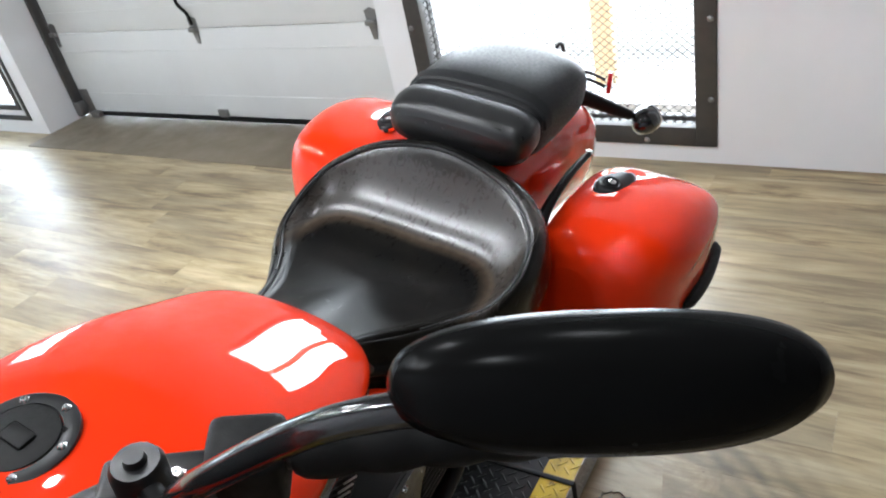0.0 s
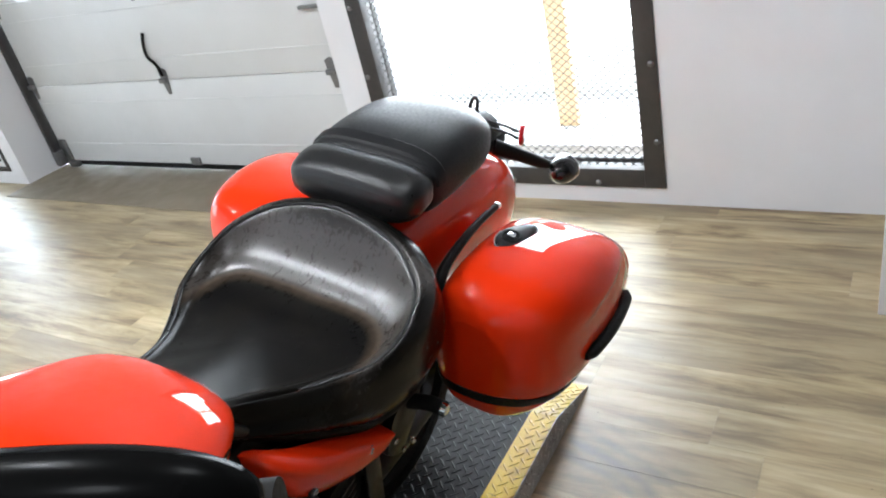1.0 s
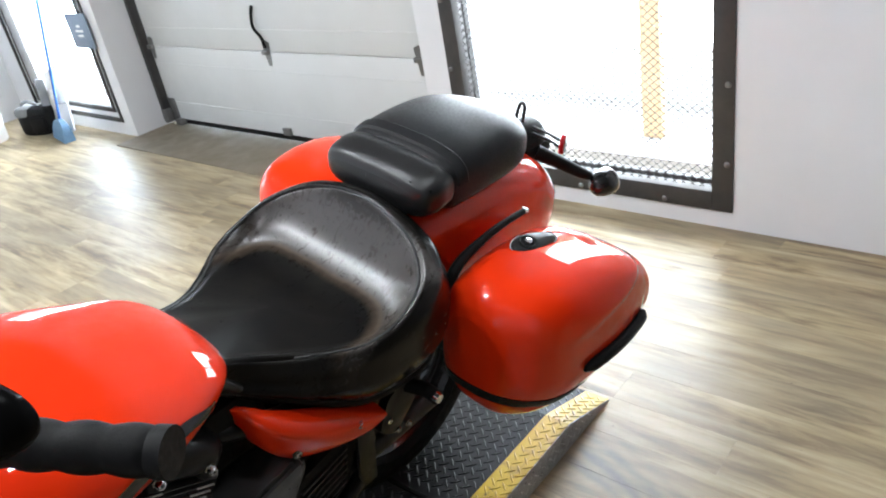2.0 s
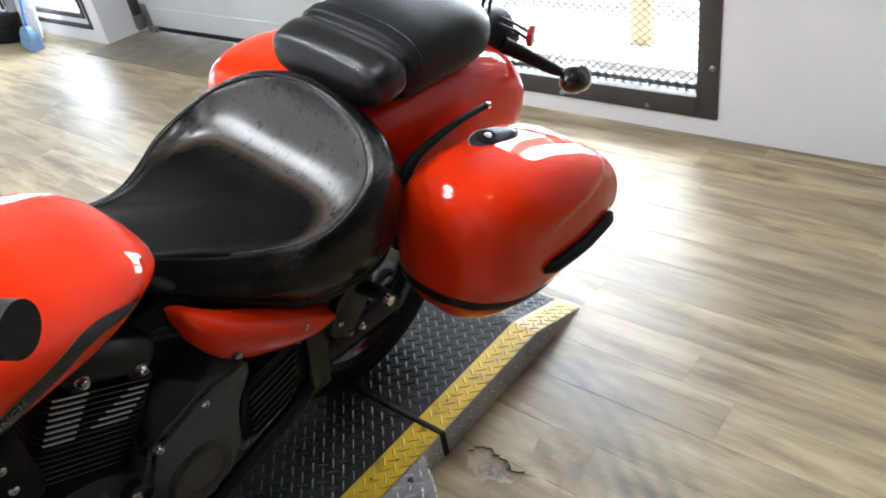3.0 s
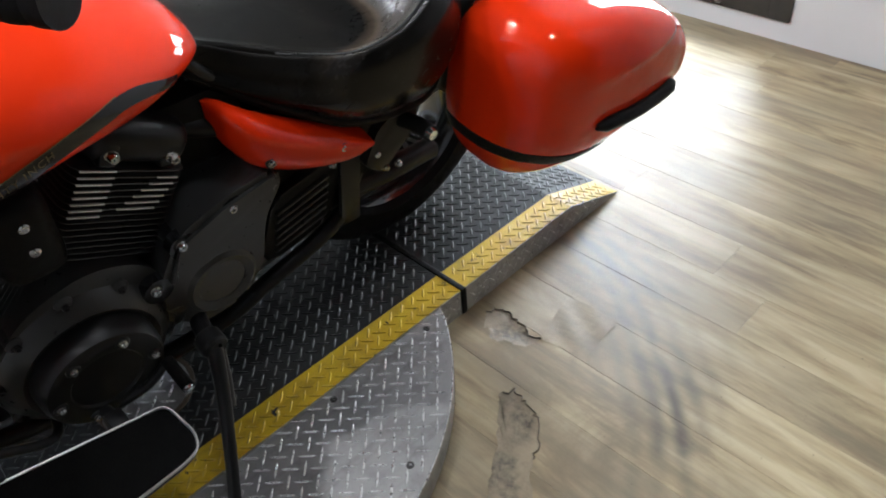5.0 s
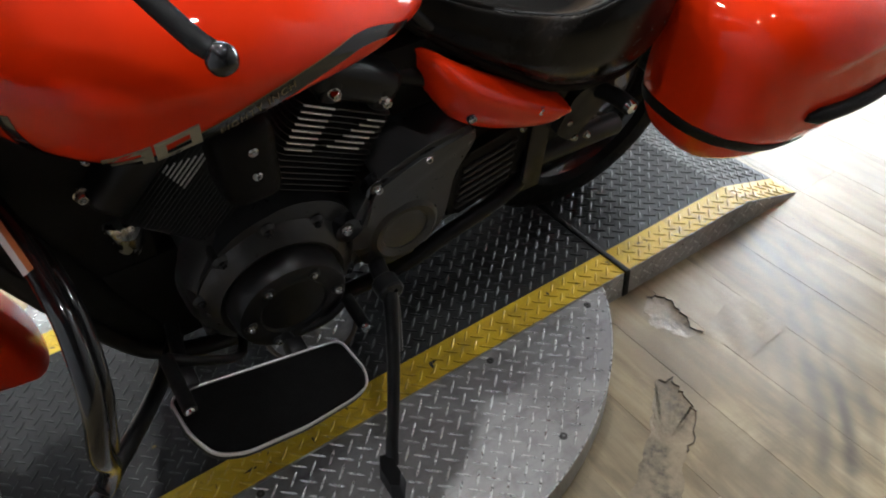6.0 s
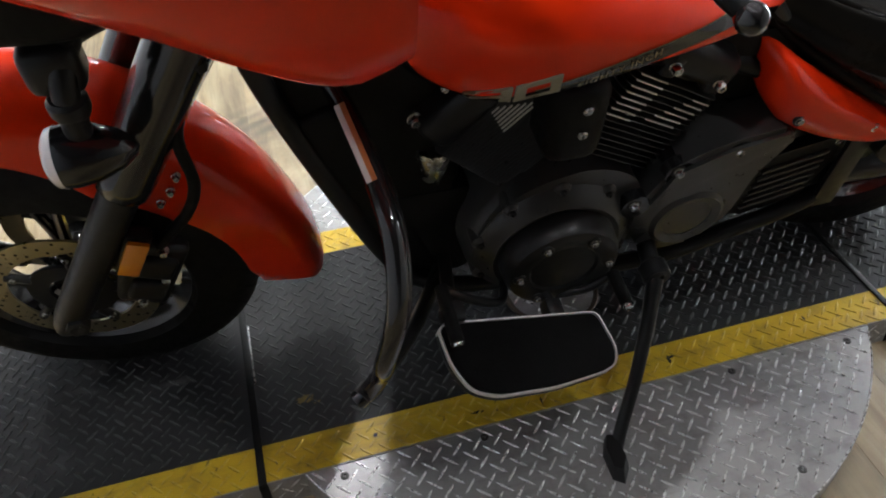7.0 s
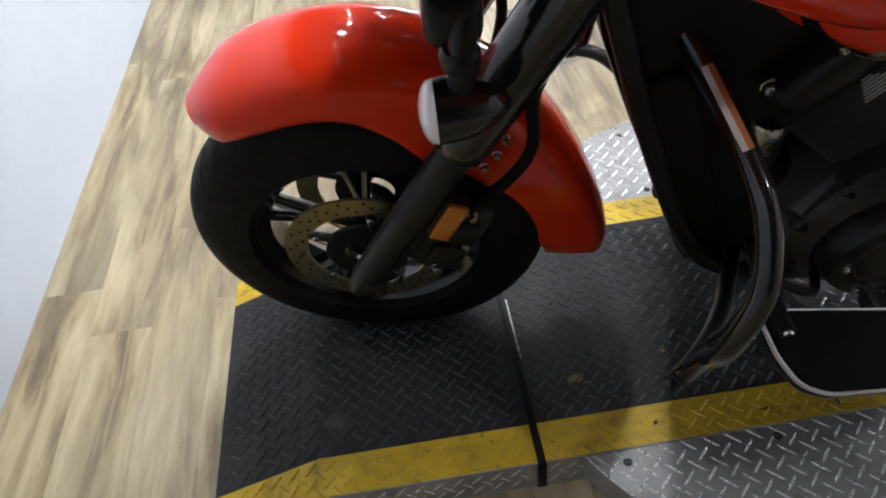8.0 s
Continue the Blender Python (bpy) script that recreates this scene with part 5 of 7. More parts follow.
# key: y, xc, zc, half width, up, down, squareness
BAG = [(0.545, 0.290, 0.605, 0.060, 0.100, 0.09, 2.4, 2.4), (0.555, 0.300, 0.600, 0.090, 0.135, 0.125, 2.8, 2.8), (0.590, 0.322, 0.590, 0.132, 0.180, 0.180, 3.4, 3.2), (0.66, 0.338, 0.580, 0.155, 0.205, 0.205, 3.6, 3.4), (0.78, 0.348, 0.575, 0.165, 0.208, 0.205, 3.6, 3.4), (0.90, 0.350, 0.575, 0.160, 0.172, 0.185, 4.0, 3.2), (0.99, 0.348, 0.572, 0.144, 0.126, 0.145, 3.4, 3.0), (1.045, 0.344, 0.568, 0.112, 0.078, 0.095, 2.6, 2.6), (1.062, 0.340, 0.566, 0.070, 0.040, 0.05, 2.2, 2.2)]


def tuck(sd, x, y, z):
    """The tub of the bag draws in and forward below its widest line."""
    d = max(0.0, 0.565 - z)
    out = min(1.0, max(0.0, (sd * x - 0.20) / 0.25))
    return (x - sd * 0.42 * d * out, y - 0.45 * d * min(1.0, max(0.0, (y - 0.60) / 0.35)), z)


def saddlebag(sd):
    keys = [(k[0], k[1] * sd - (0.02 if sd < 0 else 0.0), *k[2:]) for k in BAG]
    bag = loft("saddlebag", keys, RED, bike, "glossy red hard saddlebag with a black waist band", 72, 112)
    for v in bag.data.vertices:  # pressed-in panel round the bumper strip
        x, y, z = v.co
        if sd * x > 0.42:
            top = 0.688 + 0.10 * (y - 0.64)
            a = min(1, max(0, (top - z) / 0.022)) * min(1, max(0, (y - 0.60) / 0.16)) * min(1, max(0, (1.02 - y) / 0.05)) * min(1, max(0, (z - 0.53) / 0.04))
            v.co.x -= sd * 0.009 * a * a * (3 - 2 * a)
    for v in bag.data.vertices:
        v.co = tuck(sd, *v.co)
    # waist band: runs round the front and falls towards the rear
    def contour(z0, out):
        def level(y):
            return z0 - 0.24 * max(0.0, y - 0.60)

        def half(y):
            xc, zc, hw, up, dn, eu, ed = spline(BAG, y)
            k = abs(level(y) - zc) / dn
            return xc, hw * max(0.0, 1 - k**ed) ** (1 / ed) if k < 1 else 0.0

        front = next(y for y in (0.545 + 0.0005 * i for i in range(200)) if half(y)[1] > 0.012)
        ys = [front + (0.64 - front) * (1 - i / 24) ** 2 for i in range(24)]
        pts = [(half(y)[0] - half(y)[1], y) for y in ys]
        pts += [(half(y)[0] + half(y)[1], y) for y in [front + (1.02 - front) * (i / 60) ** 2 for i in range(61)]]
        p = [Vector(q) for q in pts]
        run = [0.0]
        for i in range(1, len(p)):
            run.append(run[-1] + (p[i] - p[i - 1]).length)
        res = []
        for i in range(71):
            s = run[-1] * i / 70
            j = next(j for j in range(1, len(run)) if run[j] >= s - 1e-9)
            f = (s - run[j - 1]) / max(run[j] - run[j - 1], 1e-9)
            res.append(p[j - 1].lerp(p[j], f))
        ring = []
        for i, q in enumerate(res):
            t = (res[min(i + 1, 70)] - res[max(i - 1, 0)]).normalized()
            n = Vector((t.y, -t.x))
            w = q + n * out
            ring.append(tuck(sd, sd * w.x - (0.02 if sd < 0 else 0), w.y, level(q.y)))
        return ring

    rows = [contour(0.520, -0.003), contour(0.517, 0.0025), contour(0.502, 0.0035), contour(0.487, 0.0025), contour(0.484, -0.003)]
    v, q = skin(rows, False, False)
    mesh("waist_band", v, q, PLASTIC, bag, "matt black waist band")
    # rub strip on the outer corner
    path = []
    for i in range(13):
        y = 0.695 + 0.27 * i / 12
        xc, zc, hw, up, dn, eu, ed = spline(BAG, y)
        path.append((sd * (xc + hw - 0.004) - (0.02 if sd < 0 else 0), y, 0.580 - 0.014 * (y - 0.70) / 0.27))
    mesh("rub_strip", *skin(tube_rings(path, 0.017, 12, radii=[0.008] + [0.0165] * 11 + [0.008], squash=(1.0, 1.0))), PLASTIC, bag, "black rubber bumper strip")
    # latch with lock
    lt = empty("lid_latch")
    lt.parent = bike
    lt.matrix_local = pose(sd * 0.285, 0.757, 0.779, -3, sd * 9, -19 * sd)
    bm = bmesh.new()
    v0, rg = [], []
    for zz, sc in ((-0.004, 1.06), (0.004, 1.04), (0.010, 0.92), (0.012, 0.80)):
        ring = []
        for j in range(28):
            a = 2 * math.pi * j / 28
            ring.append((0.030 * sc * math.sin(a), (0.074 if math.cos(a) > 0 else 0.040) * sc * math.copysign(abs(math.cos(a)) ** 1.25, math.cos(a)), zz))
        rg.append(ring)
    v, q = skin(rg)
    mesh("latch_plate", v, q, BLACK_SATIN, lt, "black teardrop latch plate")
    lathe("lock_ring", [(0.009, 0.023), (0.014, 0.023), (0.015, 0.018), (0.012, 0.014), (0.012, 0.0)], PLASTIC, lt, "", 28, "z")
    lathe("lock_barrel", [(0.010, 0.0085), (0.0155, 0.0085), (0.016, 0.006), (0.014, 0.0055), (0.014, 0.0)], CHROME, lt, "chrome key lock", 20, "z")
    rim = [[(0.0315 * s * math.sin(2 * math.pi * j / 28), (0.077 if math.cos(2 * math.pi * j / 28) > 0 else 0.042) * s * math.copysign(abs(math.cos(2 * math.pi * j / 28)) ** 1.25, math.cos(2 * math.pi * j / 28)), z) for j in range(28)] for s, z in ((1.08, -0.003), (1.05, 0.004), (1.0, 0.004))]
    v, q = skin(rim, True, False)
    mesh("latch_rim", v, q, CHROME, lt, "bright rim")
    # moulding between bag and mudguard
    md = tube("inner_moulding", [(sd * 0.200, 0.566, 0.565), (sd * 0.203, 0.565, 0.66), (sd * 0.197, 0.595, 0.730), (sd * 0.190, 0.64, 0.757), (sd * 0.186, 0.72, 0.768), (sd * 0.184, 0.80, 0.770), (sd * 0.184, 0.885, 0.764)], 0.014, PLASTIC, bag, "black rubber moulding", 14, True, 6, [0.014, 0.015, 0.014, 0.012, 0.010, 0.009, 0.008])
    box("moulding_tip", sd * 0.184 - 0.009, sd * 0.184 + 0.009, 0.884, 0.898, 0.757, 0.771, STEEL, md, 0.004, "bright metal end cap")
    box("bag_mount", sd * 0.10, sd * 0.20, 0.60, 0.66, 0.50, 0.56, BLACK_SATIN, bag, 0.006) if sd > 0 else box("bag_mount", -0.20, -0.10, 0.60, 0.66, 0.50, 0.56, BLACK_SATIN, bag, 0.006)
    return bag


for _s in (1, -1):
    saddlebag(_s)


def side_cover(sd):
    """Curved triangular panel under the seat."""
    top = [(0.056, 0.722, 0.130), (0.082, 0.718, 0.172), (0.125, 0.692, 0.200), (0.22, 0.634, 0.216), (0.295, 0.594, 0.228), (0.332, 0.572, 0.230)]
    low = [(0.058, 0.676, 0.132), (0.076, 0.626, 0.170), (0.112, 0.582, 0.200), (0.190, 0.545, 0.216), (0.280, 0.528, 0.228), (0.332, 0.546, 0.230)]
    kt, kl = [(float(i), *p) for i, p in enumerate(top)], [(float(i), *p) for i, p in enumerate(low)]
    rings = []
    for i in range(31):
        u = i / 30 * 5
        a, b = spline(kt, u), spline(kl, u)
        ring = []
        for j in range(11):
            f = j / 10
            p = [a[c] + (b[c] - a[c]) * f for c in range(3)]
            bulge = (0.016 * math.sin(math.pi * f) - 0.014 * abs(2 * f - 1) ** 5) * min(1, u)
            crease = 0.006 * max(0, 1 - abs(f - 0.25) * 5)
            ring.append((sd * (p[2] + bulge + crease), p[0], p[1]))
        inner = [(x - sd * 0.02, y, z + (0.004 if k < 5 else -0.004) * 0) for k, (x, y, z) in enumerate(reversed(ring))]
        rings.append(ring + inner)
    v, q = skin(rings, True, True)
    c = mesh("side_cover", v, q, RED, bike, "glossy red side cover with two steel bolts", 60)
    for x, y, z in ((0.213, 0.124, 0.607), (0.234, 0.265, 0.580)):
        lathe("bolt", [(-0.002, 0.0115), (0.004, 0.0115), (0.005, 0.010), (0.003, 0.009)], BLACK_SATIN, c, "", 18, "x", (sd * x if sd > 0 else -x, y, z))
        bolt(c, (sd * (x + 0.003), y, z), 0.0072, 0.005 * sd)


for _s in (1, -1):
    side_cover(_s)

# ---- engine and chassis
loft("crankcase", [(-0.43, 0, 0.36, 0.08, 0.07, 0.10, 4, 4), (-0.40, 0, 0.36, 0.13, 0.11, 0.14, 4, 4), (-0.15, 0, 0.35, 0.150, 0.13, 0.155, 4, 4), (0.16, 0, 0.37, 0.145, 0.15, 0.16, 4, 4), (0.30, 0, 0.38, 0.11, 0.13, 0.13, 4, 4)], ENGINE_GREY, bike, "black crankcase")


def cylinder(name, lean_deg, label):
    """One finned barrel with its head and cover; built upright, then leaned about the crank."""
    m = (pose(0, -0.218, 0.461) if lean_deg > 0 else pose(0, -0.225, 0.470)) @ pose(0, 0, 0, -lean_deg, 0, 0) @ Matrix.Diagonal((1.40 if lean_deg > 0 else 1.22, 1, 1, 1))
    bm = box_bm(bmesh.new(), -0.098, 0.098, -0.066, 0.066, 0.05, 0.30, 0.03, None, 3)
    bmesh.ops.transform(bm, matrix=m, verts=bm.verts)
    cyl = part(name, bm, ENGINE_GREY, bike, label)
    rear = lean_deg > 0
    ring = round_poly([(-0.118, -0.098), (0.118, -0.098), (0.118, 0.098), (-0.118, 0.098)], 0.020, 5)
    count, pitch, top, bright = (15, 0.0120, 0.250, 8) if rear else (21, 0.0080, 0.262, 7)
    for k in range(count):
        z, t = top - k * pitch, 0.0036 if rear else 0.0030
        rg = [[(x * s, y * s, zz) for x, y in ring] for s, zz in ((0.985, z), (1.0, z + 0.001), (1.0, z + t - 0.001), (0.985, z + t))]
        v, q = skin(rg)
        fin = mesh("fin", [tuple(m @ Vector(p)) for p in v], q, ENGINE_GREY, cyl, "", 30)
        if k < bright:
            # machined bright edges on the outer face
            strips = [(-0.088, -0.029 - 0.001 * k)] + ([(0.045 - 0.011 * (k - 1), 0.082 - 0.005 * (k - 1))] if 1 <= k <= 6 else []) if rear else [(0.004 + 0.0027 * (6 - k), 0.080 - 0.0075 * (6 - k))]
            for a, b in strips:
                bv, bq = skin([[(0.1172, c, z + 0.0002), (0.1172, c, z + t - 0.0006), (0.1196, c, z + t - 0.0010), (0.1196, c, z + 0.0006)] for c in (a, b)])
                mesh("machined_edge", [tuple(m @ Vector(p)) for p in bv], bq, MACHINED, fin, "bright machined fin edge", smooth=False)
    bm = box_bm(bmesh.new(), -0.125, 0.125, -0.085, 0.085, 0.262, 0.335, 0.026, None, 4)
    bmesh.ops.transform(bm, matrix=m, verts=bm.verts)
    head = part("rocker_cover", bm, BLACK_SATIN, cyl, "satin black rocker cover")
    for y in (-0.052, 0.052) if rear else ():
        p = m @ Vector((0.1255, y, 0.285))
        bolt(head, tuple(p), 0.009, 0.012)
        bm = box_bm(bmesh.new(), 0.10, 0.126, y - 0.017, y + 0.017, 0.26, 0.31, 0.010, None, 3)
        bmesh.ops.transform(bm, matrix=m, verts=bm.verts)
        part("bolt_boss", bm, BLACK_SATIN, head)
    return cyl


cylinder("rear_cylinder", 30, "black finned rear cylinder with machined fin edges")
cylinder("front_cylinder", -45, "black finned front cylinder with machined fin edges")
bm = box_bm(bmesh.new(), 0.02, 0.222, -0.330, -0.232, 0.60, 0.765, 0.03, None, 3)
intake = part("intake_cover", bm, PLASTIC, bike, "black intake cover between the cylinders")
for _z in (0.673, 0.723):
    bolt(intake, (0.221, -0.277, _z), 0.008, 0.006)

# alternator cover: broad dished housing with a bolted lid
ALT_Y, ALT_Z = -0.268, 0.356
alt = lathe("alternator_housing", [(0.10, 0.168), (0.150, 0.166), (0.182, 0.156), (0.202, 0.138), (0.212, 0.122), (0.208, 0.116), (0.208, 0.0)], ENGINE_GREY, bike, "round black alternator housing", 72, "x", (0, ALT_Y, ALT_Z))
lid = lathe("alternator_lid", [(0.206, 0.112), (0.240, 0.110), (0.254, 0.103), (0.259, 0.092), (0.2545, 0.066), (0.250, 0.062), (0.2505, 0.0)], BLACK_SATIN, alt, "round black lid with steel bolts", 64, "x", (0, ALT_Y, ALT_Z))
for _k in range(6):
    _a = radians(60 * _k)
    _y, _z = ALT_Y + 0.086 * math.cos(_a), ALT_Z + 0.086 * math.sin(_a)
    lathe("bolt_boss", [(0.245, 0.014), (0.259, 0.0125), (0.261, 0.010), (0.261, 0.0)], BLACK_SATIN, lid, "", 16, "x", (0, _y, _z))
    bolt(lid, (0.2605, _y, _z), 0.0062, 0.006)
for _k in range(7):
    _a = radians(-20 + 37 * _k)
    _y, _z = ALT_Y + 0.148 * math.cos(_a), ALT_Z + 0.148 * math.sin(_a)
    lathe("bolt_boss", [(0.13, 0.018), (0.188, 0.016), (0.194, 0.010), (0.194, 0.0)], ENGINE_GREY, alt, "", 16, "x", (0, _y, _z))
    bolt(alt, (0.193, _y, _z), 0.0065, 0.007, "x", BLACK_SATIN)
# swelling that joins the housing to the crankcase above and behind it
outline("housing_shoulder", round_poly([(-0.430, 0.300), (-0.415, 0.430), (-0.335, 0.520), (-0.215, 0.545), (-0.125, 0.500), (-0.095, 0.400), (-0.12, 0.26), (-0.27, 0.20)], 0.05), 0.10, ENGINE_GREY, alt, "", 0.045, pose(0.085, 0, 0), 5)

# final-drive cover: shield with a raised ridge and a round boss
drive = outline("drive_cover", round_poly([(-0.125, 0.345), (-0.118, 0.455), (-0.070, 0.540), (0.02, 0.572), (0.135, 0.588), (0.145, 0.545), (0.10, 0.47), (0.085, 0.36), (0.03, 0.290), (-0.06, 0.285)], 0.03), 0.088, ENGINE_GREY, bike, "black final-drive cover", 0.034, pose(0.118, 0, 0), 6)
outline("cover_ridge", round_poly([(-0.108, 0.435), (-0.070, 0.520), (0.02, 0.556), (0.135, 0.576), (0.135, 0.540), (0.045, 0.505), (-0.015, 0.455)], 0.012), 0.018, ENGINE_GREY, drive, "", 0.012, pose(0.196, 0, 0), 4)
lathe("pulley_boss", [(0.18, 0.078), (0.206, 0.075), (0.213, 0.066), (0.208, 0.050), (0.200, 0.046), (0.200, 0.0)], ENGINE_GREY, drive, "round dished boss", 48, "x", (0, -0.008, 0.372))
box("boss_tab", 0.199, 0.204, -0.014, 0.018, 0.335, 0.355, ALLOY, drive, 0.002)
for _y, _z in ((0.037, 0.546), (-0.067, 0.519), (-0.132, 0.445)):
    lathe("bolt_boss", [(0.15, 0.019), (0.205, 0.0165), (0.208, 0.012), (0.208, 0.0)], BLACK_SATIN, drive, "", 18, "x", (0, _y, _z))
    bolt(drive, (0.2075, _y, _z), 0.0085, 0.010)
    # no hollow is cut; a black disc gives the dimple's shade
    lathe("bolt_recess", [(0.186, 0.030), (0.2064, 0.028), (0.2066, 0.018)], BLACK_GLOSS, drive, "black disc for the recess shade round the bolt", 24, "x", (0, _y + 0.006, _z - 0.008))

# slatted belt guard
guard = outline("belt_guard", round_poly([(0.095, 0.335), (0.135, 0.475), (0.285, 0.505), (0.290, 0.430), (0.262, 0.345), (0.12, 0.305)], 0.02), 0.03, PLASTIC, bike, "black slatted belt guard", 0.010, pose(0.15, 0, 0), 3)
for _k in range(6):
    _f = _k / 5
    outline("slat", round_poly([(0.125 + 0.012 * _f, 0.335 + 0.020 * _k), (0.255 + 0.010 * _f, 0.365 + 0.020 * _k), (0.256 + 0.010 * _f, 0.373 + 0.020 * _k), (0.126 + 0.012 * _f, 0.343 + 0.020 * _k)], 0.003, 2), 0.012, ENGINE_GREY, guard, "", 0.003, pose(0.176, 0, 0))
bolt(guard, (0.182, 0.278, 0.488), 0.006, 0.006)

# frame
for _s in (1, -1):
    tube("frame_rail", [(0.05 * _s, -0.775, 0.93), (0.10 * _s, -0.742, 0.80), (0.11 * _s, -0.68, 0.60), (0.115 * _s, -0.58, 0.33), (0.125 * _s, -0.50, 0.215), (0.15 * _s, -0.36, 0.195), (0.185 * _s, -0.05, 0.225), (0.195 * _s, 0.10, 0.28), (0.185 * _s, 0.28, 0.33), (0.15 * _s, 0.36, 0.40)], 0.018, BLACK_SATIN, bike, "black tubular frame rail", 14, True, 8)
    tube("seat_rail", [(0.08 * _s, -0.1, 0.72), (0.13 * _s, 0.08, 0.66), (0.155 * _s, 0.30, 0.60), (0.16 * _s, 0.50, 0.58), (0.15 * _s, 0.70, 0.60)], 0.02, BLACK_SATIN, bike, "black seat rail", 12)
    tube("swingarm", [(0.14 * _s, 0.20, 0.37), (0.155 * _s, 0.36, 0.36), (0.135 * _s, 0.60, 0.325)], 0.026, BLACK_SATIN, bike, "black swingarm", 14)
    tube("shock", [(0.155 * _s, 0.40, 0.60), (0.155 * _s, 0.50, 0.46)], 0.024, BLACK_SATIN, bike, "black shock absorber", 16, False)
RAD = pose(0, -0.600, 0.475, 20, 0, 0)
bm = box_bm(bmesh.new(), -0.092, 0.092, -0.026, 0.030, -0.22, 0.22, 0.010, RAD, 2)
radiator = part("radiator", bm, BLACK_SATIN, bike, "black radiator in front of the engine")
for _k in range(14):
    part("radiator_fin", box_bm(bmesh.new(), -0.085, 0.085, -0.030, -0.025, -0.19 + _k * 0.027, -0.186 + _k * 0.027, 0.0, RAD), PLASTIC, radiator)
for _s in (1, -1):
    part("radiator_shroud", box_bm(bmesh.new(), 0.098 * _s - 0.018, 0.098 * _s + 0.018, -0.034, 0.046, -0.27, 0.225, 0.014, RAD, 3), PLASTIC, radiator, "black radiator shroud")
lathe("mount_cover", [(0.488, 0.0), (0.488, 0.012), (0.512, 0.024), (0.560, 0.032), (0.576, 0.028), (0.580, 0.0)], STEEL, bike, "bright metal engine mount cover", 28, "z", (0.096, -0.478, -0.010))
# added plate: hides the bright far side of the turntable behind the engine
outline("heat_shield", round_poly([(-0.52, 0.06), (-0.52, 0.40), (0.20, 0.40), (0.26, 0.12), (0.10, 0.05)], 0.03), 0.012, PLASTIC, bike, "added black plate that closes the gap under the engine", 0.003, pose(-0.165, 0, 0))
bolt(bike, (0.118, -0.514, 0.657), 0.010, 0.012, name="engine_bolt")
part("electrics_cover", box_bm(bmesh.new(), -0.088, 0.088, -0.590, -0.42, 0.40, 0.80, 0.03, None, 3), PLASTIC, bike, "matt black electrics cover behind the radiator")
box("air_box", -0.13, 0.13, -0.12, 0.14, 0.58, 0.74, PLASTIC, bike, 0.03, "black air box under the tank")
box("battery_box", -0.155, 0.155, 0.10, 0.44, 0.36, 0.63, PLASTIC, bike, 0.03, "black battery box")
box("gearbox_housing", -0.14, 0.14, 0.06, 0.30, 0.24, 0.42, ENGINE_GREY, bike, 0.04, "black gearbox housing")
box("rear_inner_guard", -0.12, 0.12, 0.40, 0.52, 0.58, 0.70, PLASTIC, bike, 0.03, "black inner mudguard")
box("heel_plate", 0.188, 0.200, 0.285, 0.335, 0.315, 0.515, BLACK_SATIN, bike, 0.004, "satin black heel plate")
box("oil_cooler", -0.11, 0.11, -0.56, -0.39, 0.19, 0.46, PLASTIC, bike, 0.03, "black oil cooler")
for _s in (1, -1):
    outline("radiator_side_panel", round_poly([(-0.745, 0.86), (-0.705, 0.62), (-0.605, 0.34), (-0.52, 0.24), (-0.46, 0.26), (-0.44, 0.50), (-0.48, 0.84)], 0.02), 0.014, PLASTIC, bike, "black radiator side panel", 0.004, pose(0.092 * _s - 0.007, 0, 0))
for _s in (1,):
    tube("exhaust", [(-0.10, -0.33, 0.60), (-0.17, -0.30, 0.48), (-0.19, -0.1, 0.32), (-0.20, 0.3, 0.26), (-0.20, 0.95, 0.27)], 0.038, BLACK_SATIN, bike, "black exhaust pipe", 16)

# ---- engine guard bar, footboard, gear lever, stand
for _s in (1, -1):
    gb = tube("engine_guard", [(0.06 * _s, -0.655, 0.765), (0.135 * _s, -0.622, 0.722), (0.195 * _s, -0.608, 0.704), (0.252 * _s, -0.600, 0.687), (0.341 * _s, -0.594, 0.656), (0.412 * _s, -0.606, 0.587), (0.430 * _s, -0.632, 0.483), (0.402 * _s, -0.636, 0.392), (0.392 * _s, -0.655, 0.330), (0.400 * _s, -0.680, 0.312)], 0.0165, BLACK_GLOSS, bike, "gloss black tubular engine guard", 16, True, 8)
    tube("guard_brace", [(0.400 * _s, -0.672, 0.322), (0.352 * _s, -0.613, 0.330), (0.270 * _s, -0.550, 0.300), (0.190 * _s, -0.504, 0.262), (0.13 * _s, -0.47, 0.25)], 0.015, BLACK_SATIN, gb, "", 14, True)
    tube("guard_tube", [(0.09 * _s, -0.632, 0.700), (0.20 * _s, -0.592, 0.662), (0.30 * _s, -0.580, 0.625), (0.378 * _s, -0.590, 0.560), (0.398 * _s, -0.612, 0.480), (0.385 * _s, -0.624, 0.410)], 0.013, BLACK_GLOSS, gb, "", 12, True)


def reflective_strip():
    a, b = Vector((0.130, -0.624, 0.724)), Vector((0.250, -0.602, 0.690))
    for k, (w0, w1, mt) in enumerate(((-0.008, 0.0005, LENS), (0.0005, 0.008, m_dull("orange_film", (0.62, 0.20, 0.06), (0.5, 0.16, 0.05), 0.4)))):
        d = (b - a).normalized()
        side = Vector((0.77, -0.15, 0.6)).cross(d).normalized()
        out = Vector((0.021, -0.006, 0.017))
        p = [a + out + side * w0, a + out + side * w1, b + out + side * w1, b + out + side * w0]
        v = p + [q - Vector((0.004, 0, 0)) for q in p]
        mesh("warning_strip", v, [(0, 1, 2, 3), (7, 6, 5, 4), (0, 4, 5, 1), (1, 5, 6, 2), (2, 6, 7, 3), (3, 7, 4, 0)], mt, bike, "white and orange warning strip on the guard bar", smooth=False)


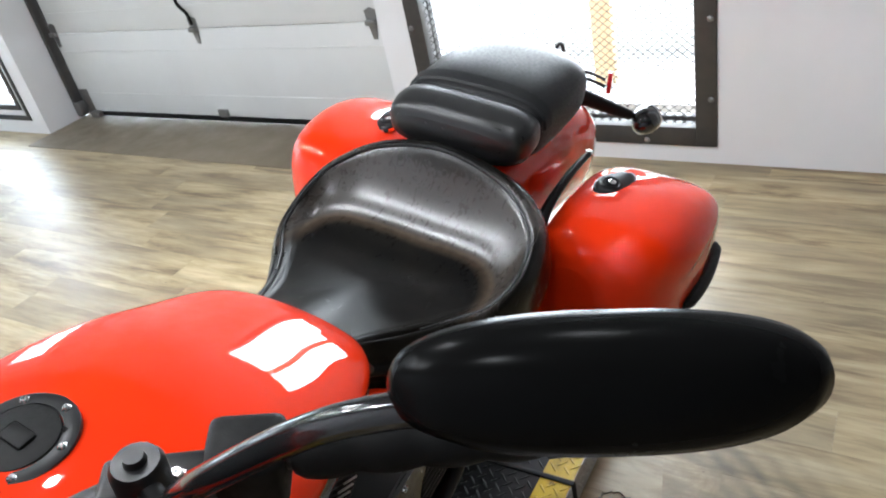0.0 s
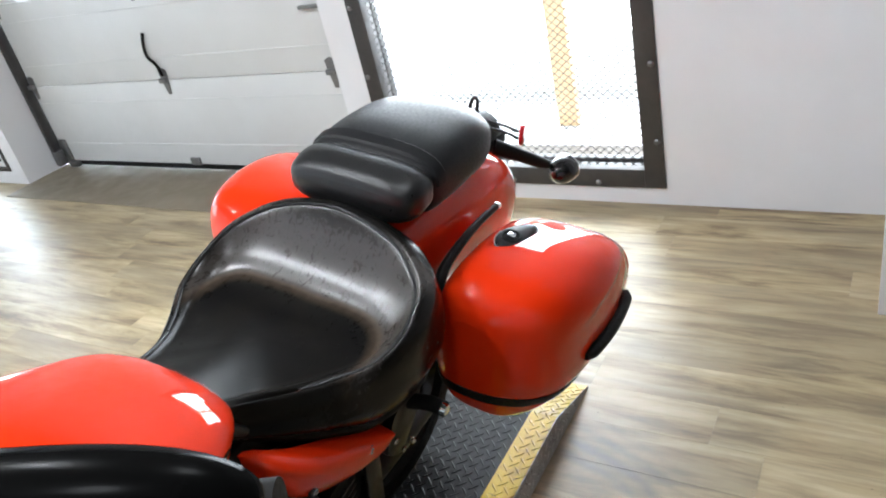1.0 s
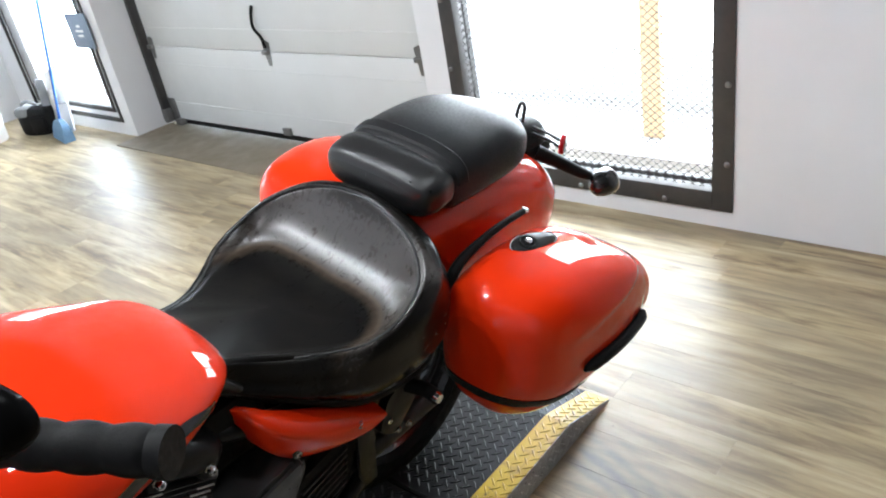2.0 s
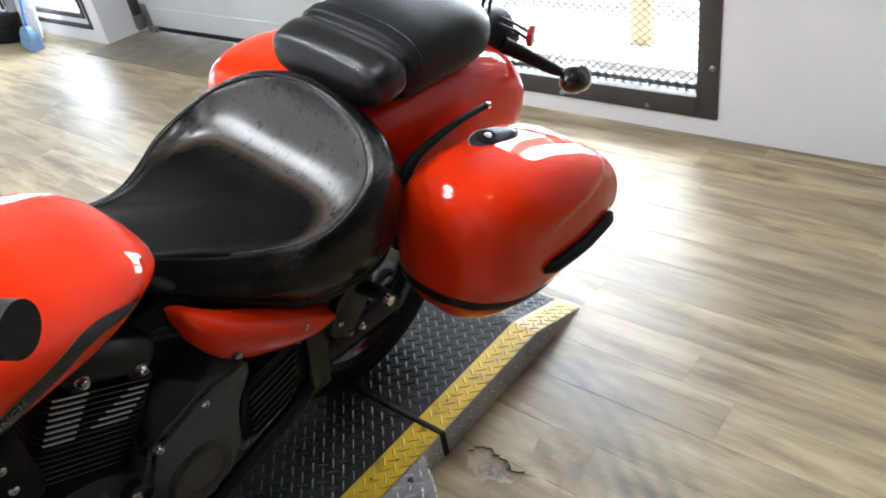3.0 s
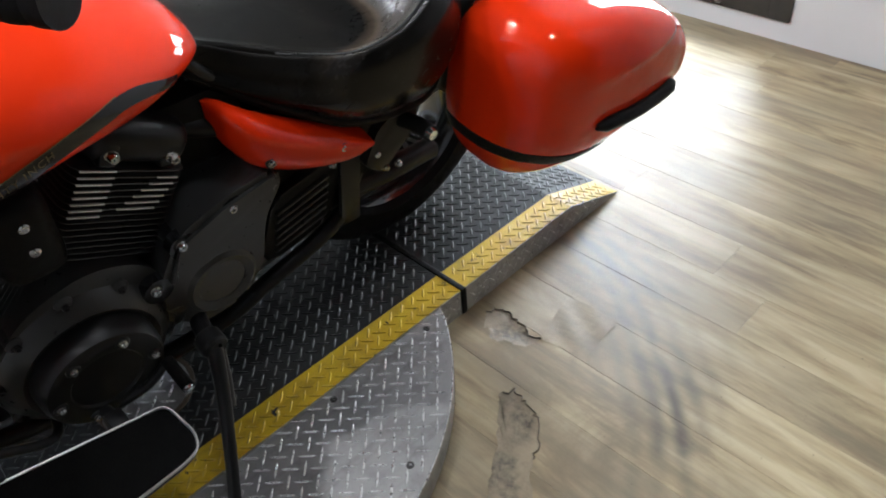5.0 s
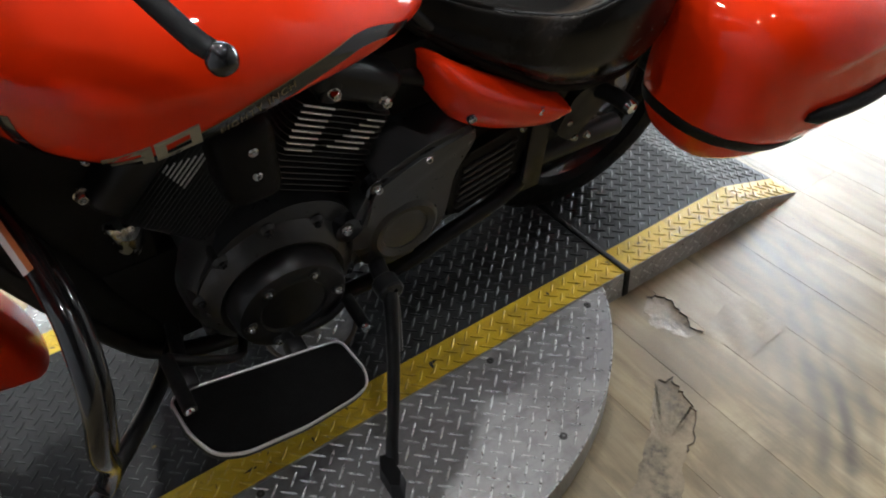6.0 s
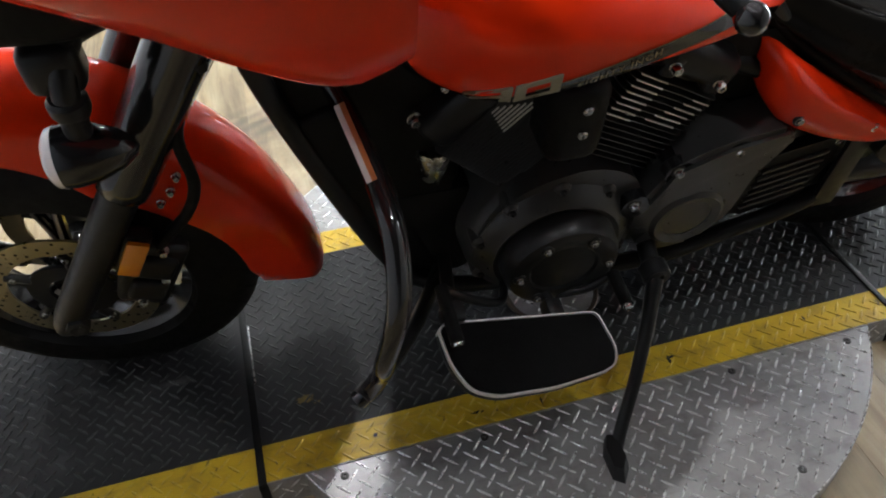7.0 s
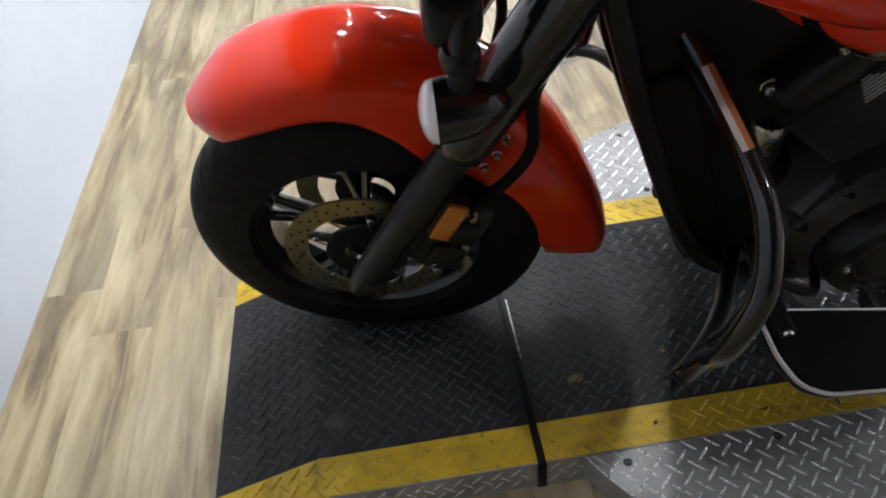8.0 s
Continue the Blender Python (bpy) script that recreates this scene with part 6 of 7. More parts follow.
reflective_strip()


RIM_ALLOY = m_dull("polished_rim_alloy", (0.80, 0.79, 0.77), (0.70, 0.69, 0.68), 0.4, 0.7, 40, 0.03)


def footboard(sd):
    """Tilted board: rubber pad inside a bright rim, on a hinged bracket."""
    fb = empty("footboard")
    fb.parent = bike
    fb.matrix_local = pose(0.369 * sd, -0.362, 0.310, -17.0, 6 * sd, 0)
    pts = [(-0.058, 0.160), (-0.058, -0.155), (-0.044, -0.172), (0.022, -0.166), (0.072, -0.142), (0.088, -0.095), (0.084, 0.02), (0.066, 0.128), (0.052, 0.162), (0.020, 0.174)]
    pts = [(sd * x, y) for x, y in pts]
    rp = round_poly(pts, 0.02, 5)

    def slab(scale, z0, z1, inner=None):
        rg = []
        for z, s in ((z0, scale - 0.02), (z0 + 0.002, scale), (z1 - 0.002, scale), (z1, scale - 0.015)):
            rg.append([(x * s + 0.0002, y * (1 - (1 - s) * 0.45), z) for x, y in rp])
        return skin(rg)
    v, q = slab(1.0, -0.014, 0.0)
    mesh("board_plate", v, q, BLACK_SATIN, fb, "black board plate")
    rim_in = []
    for i, (x, y) in enumerate(rp):
        a, b = Vector(rp[i - 1]), Vector(rp[(i + 1) % len(rp)])
        t = (b - a).normalized()
        n = Vector((-t.y, t.x))
        if n.dot(Vector((0.012 * sd - x, -y))) < 0:
            n = -n
        rim_in.append((x + n.x * 0.0036, y + n.y * 0.0036))
    rings = [[(x, y, -0.012) for x, y in rp], [(x, y, 0.004) for x, y in rp], [(x, y, 0.0055) for x, y in [((p[0] * 3 + c[0]) / 4, (p[1] * 3 + c[1]) / 4) for p, c in zip(rp, rim_in)]], [(x, y, 0.005) for x, y in rim_in], [(x, y, -0.004) for x, y in rim_in]]
    v, q = skin(rings, True, False)
    mesh("polished_rim", v, q, RIM_ALLOY, fb, "polished metal rim", 30)
    v, q = slab(0.93, -0.001, 0.004)
    mesh("board_pad", v, q, MATT, fb, "matt black rubber pad")
    bm = box_bm(bmesh.new(), -0.075 * sd - 0.02, -0.075 * sd + 0.02, -0.150, -0.115, -0.03, 0.016, 0.006)
    part("hinge_bracket", bm, BLACK_SATIN, fb)
    bm = box_bm(bmesh.new(), -0.075 * sd - 0.02, -0.075 * sd + 0.02, 0.06, 0.095, -0.03, 0.0, 0.006)
    part("hinge_bracket", bm, BLACK_SATIN, fb)
    for y in (-0.13, 0.078):
        tube("board_arm", [(-0.08 * sd, y, -0.012), (-0.14 * sd, y * 0.9, -0.025), (-0.21 * sd, y * 0.8, -0.03)], 0.013, BLACK_SATIN, fb, "", 10)
    return fb


for _s in (1, -1):
    footboard(_s)
lever = tube("gear_lever", [(0.20, -0.36, 0.285), (0.255, -0.385, 0.29), (0.262, -0.45, 0.335), (0.262, -0.50, 0.385)], 0.009, BLACK_SATIN, bike, "black gear lever with a rubber toe peg", 10)
tube("toe_peg", [(0.262, -0.502, 0.388), (0.375, -0.502, 0.388)], 0.0125, RUBBER, lever, "", 14, False)
lathe("peg_end", [(0.374, 0.0), (0.374, 0.009), (0.380, 0.008), (0.381, 0.0)], STEEL, lever, "", 14, "x", (0, -0.502, 0.388))
hl = tube("heel_lever", [(0.20, -0.36, 0.285), (0.24, -0.30, 0.262), (0.262, -0.22, 0.285), (0.262, -0.17, 0.318)], 0.009, BLACK_SATIN, bike, "black heel lever", 10)
tube("heel_peg", [(0.262, -0.168, 0.321), (0.335, -0.168, 0.321)], 0.0125, RUBBER, hl, "", 14, False)
lathe("peg_end", [(0.334, 0.0), (0.334, 0.010), (0.342, 0.009), (0.343, 0.0)], STEEL, hl, "", 14, "x", (0, -0.168, 0.321))

stand = empty("side_stand")
stand.parent = bike
tagged(stand, "black steel side stand folded out on the turntable")
tube("stand_leg", [(0.280, -0.084, 0.300), (0.345, -0.115, 0.252), (0.425, -0.160, 0.195), (0.482, -0.196, 0.140), (0.512, -0.214, 0.108)], 0.0125, BLACK_SATIN, stand, "", 14, True, 6, [0.016, 0.014, 0.0125, 0.0125, 0.014])
tube("pivot_arm", [(0.17, -0.06, 0.305), (0.215, -0.075, 0.306), (0.262, -0.084, 0.308)], 0.018, BLACK_SATIN, stand, "black forged pivot arm", 12)
lathe("pivot_eye", [(0.252, 0.013), (0.252, 0.024), (0.256, 0.027), (0.284, 0.027), (0.288, 0.024), (0.288, 0.013), (0.252, 0.013)], BLACK_SATIN, stand, "black forged pivot eye", 28, "x", (0, -0.084, 0.310))
lathe("pivot_bolt", [(0.248, 0.0), (0.248, 0.012), (0.282, 0.012), (0.284, 0.009), (0.284, 0.0)], FRAME, stand, "", 6, "x", (0, -0.084, 0.310))
ft = [(-0.014, -0.03), (0.012, -0.034), (0.024, 0.0), (0.02, 0.05), (0.0, 0.062), (-0.018, 0.03)]
bm = bmesh.new()
_lo = [bm.verts.new((x, y, 0.0)) for x, y in ft]
_hi = [bm.verts.new((x * 0.75, y * 0.8 - 0.006, 0.020)) for x, y in ft]
bm.faces.new(list(reversed(_lo)))
bm.faces.new(_hi)
for _i in range(len(ft)):
    bm.faces.new((_lo[_i], _lo[(_i + 1) % 6], _hi[(_i + 1) % 6], _hi[_i]))
bmesh.ops.transform(bm, matrix=BIKE.inverted() @ pose(0.487, -0.243, DECK - 0.0008, 0, 0, 262), verts=bm.verts)
part("stand_foot", bm, BLACK_SATIN, stand, "black steel stand foot")
tube("stand_spring", [(0.25, -0.06, 0.285), (0.31, -0.085, 0.245), (0.36, -0.11, 0.22)], 0.008, FRAME, stand, "", 8)

# ---- passenger foot peg and brackets behind the engine
pk = outline("peg_bracket", round_poly([(0.33, 0.48), (0.36, 0.56), (0.43, 0.60), (0.47, 0.57), (0.44, 0.50), (0.38, 0.44)], 0.015), 0.022, BLACK_SATIN, bike, "black passenger peg bracket", 0.006, pose(0.20, 0, 0))
tube("passenger_peg", [(0.215, 0.425, 0.555), (0.26, 0.435, 0.562), (0.30, 0.43, 0.570)], 0.017, RUBBER, bike, "folded black passenger foot peg", 14)
lathe("peg_cap", [(0.298, 0.0), (0.298, 0.013), (0.309, 0.011), (0.311, 0.0)], CHROME, bike, "bright peg end cap", 16, "x", (0, 0.428, 0.572))
for _y, _z in ((0.36, 0.50), (0.385, 0.45), (0.42, 0.44), (0.335, 0.545)):
    bolt(pk, (0.221, _y, _z), 0.007, 0.007)

# ---- tail: bracket, reflector, indicators
tail = empty("tail_assembly")
tail.parent = bike
tagged(tail, "black plate bracket with red side reflectors and indicators")
box("plate_arm", -0.055, 0.055, 1.08, 1.20, 0.755, 0.795, PLASTIC, tail, 0.012)
lathe("tail_light", [(1.08, 0.0), (1.08, 0.045), (1.13, 0.052), (1.17, 0.050), (1.185, 0.04), (1.19, 0.0)], PLASTIC, tail, "black tail light housing", 32, "y", (0.0, 0, 0.80))
tube("plate_loop", [(0.002, 1.12, 0.80), (0.002, 1.13, 0.87), (0.000, 1.135, 0.893), (-0.012, 1.138, 0.897), (-0.022, 1.135, 0.87), (-0.022, 1.125, 0.80)], 0.005, BLACK_SATIN, tail, "black looped bracket", 8)
for _s in (1, -1):
    for _z in (0.832, 0.850):
        tube("reflector_arm", [(0.04 * _s, 1.12, _z), (0.09 * _s, 1.125, _z - 0.006), (0.125 * _s, 1.125, _z - 0.014)], 0.004, BLACK_SATIN, tail, "", 8)
    _m = pose(0.137 * _s, 1.122, 0.832, 0, 0, 18 * _s)
    lathe("side_reflector", [(-0.006, 0.0), (-0.006, 0.027), (0.002, 0.028), (0.006, 0.025), (0.007, 0.0)], RED_LENS, tail, "round red reflector", 28, "x", (0, 0, 0), m=_m)
    st = tube("signal_stalk", [(0.05 * _s, 1.13, 0.775), (0.10 * _s, 1.165, 0.748), (0.155 * _s, 1.195, 0.722), (0.18 * _s, 1.21, 0.712)], 0.015, PLASTIC, tail, "black indicator stalk", 12, True, 6, [0.022, 0.019, 0.016, 0.012])
    c = (0.218 * _s, 1.212, 0.704)
    lathe("rear_signal", [(-0.048, 0.0), (-0.044, 0.012), (-0.03, 0.026), (-0.005, 0.036), (0.016, 0.038), (0.020, 0.036)], BLACK_GLOSS, tail, "gloss black bullet indicator", 28, "y", c)
    lathe("signal_rim", [(0.014, 0.0375), (0.018, 0.0395), (0.023, 0.0385), (0.024, 0.033), (0.018, 0.032), (0.014, 0.0375)], CHROME, tail, "bright rim", 28, "y", c)
    lathe("signal_lens", [(0.018, 0.033), (0.026, 0.026), (0.030, 0.0), (0.016, 0.0)], LENS, tail, "", 24, "y", c)

# ---- handlebar and controls
MIRROR_SHELL = m_dull("polished_black_plastic", (0.004, 0.004, 0.004), (0.006, 0.006, 0.006), 0.22, 0, 30, 0.02, spec=0.03)
bar = empty("handlebar")
bar.parent = bike
tagged(bar, "black handlebar with grips levers and mirrors")
for _s in (1, -1):
    tube("bar_tube", [(0.0, -0.655, 1.045), (0.10 * _s, -0.645, 1.06), (0.20 * _s, -0.55, 1.135), (0.29 * _s, -0.435, 1.190), (0.40 * _s, -0.338, 1.214), (0.47 * _s, -0.293, 1.221)], 0.0145, BLACK_SATIN, bar, "satin black handlebar tube", 14, True, 8)
    pts, rad = [], []
    for i in range(29):
        f = i / 28
        pts.append(((0.395 + 0.160 * f) * _s, -0.342 + 0.104 * f, 1.214 + 0.015 * f))
        rad.append(0.0215 + 0.0032 * abs(math.sin(f * math.pi * 4)) if 0 < i < 28 else 0.019)
    mesh("grip", *skin(tube_rings(pts, 0.02, 20, rad)), RUBBER, bar, "ribbed black rubber grip", 50)
    tube("bar_end", [(0.553 * _s, -0.2395, 1.2288), (0.566 * _s, -0.231, 1.2302)], 0.0245, PLASTIC, bar, "", 20, False)
    bm = box_bm(bmesh.new(), -0.030, 0.030, -0.028, 0.028, -0.030, 0.026, 0.010, pose(0.368 * _s, -0.365, 1.208, 0, 0, 35 * _s), 3)
    sw = part("switch_pod", bm, PLASTIC, bar, "black switch pod")
    bm = box_bm(bmesh.new(), -0.045, 0.035, -0.020, 0.020, -0.014, 0.020, 0.007, pose(0.335 * _s, -0.415, 1.210, 0, 0, 38 * _s), 3)
    pc = part("lever_perch", bm, BLACK_SATIN, bar, "black lever perch")
    for _u in (-0.02, 0.012):
        bolt(pc, tuple(pose(0.335 * _s, -0.415, 1.210, 0, 0, 38 * _s) @ Vector((_u, -0.004, 0.020))), 0.005, 0.005, "z")
    lv = tube("lever", [(0.345 * _s, -0.435, 1.258), (0.40 * _s, -0.445, 1.240), (0.49 * _s, -0.428, 1.215), (0.57 * _s, -0.402, 1.190), (0.592 * _s, -0.392, 1.184)], 0.0085, PLASTIC, bar, "black lever with a ball end", 10)
    lathe("ball_end", [(-0.012, 0.0), (-0.0105, 0.006), (-0.006, 0.0105), (0, 0.012), (0.006, 0.0105), (0.0105, 0.006), (0.012, 0.0)], BLACK_GLOSS, lv, "", 20, "x", (0.600 * _s, -0.389, 1.182))
    lathe("lever_pivot", [(1.185, 0.0), (1.185, 0.019), (1.262, 0.019), (1.268, 0.016), (1.268, 0.008), (1.274, 0.007), (1.274, 0.0)], BLACK_SATIN, bar, "black lever pivot", 20, "z", (0.342 * _s, -0.432, 0))
    for _y, _z in ((-0.405, 1.238), (-0.385, 1.236)):
        bolt(pc, (0.372 * _s, _y, _z - 0.002), 0.0055, 0.006, "z")
    # mirror: a flat oval shell on a curved stem
    tube("mirror_stem", [(0.365 * _s, -0.425, 1.215), (0.395 * _s, -0.445, 1.28), (0.45 * _s, -0.450, 1.35), (0.52 * _s, -0.430, 1.415), (0.585 * _s, -0.405, 1.445)], 0.0085, BLACK_GLOSS, bar, "gloss black mirror stem", 12)
    mm = pose(0.633 * _s, -0.394, 1.469, -16, 0, 32 * _s)
    rg = []
    for f, sc in ((-0.026, 0.05), (-0.025, 0.35), (-0.021, 0.62), (-0.014, 0.85), (-0.004, 0.97), (0.006, 1.0), (0.012, 0.99), (0.014, 0.95), (0.010, 0.93)):
        rg.append([(0.085 * sc * math.copysign(abs(math.cos(2 * math.pi * j / 56)) ** 0.8, math.cos(2 * math.pi * j / 56)), f * 0.8, 0.028 * sc * math.copysign(abs(math.sin(2 * math.pi * j / 56)) ** 0.85, math.sin(2 * math.pi * j / 56))) for j in range(56)])
    v, q = skin(rg)
    mr = mesh("mirror_shell", [tuple(mm @ Vector(p)) for p in v], q, MIRROR_SHELL, bar, "gloss black oval mirror housing", 45)
    v, q = skin([[(x * 0.96, 0.0115, z * 0.96) for x, y, z in rg[5]], [(x * 0.02, 0.0115, z * 0.02) for x, y, z in rg[5]]])
    mesh("mirror_glass", [tuple(mm @ Vector(p)) for p in v], q, CHROME, mr, "mirror glass", 45)
    tube("clutch_cable", [(0.33 * _s, -0.45, 1.205), (0.26 * _s, -0.55, 1.20), (0.16 * _s, -0.64, 1.12), (0.09 * _s, -0.66, 0.95), (0.09 * _s, -0.62, 0.80)], 0.0045, RUBBER, bar, "black control cable", 8)

# small pieces of a part hang from the part above it, so that nothing lies deeper than a sub-part
for _ob in list(bike.children_recursive):
    while _ob.parent.parent and _ob.parent.parent.parent:
        _up = _ob.parent
        _ob.parent, _ob.matrix_basis = _up.parent, _up.matrix_basis @ _ob.matrix_basis

# ---------------------------------------------------------------- loose things by the far window
def bucket(x, y):
    b = empty("bucket", pose(x, y, 0))
    tagged(b, "white plastic bucket with a lid against the wall", "bucket")
    lathe("pail", [(0.0, 0.0), (0.0, 0.125), (0.01, 0.130), (0.34, 0.148), (0.345, 0.158), (0.365, 0.158), (0.37, 0.150), (0.37, 0.0)], WHITE_PLASTIC, b, "white plastic pail", 40, "z")
    lathe("lid", [(0.371, 0.0), (0.371, 0.155), (0.385, 0.157), (0.392, 0.150), (0.388, 0.0)], WHITE_PLASTIC, b, "", 40, "z")
    tube("handle", [(0.155, 0, 0.33), (0.16, -0.09, 0.22), (0.10, -0.165, 0.14), (0, -0.185, 0.12), (-0.10, -0.165, 0.14), (-0.16, -0.09, 0.22), (-0.155, 0, 0.33)], 0.004, GALV, b, "wire handle", 8)


bucket(-5.66, 1.65)


def bottle(x, y, z, h, material, cap, label):
    b = empty("bottle", pose(x, y, z))
    tagged(b, label, "bottle", "cleaning bottles on the bucket")
    r = h * 0.24
    lathe("bottle_body", [(0.0, 0.0), (0.0, r * 0.95), (0.01, r), (h * 0.62, r), (h * 0.78, r * 0.55), (h * 0.86, r * 0.36), (h * 0.9, r * 0.36), (h * 0.9, 0.0)], material, b, "", 24, "z")
    lathe("cap", [(h * 0.88, 0.0), (h * 0.88, r * 0.45), (h, r * 0.42), (h, 0.0)], cap, b, "", 20, "z")


bottle(-5.68, 1.67, 0.392, 0.20, WHITE_PLASTIC, WHITE_PLASTIC, "white cleaning bottle standing on a bucket lid")
bottle(-5.57, 1.66, 0.392, 0.10, BLUE, WHITE_PLASTIC, "small blue bottle standing on a bucket lid")

tool_bag = empty("tool_bag", pose(-5.36, 1.98, 0, 0, 0, 24))
tagged(tool_bag, "black soft tool bag with a grey flap beside the window", "bag")
loft("bag_body", [(-0.09, 0, 0.10, 0.10, 0.08, 0.10, 4, 5), (-0.08, 0, 0.10, 0.15, 0.115, 0.10, 4, 6), (0.0, 0, 0.10, 0.155, 0.13, 0.10, 3.5, 6), (0.08, 0, 0.10, 0.15, 0.115, 0.10, 4, 6), (0.09, 0, 0.10, 0.10, 0.08, 0.10, 4, 5)], PLASTIC, tool_bag, "black fabric body", 20, 36)
tube("bag_handle", [(-0.13, 0, 0.20), (-0.11, -0.02, 0.255), (-0.04, -0.03, 0.275), (0.02, -0.02, 0.25), (0.04, 0, 0.222)], 0.014, GREY_CLOTH, tool_bag, "grey webbing handle", 8)
box("bag_pocket", -0.02, 0.13, -0.112, -0.080, 0.02, 0.16, PLASTIC, tool_bag, 0.015)
box("bag_flap", -0.165, -0.02, -0.098, 0.085, 0.150, 0.236, GREY_CLOTH, tool_bag, 0.03, "grey cloth flap")


def dustpan():
    """Upright pan: a tapered back, two side flanges and a lip."""
    d = empty("dustpan", pose(-5.02, 2.01, 0, -13, -17, 0))
    tagged(d, "pale bluish white plastic dustpan leaning on the window", "dustpan")
    bm = bmesh.new()
    for y in (-0.006, 0.006):
        for x, z in ((-0.17, 0.002), (0.17, 0.002), (0.185, 0.34), (0.15, 0.53), (-0.15, 0.53), (-0.185, 0.34)):
            bm.verts.new((x, y, z))
    bm.verts.ensure_lookup_table()
    bm.faces.new(bm.verts[0:6])
    bm.faces.new(list(reversed(bm.verts[6:12])))
    for i in range(6):
        bm.faces.new([bm.verts[k] for k in ((i + 1) % 6, i, 6 + i, 6 + (i + 1) % 6)])
    part("pan_back", bm, WHITE_PLASTIC, d)
    for sd in (-1, 1):
        box("side_flange", sd * 0.178 - 0.012, sd * 0.178 + 0.012, -0.075, -0.007, 0.22, 0.50, GREY_CLOTH, d, 0.008, "grey side flange")


dustpan()

broom = empty("broom")
tagged(broom, "blue broom with a blue handle leaning on the window", "broom")
tube("broom_handle", [(-4.885, 1.94, 0.17), (-4.88, 2.03, 0.60), (-4.87, 2.165, 1.25)], 0.011, BLUE, broom, "blue handle", 10, False)
bm = bmesh.new()
for _z, _w, _d in ((0.0, 0.14, 0.045), (0.09, 0.125, 0.034), (0.135, 0.10, 0.026), (0.165, 0.03, 0.018)):
    for _x, _y in ((-_w, -_d), (_w, -_d), (_w, _d), (-_w, _d)):
        bm.verts.new((_x, _y, _z))
bm.verts.ensure_lookup_table()
for _k in range(3):
    for _i in range(4):
        bm.faces.new([bm.verts[4 * _k + _i], bm.verts[4 * _k + (_i + 1) % 4], bm.verts[4 * _k + 4 + (_i + 1) % 4], bm.verts[4 * _k + 4 + _i]])
bm.faces.new([bm.verts[i] for i in (3, 2, 1, 0)])
bm.faces.new([bm.verts[i] for i in (12, 13, 14, 15)])
bmesh.ops.transform(bm, matrix=pose(-4.90, 1.925, 0.003, -6, 3, -8), verts=bm.verts)
part("broom_head", bm, BLUE_DULL, broom, "blue-grey bristle head")

notice = empty("hanging_notice")
tagged(notice, "slate blue notice hanging inside the window", "sign")
box("notice_board", -4.60, -4.29, WEST_FRONT - 0.030, WEST_FRONT - 0.022, 0.68, 0.935, SIGN, notice, 0.003)
for _k, _w in enumerate((0.05, 0.11, 0.08)):
    box("writing_bar", -4.44 - _w / 2, -4.44 + _w / 2, WEST_FRONT - 0.0325, WEST_FRONT - 0.0300, 0.835 - 0.035 * _k, 0.852 - 0.035 * _k, WHITE_PLASTIC, notice)
tube("notice_cord", [(-4.56, WEST_FRONT - 0.026, 0.93), (-4.445, WEST_FRONT - 0.020, 1.12), (-4.33, WEST_FRONT - 0.026, 0.93)], 0.003, GREY_CLOTH, notice, "thin cord", 6, False)

# lamp fittings on the ceiling
for _x, _y in LAMPS:
    fit = empty("ceiling_lamp", pose(_x, _y, 0))
    tagged(fit, "round black ceiling lamp with a bright bulb", "ceiling lamp", "ceiling lamps")
    lathe("lamp_can", [(CEILING, 0.0), (CEILING, 0.085), (CEILING - 0.12, 0.085), (CEILING - 0.155, 0.078), (CEILING - 0.155, 0.066), (CEILING - 0.10, 0.066), (CEILING - 0.10, 0.0)], PLASTIC, fit, "", 24, "z")

# ---------------------------------------------------------------- damage in the floor
def worn_patch(points, seed, material, label, z=0.0012, jitter=0.010):
    """Torn area with a ragged edge, laid a hair above the boards."""
    rng = random.Random(seed)
    ring = []
    n = len(points)
    for i in range(n):
        a, b = Vector(points[i]), Vector(points[(i + 1) % n])
        for k in range(6):
            p = a.lerp(b, k / 6)
            ring.append((p.x + rng.uniform(-jitter, jitter) * 0.6, p.y + rng.uniform(-jitter, jitter) * 0.6))
    cx, cy = sum(p[0] for p in ring) / len(ring), sum(p[1] for p in ring) / len(ring)
    m = len(ring)
    verts = [(x, y, z) for x, y in ring] + [(cx + (x - cx) * 0.96, cy + (y - cy) * 0.96, z - 0.0004) for x, y in ring] + [(cx, cy, z - 0.0004)]
    faces = [(i, (i + 1) % m, m + (i + 1) % m, m + i) for i in range(m)] + [(m + i, m + (i + 1) % m, 2 * m) for i in range(m)]
    ob = mesh("worn_patch", verts, faces, material, floor, label, 30)
    return ring


def torn_edge(ring, a, b, material):
    """The raised, curled lip along part of a tear."""
    pts = [(x, y, 0.0022) for x, y in ring[a:b]]
    mesh("torn_edge", *skin(tube_rings(pts, 0.0022, 6, squash=(1, 0.6))), material, floor, "dark curled vinyl edge", 60)


def m_scraped(name, c1, c2, scale):
    m = mat(name, c1, 0.45)
    k = Nodes(m)
    v = k.coords()
    a, b = k.noise(v, scale, 6, 0.7), k.noise(v, scale * 0.22, 4, 0.6)
    k.colour(k.mix(k.grey(b, 0, 1, 0.38, 0.62), k.mix(k.grey(a, 0, 1, 0.38, 0.62), c1, c2), (0.27, 0.215, 0.14)))
    k.rough(k.grey(a, 0.28, 0.5))
    k.bump(a, 0.5, 0.002)
    return m


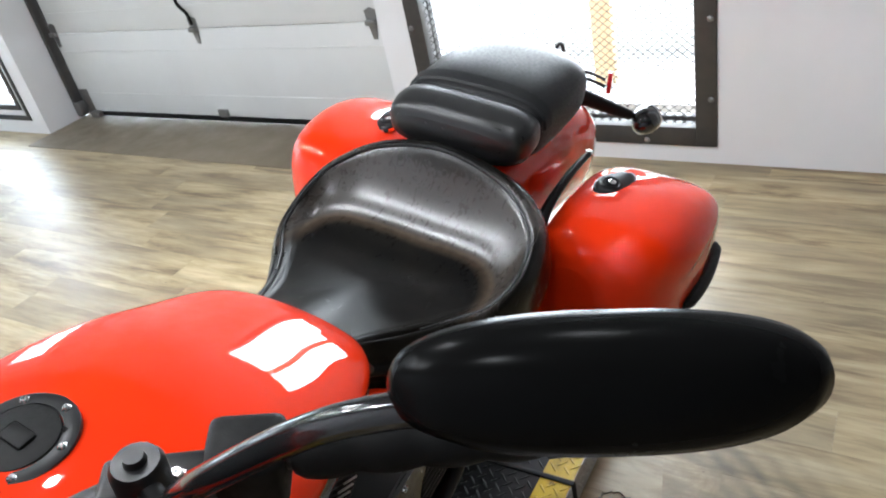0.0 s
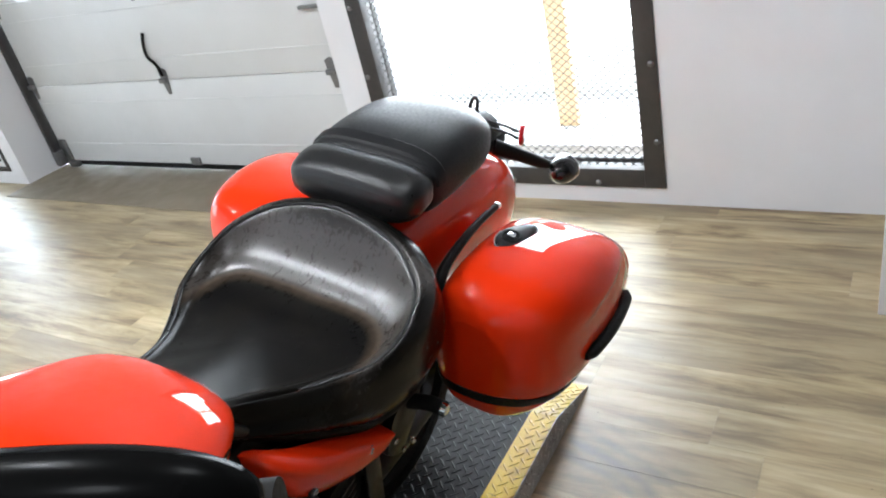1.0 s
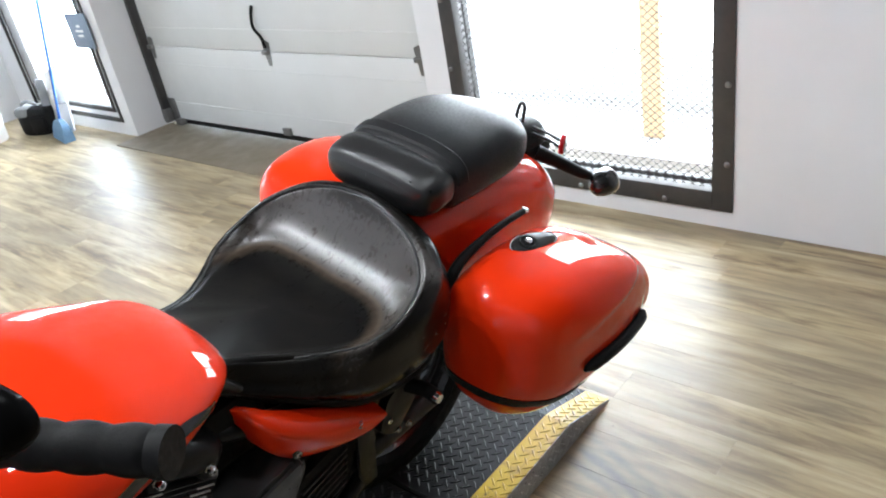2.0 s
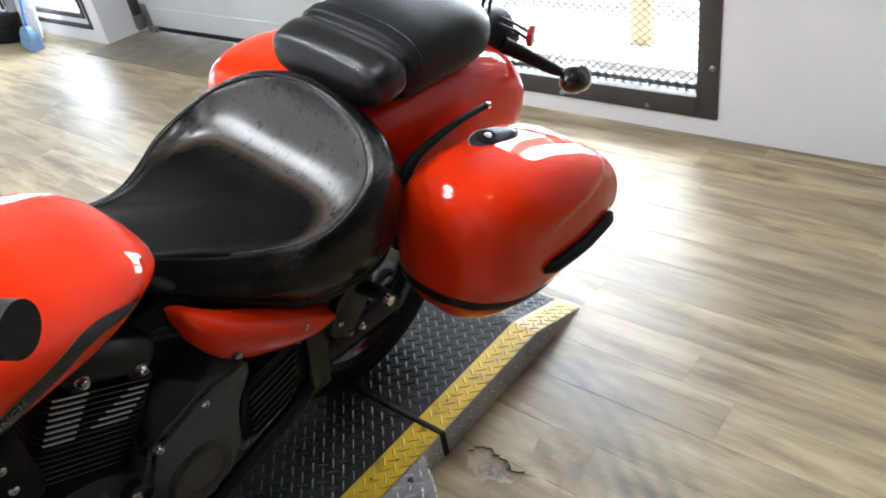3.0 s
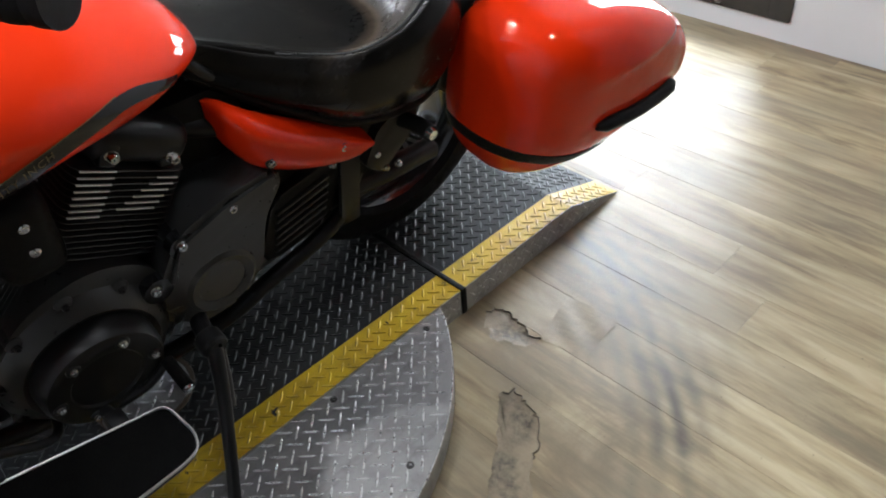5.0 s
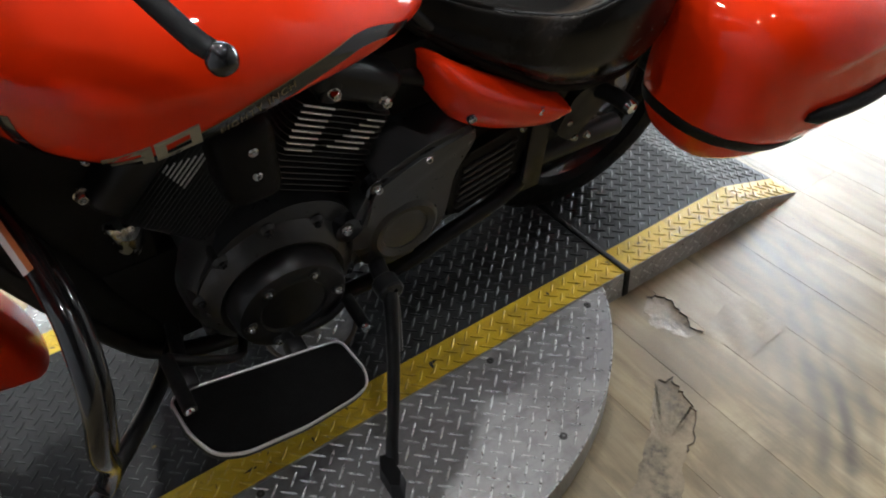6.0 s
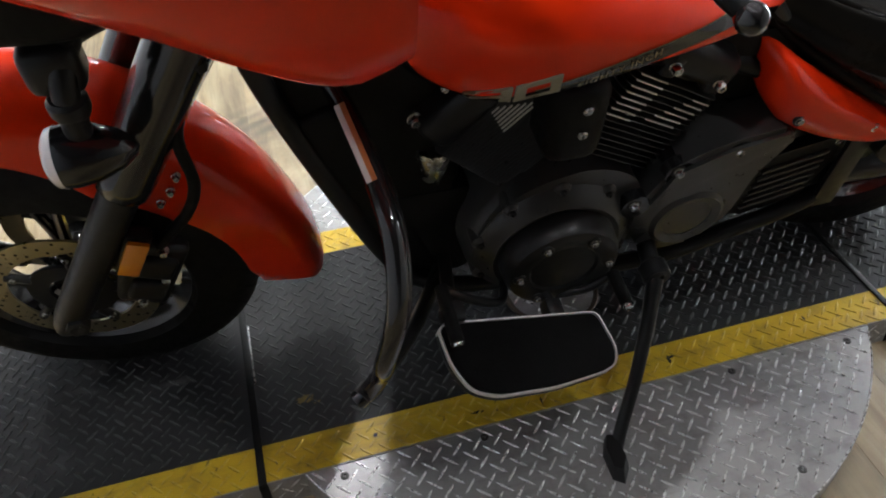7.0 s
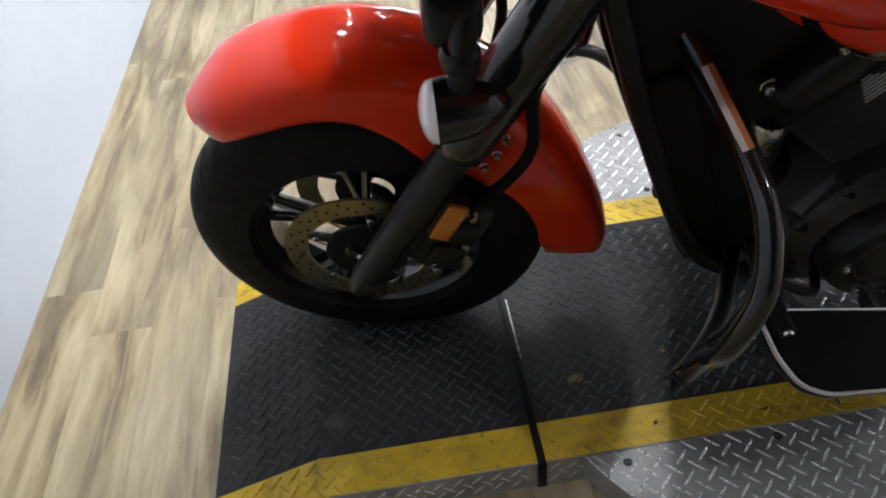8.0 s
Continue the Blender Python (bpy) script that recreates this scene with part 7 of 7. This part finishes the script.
GLUE = m_scraped("old_glue_and_screed", (0.08, 0.062, 0.042), (0.23, 0.185, 0.122), 60.0)
LIP = m_dull("dark_vinyl_edge", (0.075, 0.060, 0.043), (0.13, 0.105, 0.075), 0.5, 0, 60, 0.3)
r1 = worn_patch([(0.396, 0.535), (0.415, 0.571), (0.479, 0.564), (0.522, 0.544), (0.552, 0.551), (0.538, 0.513), (0.471, 0.477), (0.426, 0.496)], 3, GLUE, "bare patch where the vinyl is torn")
torn_edge(r1, 0, 26, LIP)
r2 = worn_patch([(0.590, 0.365), (0.608, 0.397), (0.657, 0.380), (0.692, 0.373), (0.733, 0.326), (0.763, 0.269), (0.815, 0.205), (0.885, 0.10), (0.820, 0.03), (0.753, 0.121), (0.712, 0.202), (0.667, 0.272), (0.618, 0.329)], 8, GLUE, "long bare patch where the vinyl is torn")
torn_edge(r2, 2, 30, LIP)
FLAP_AT = [(0.552, 0.551), (0.510, 0.715), (0.658, 0.719), (0.667, 0.579)]
_fl = [Vector((*p, 0.0014)) for p in FLAP_AT]
_rows = []
for _i in range(9):
    _a, _b = _fl[0].lerp(_fl[1], _i / 8), _fl[3].lerp(_fl[2], _i / 8)
    _rows.append([tuple(_a.lerp(_b, _j / 8) + Vector((0, 0, 0.0045 * (_j / 8) * (_i / 8) ** 2 + 0.0012 * math.sin(_i * 1.3 + _j)))) for _j in range(9)])
_fv, _ff = skin(_rows, False, False)
_n = len(_fv)
_fv += [(x, y, z - 0.0014) for x, y, z in _fv]
_ff += [tuple(reversed([i + _n for i in q])) for q in _ff]
mesh("lifted_flap", _fv, _ff, WOOD, floor, "glossy lifted vinyl flap", 80)

# ---------------------------------------------------------------- floor planks
def planks():
    L, W, gap = 1.22, 0.152, 0.0002
    shared = {}

    def board(length):
        key = round(length, 3)
        if key not in shared:
            g = gap
            x, y, c = length / 2 - g, W / 2 - g, 0.00025
            v = [(-x, -y, -0.0055), (x, -y, -0.0055), (x, y, -0.0055), (-x, y, -0.0055), (-x, -y, -c), (x, -y, -c), (x, y, -c), (-x, y, -c), (-x + c, -y + c, 0), (x - c, -y + c, 0), (x - c, y - c, 0), (-x + c, y - c, 0)]
            f = [(0, 1, 5, 4), (1, 2, 6, 5), (2, 3, 7, 6), (3, 0, 4, 7), (4, 5, 9, 8), (5, 6, 10, 9), (6, 7, 11, 10), (7, 4, 8, 11), (8, 9, 10, 11)]
            me = bpy.data.meshes.new("plank")
            me.from_pydata(v, [], f)
            me.materials.append(WOOD)
            shared[key] = me
        return shared[key]

    rng = random.Random(4)
    y = FRONT_Y + W / 2
    rest_v, rest_f = [], []
    while y - W / 2 < WALL_Y:
        x = ROOM_X0 - rng.uniform(0, L)
        while x < ROOM_X1:
            a, b = max(x, ROOM_X0), min(x + L, ROOM_X1)
            if b - a > 0.08 and a < 3.3:
                ob = new("plank", board(b - a))
                ob.location = ((a + b) / 2, y, 0)
                ob.parent = floor
            elif b - a > 0.08:
                me, n = board(b - a), len(rest_v)
                rest_v += [(p.co.x + (a + b) / 2, p.co.y + y, p.co.z) for p in me.vertices]
                rest_f += [tuple(i + n for i in q.vertices) for q in me.polygons]
            x += L
        y += W
    tagged(mesh("far_planks", rest_v, rest_f, WOOD, floor, smooth=False), kind="stuff")


planks()
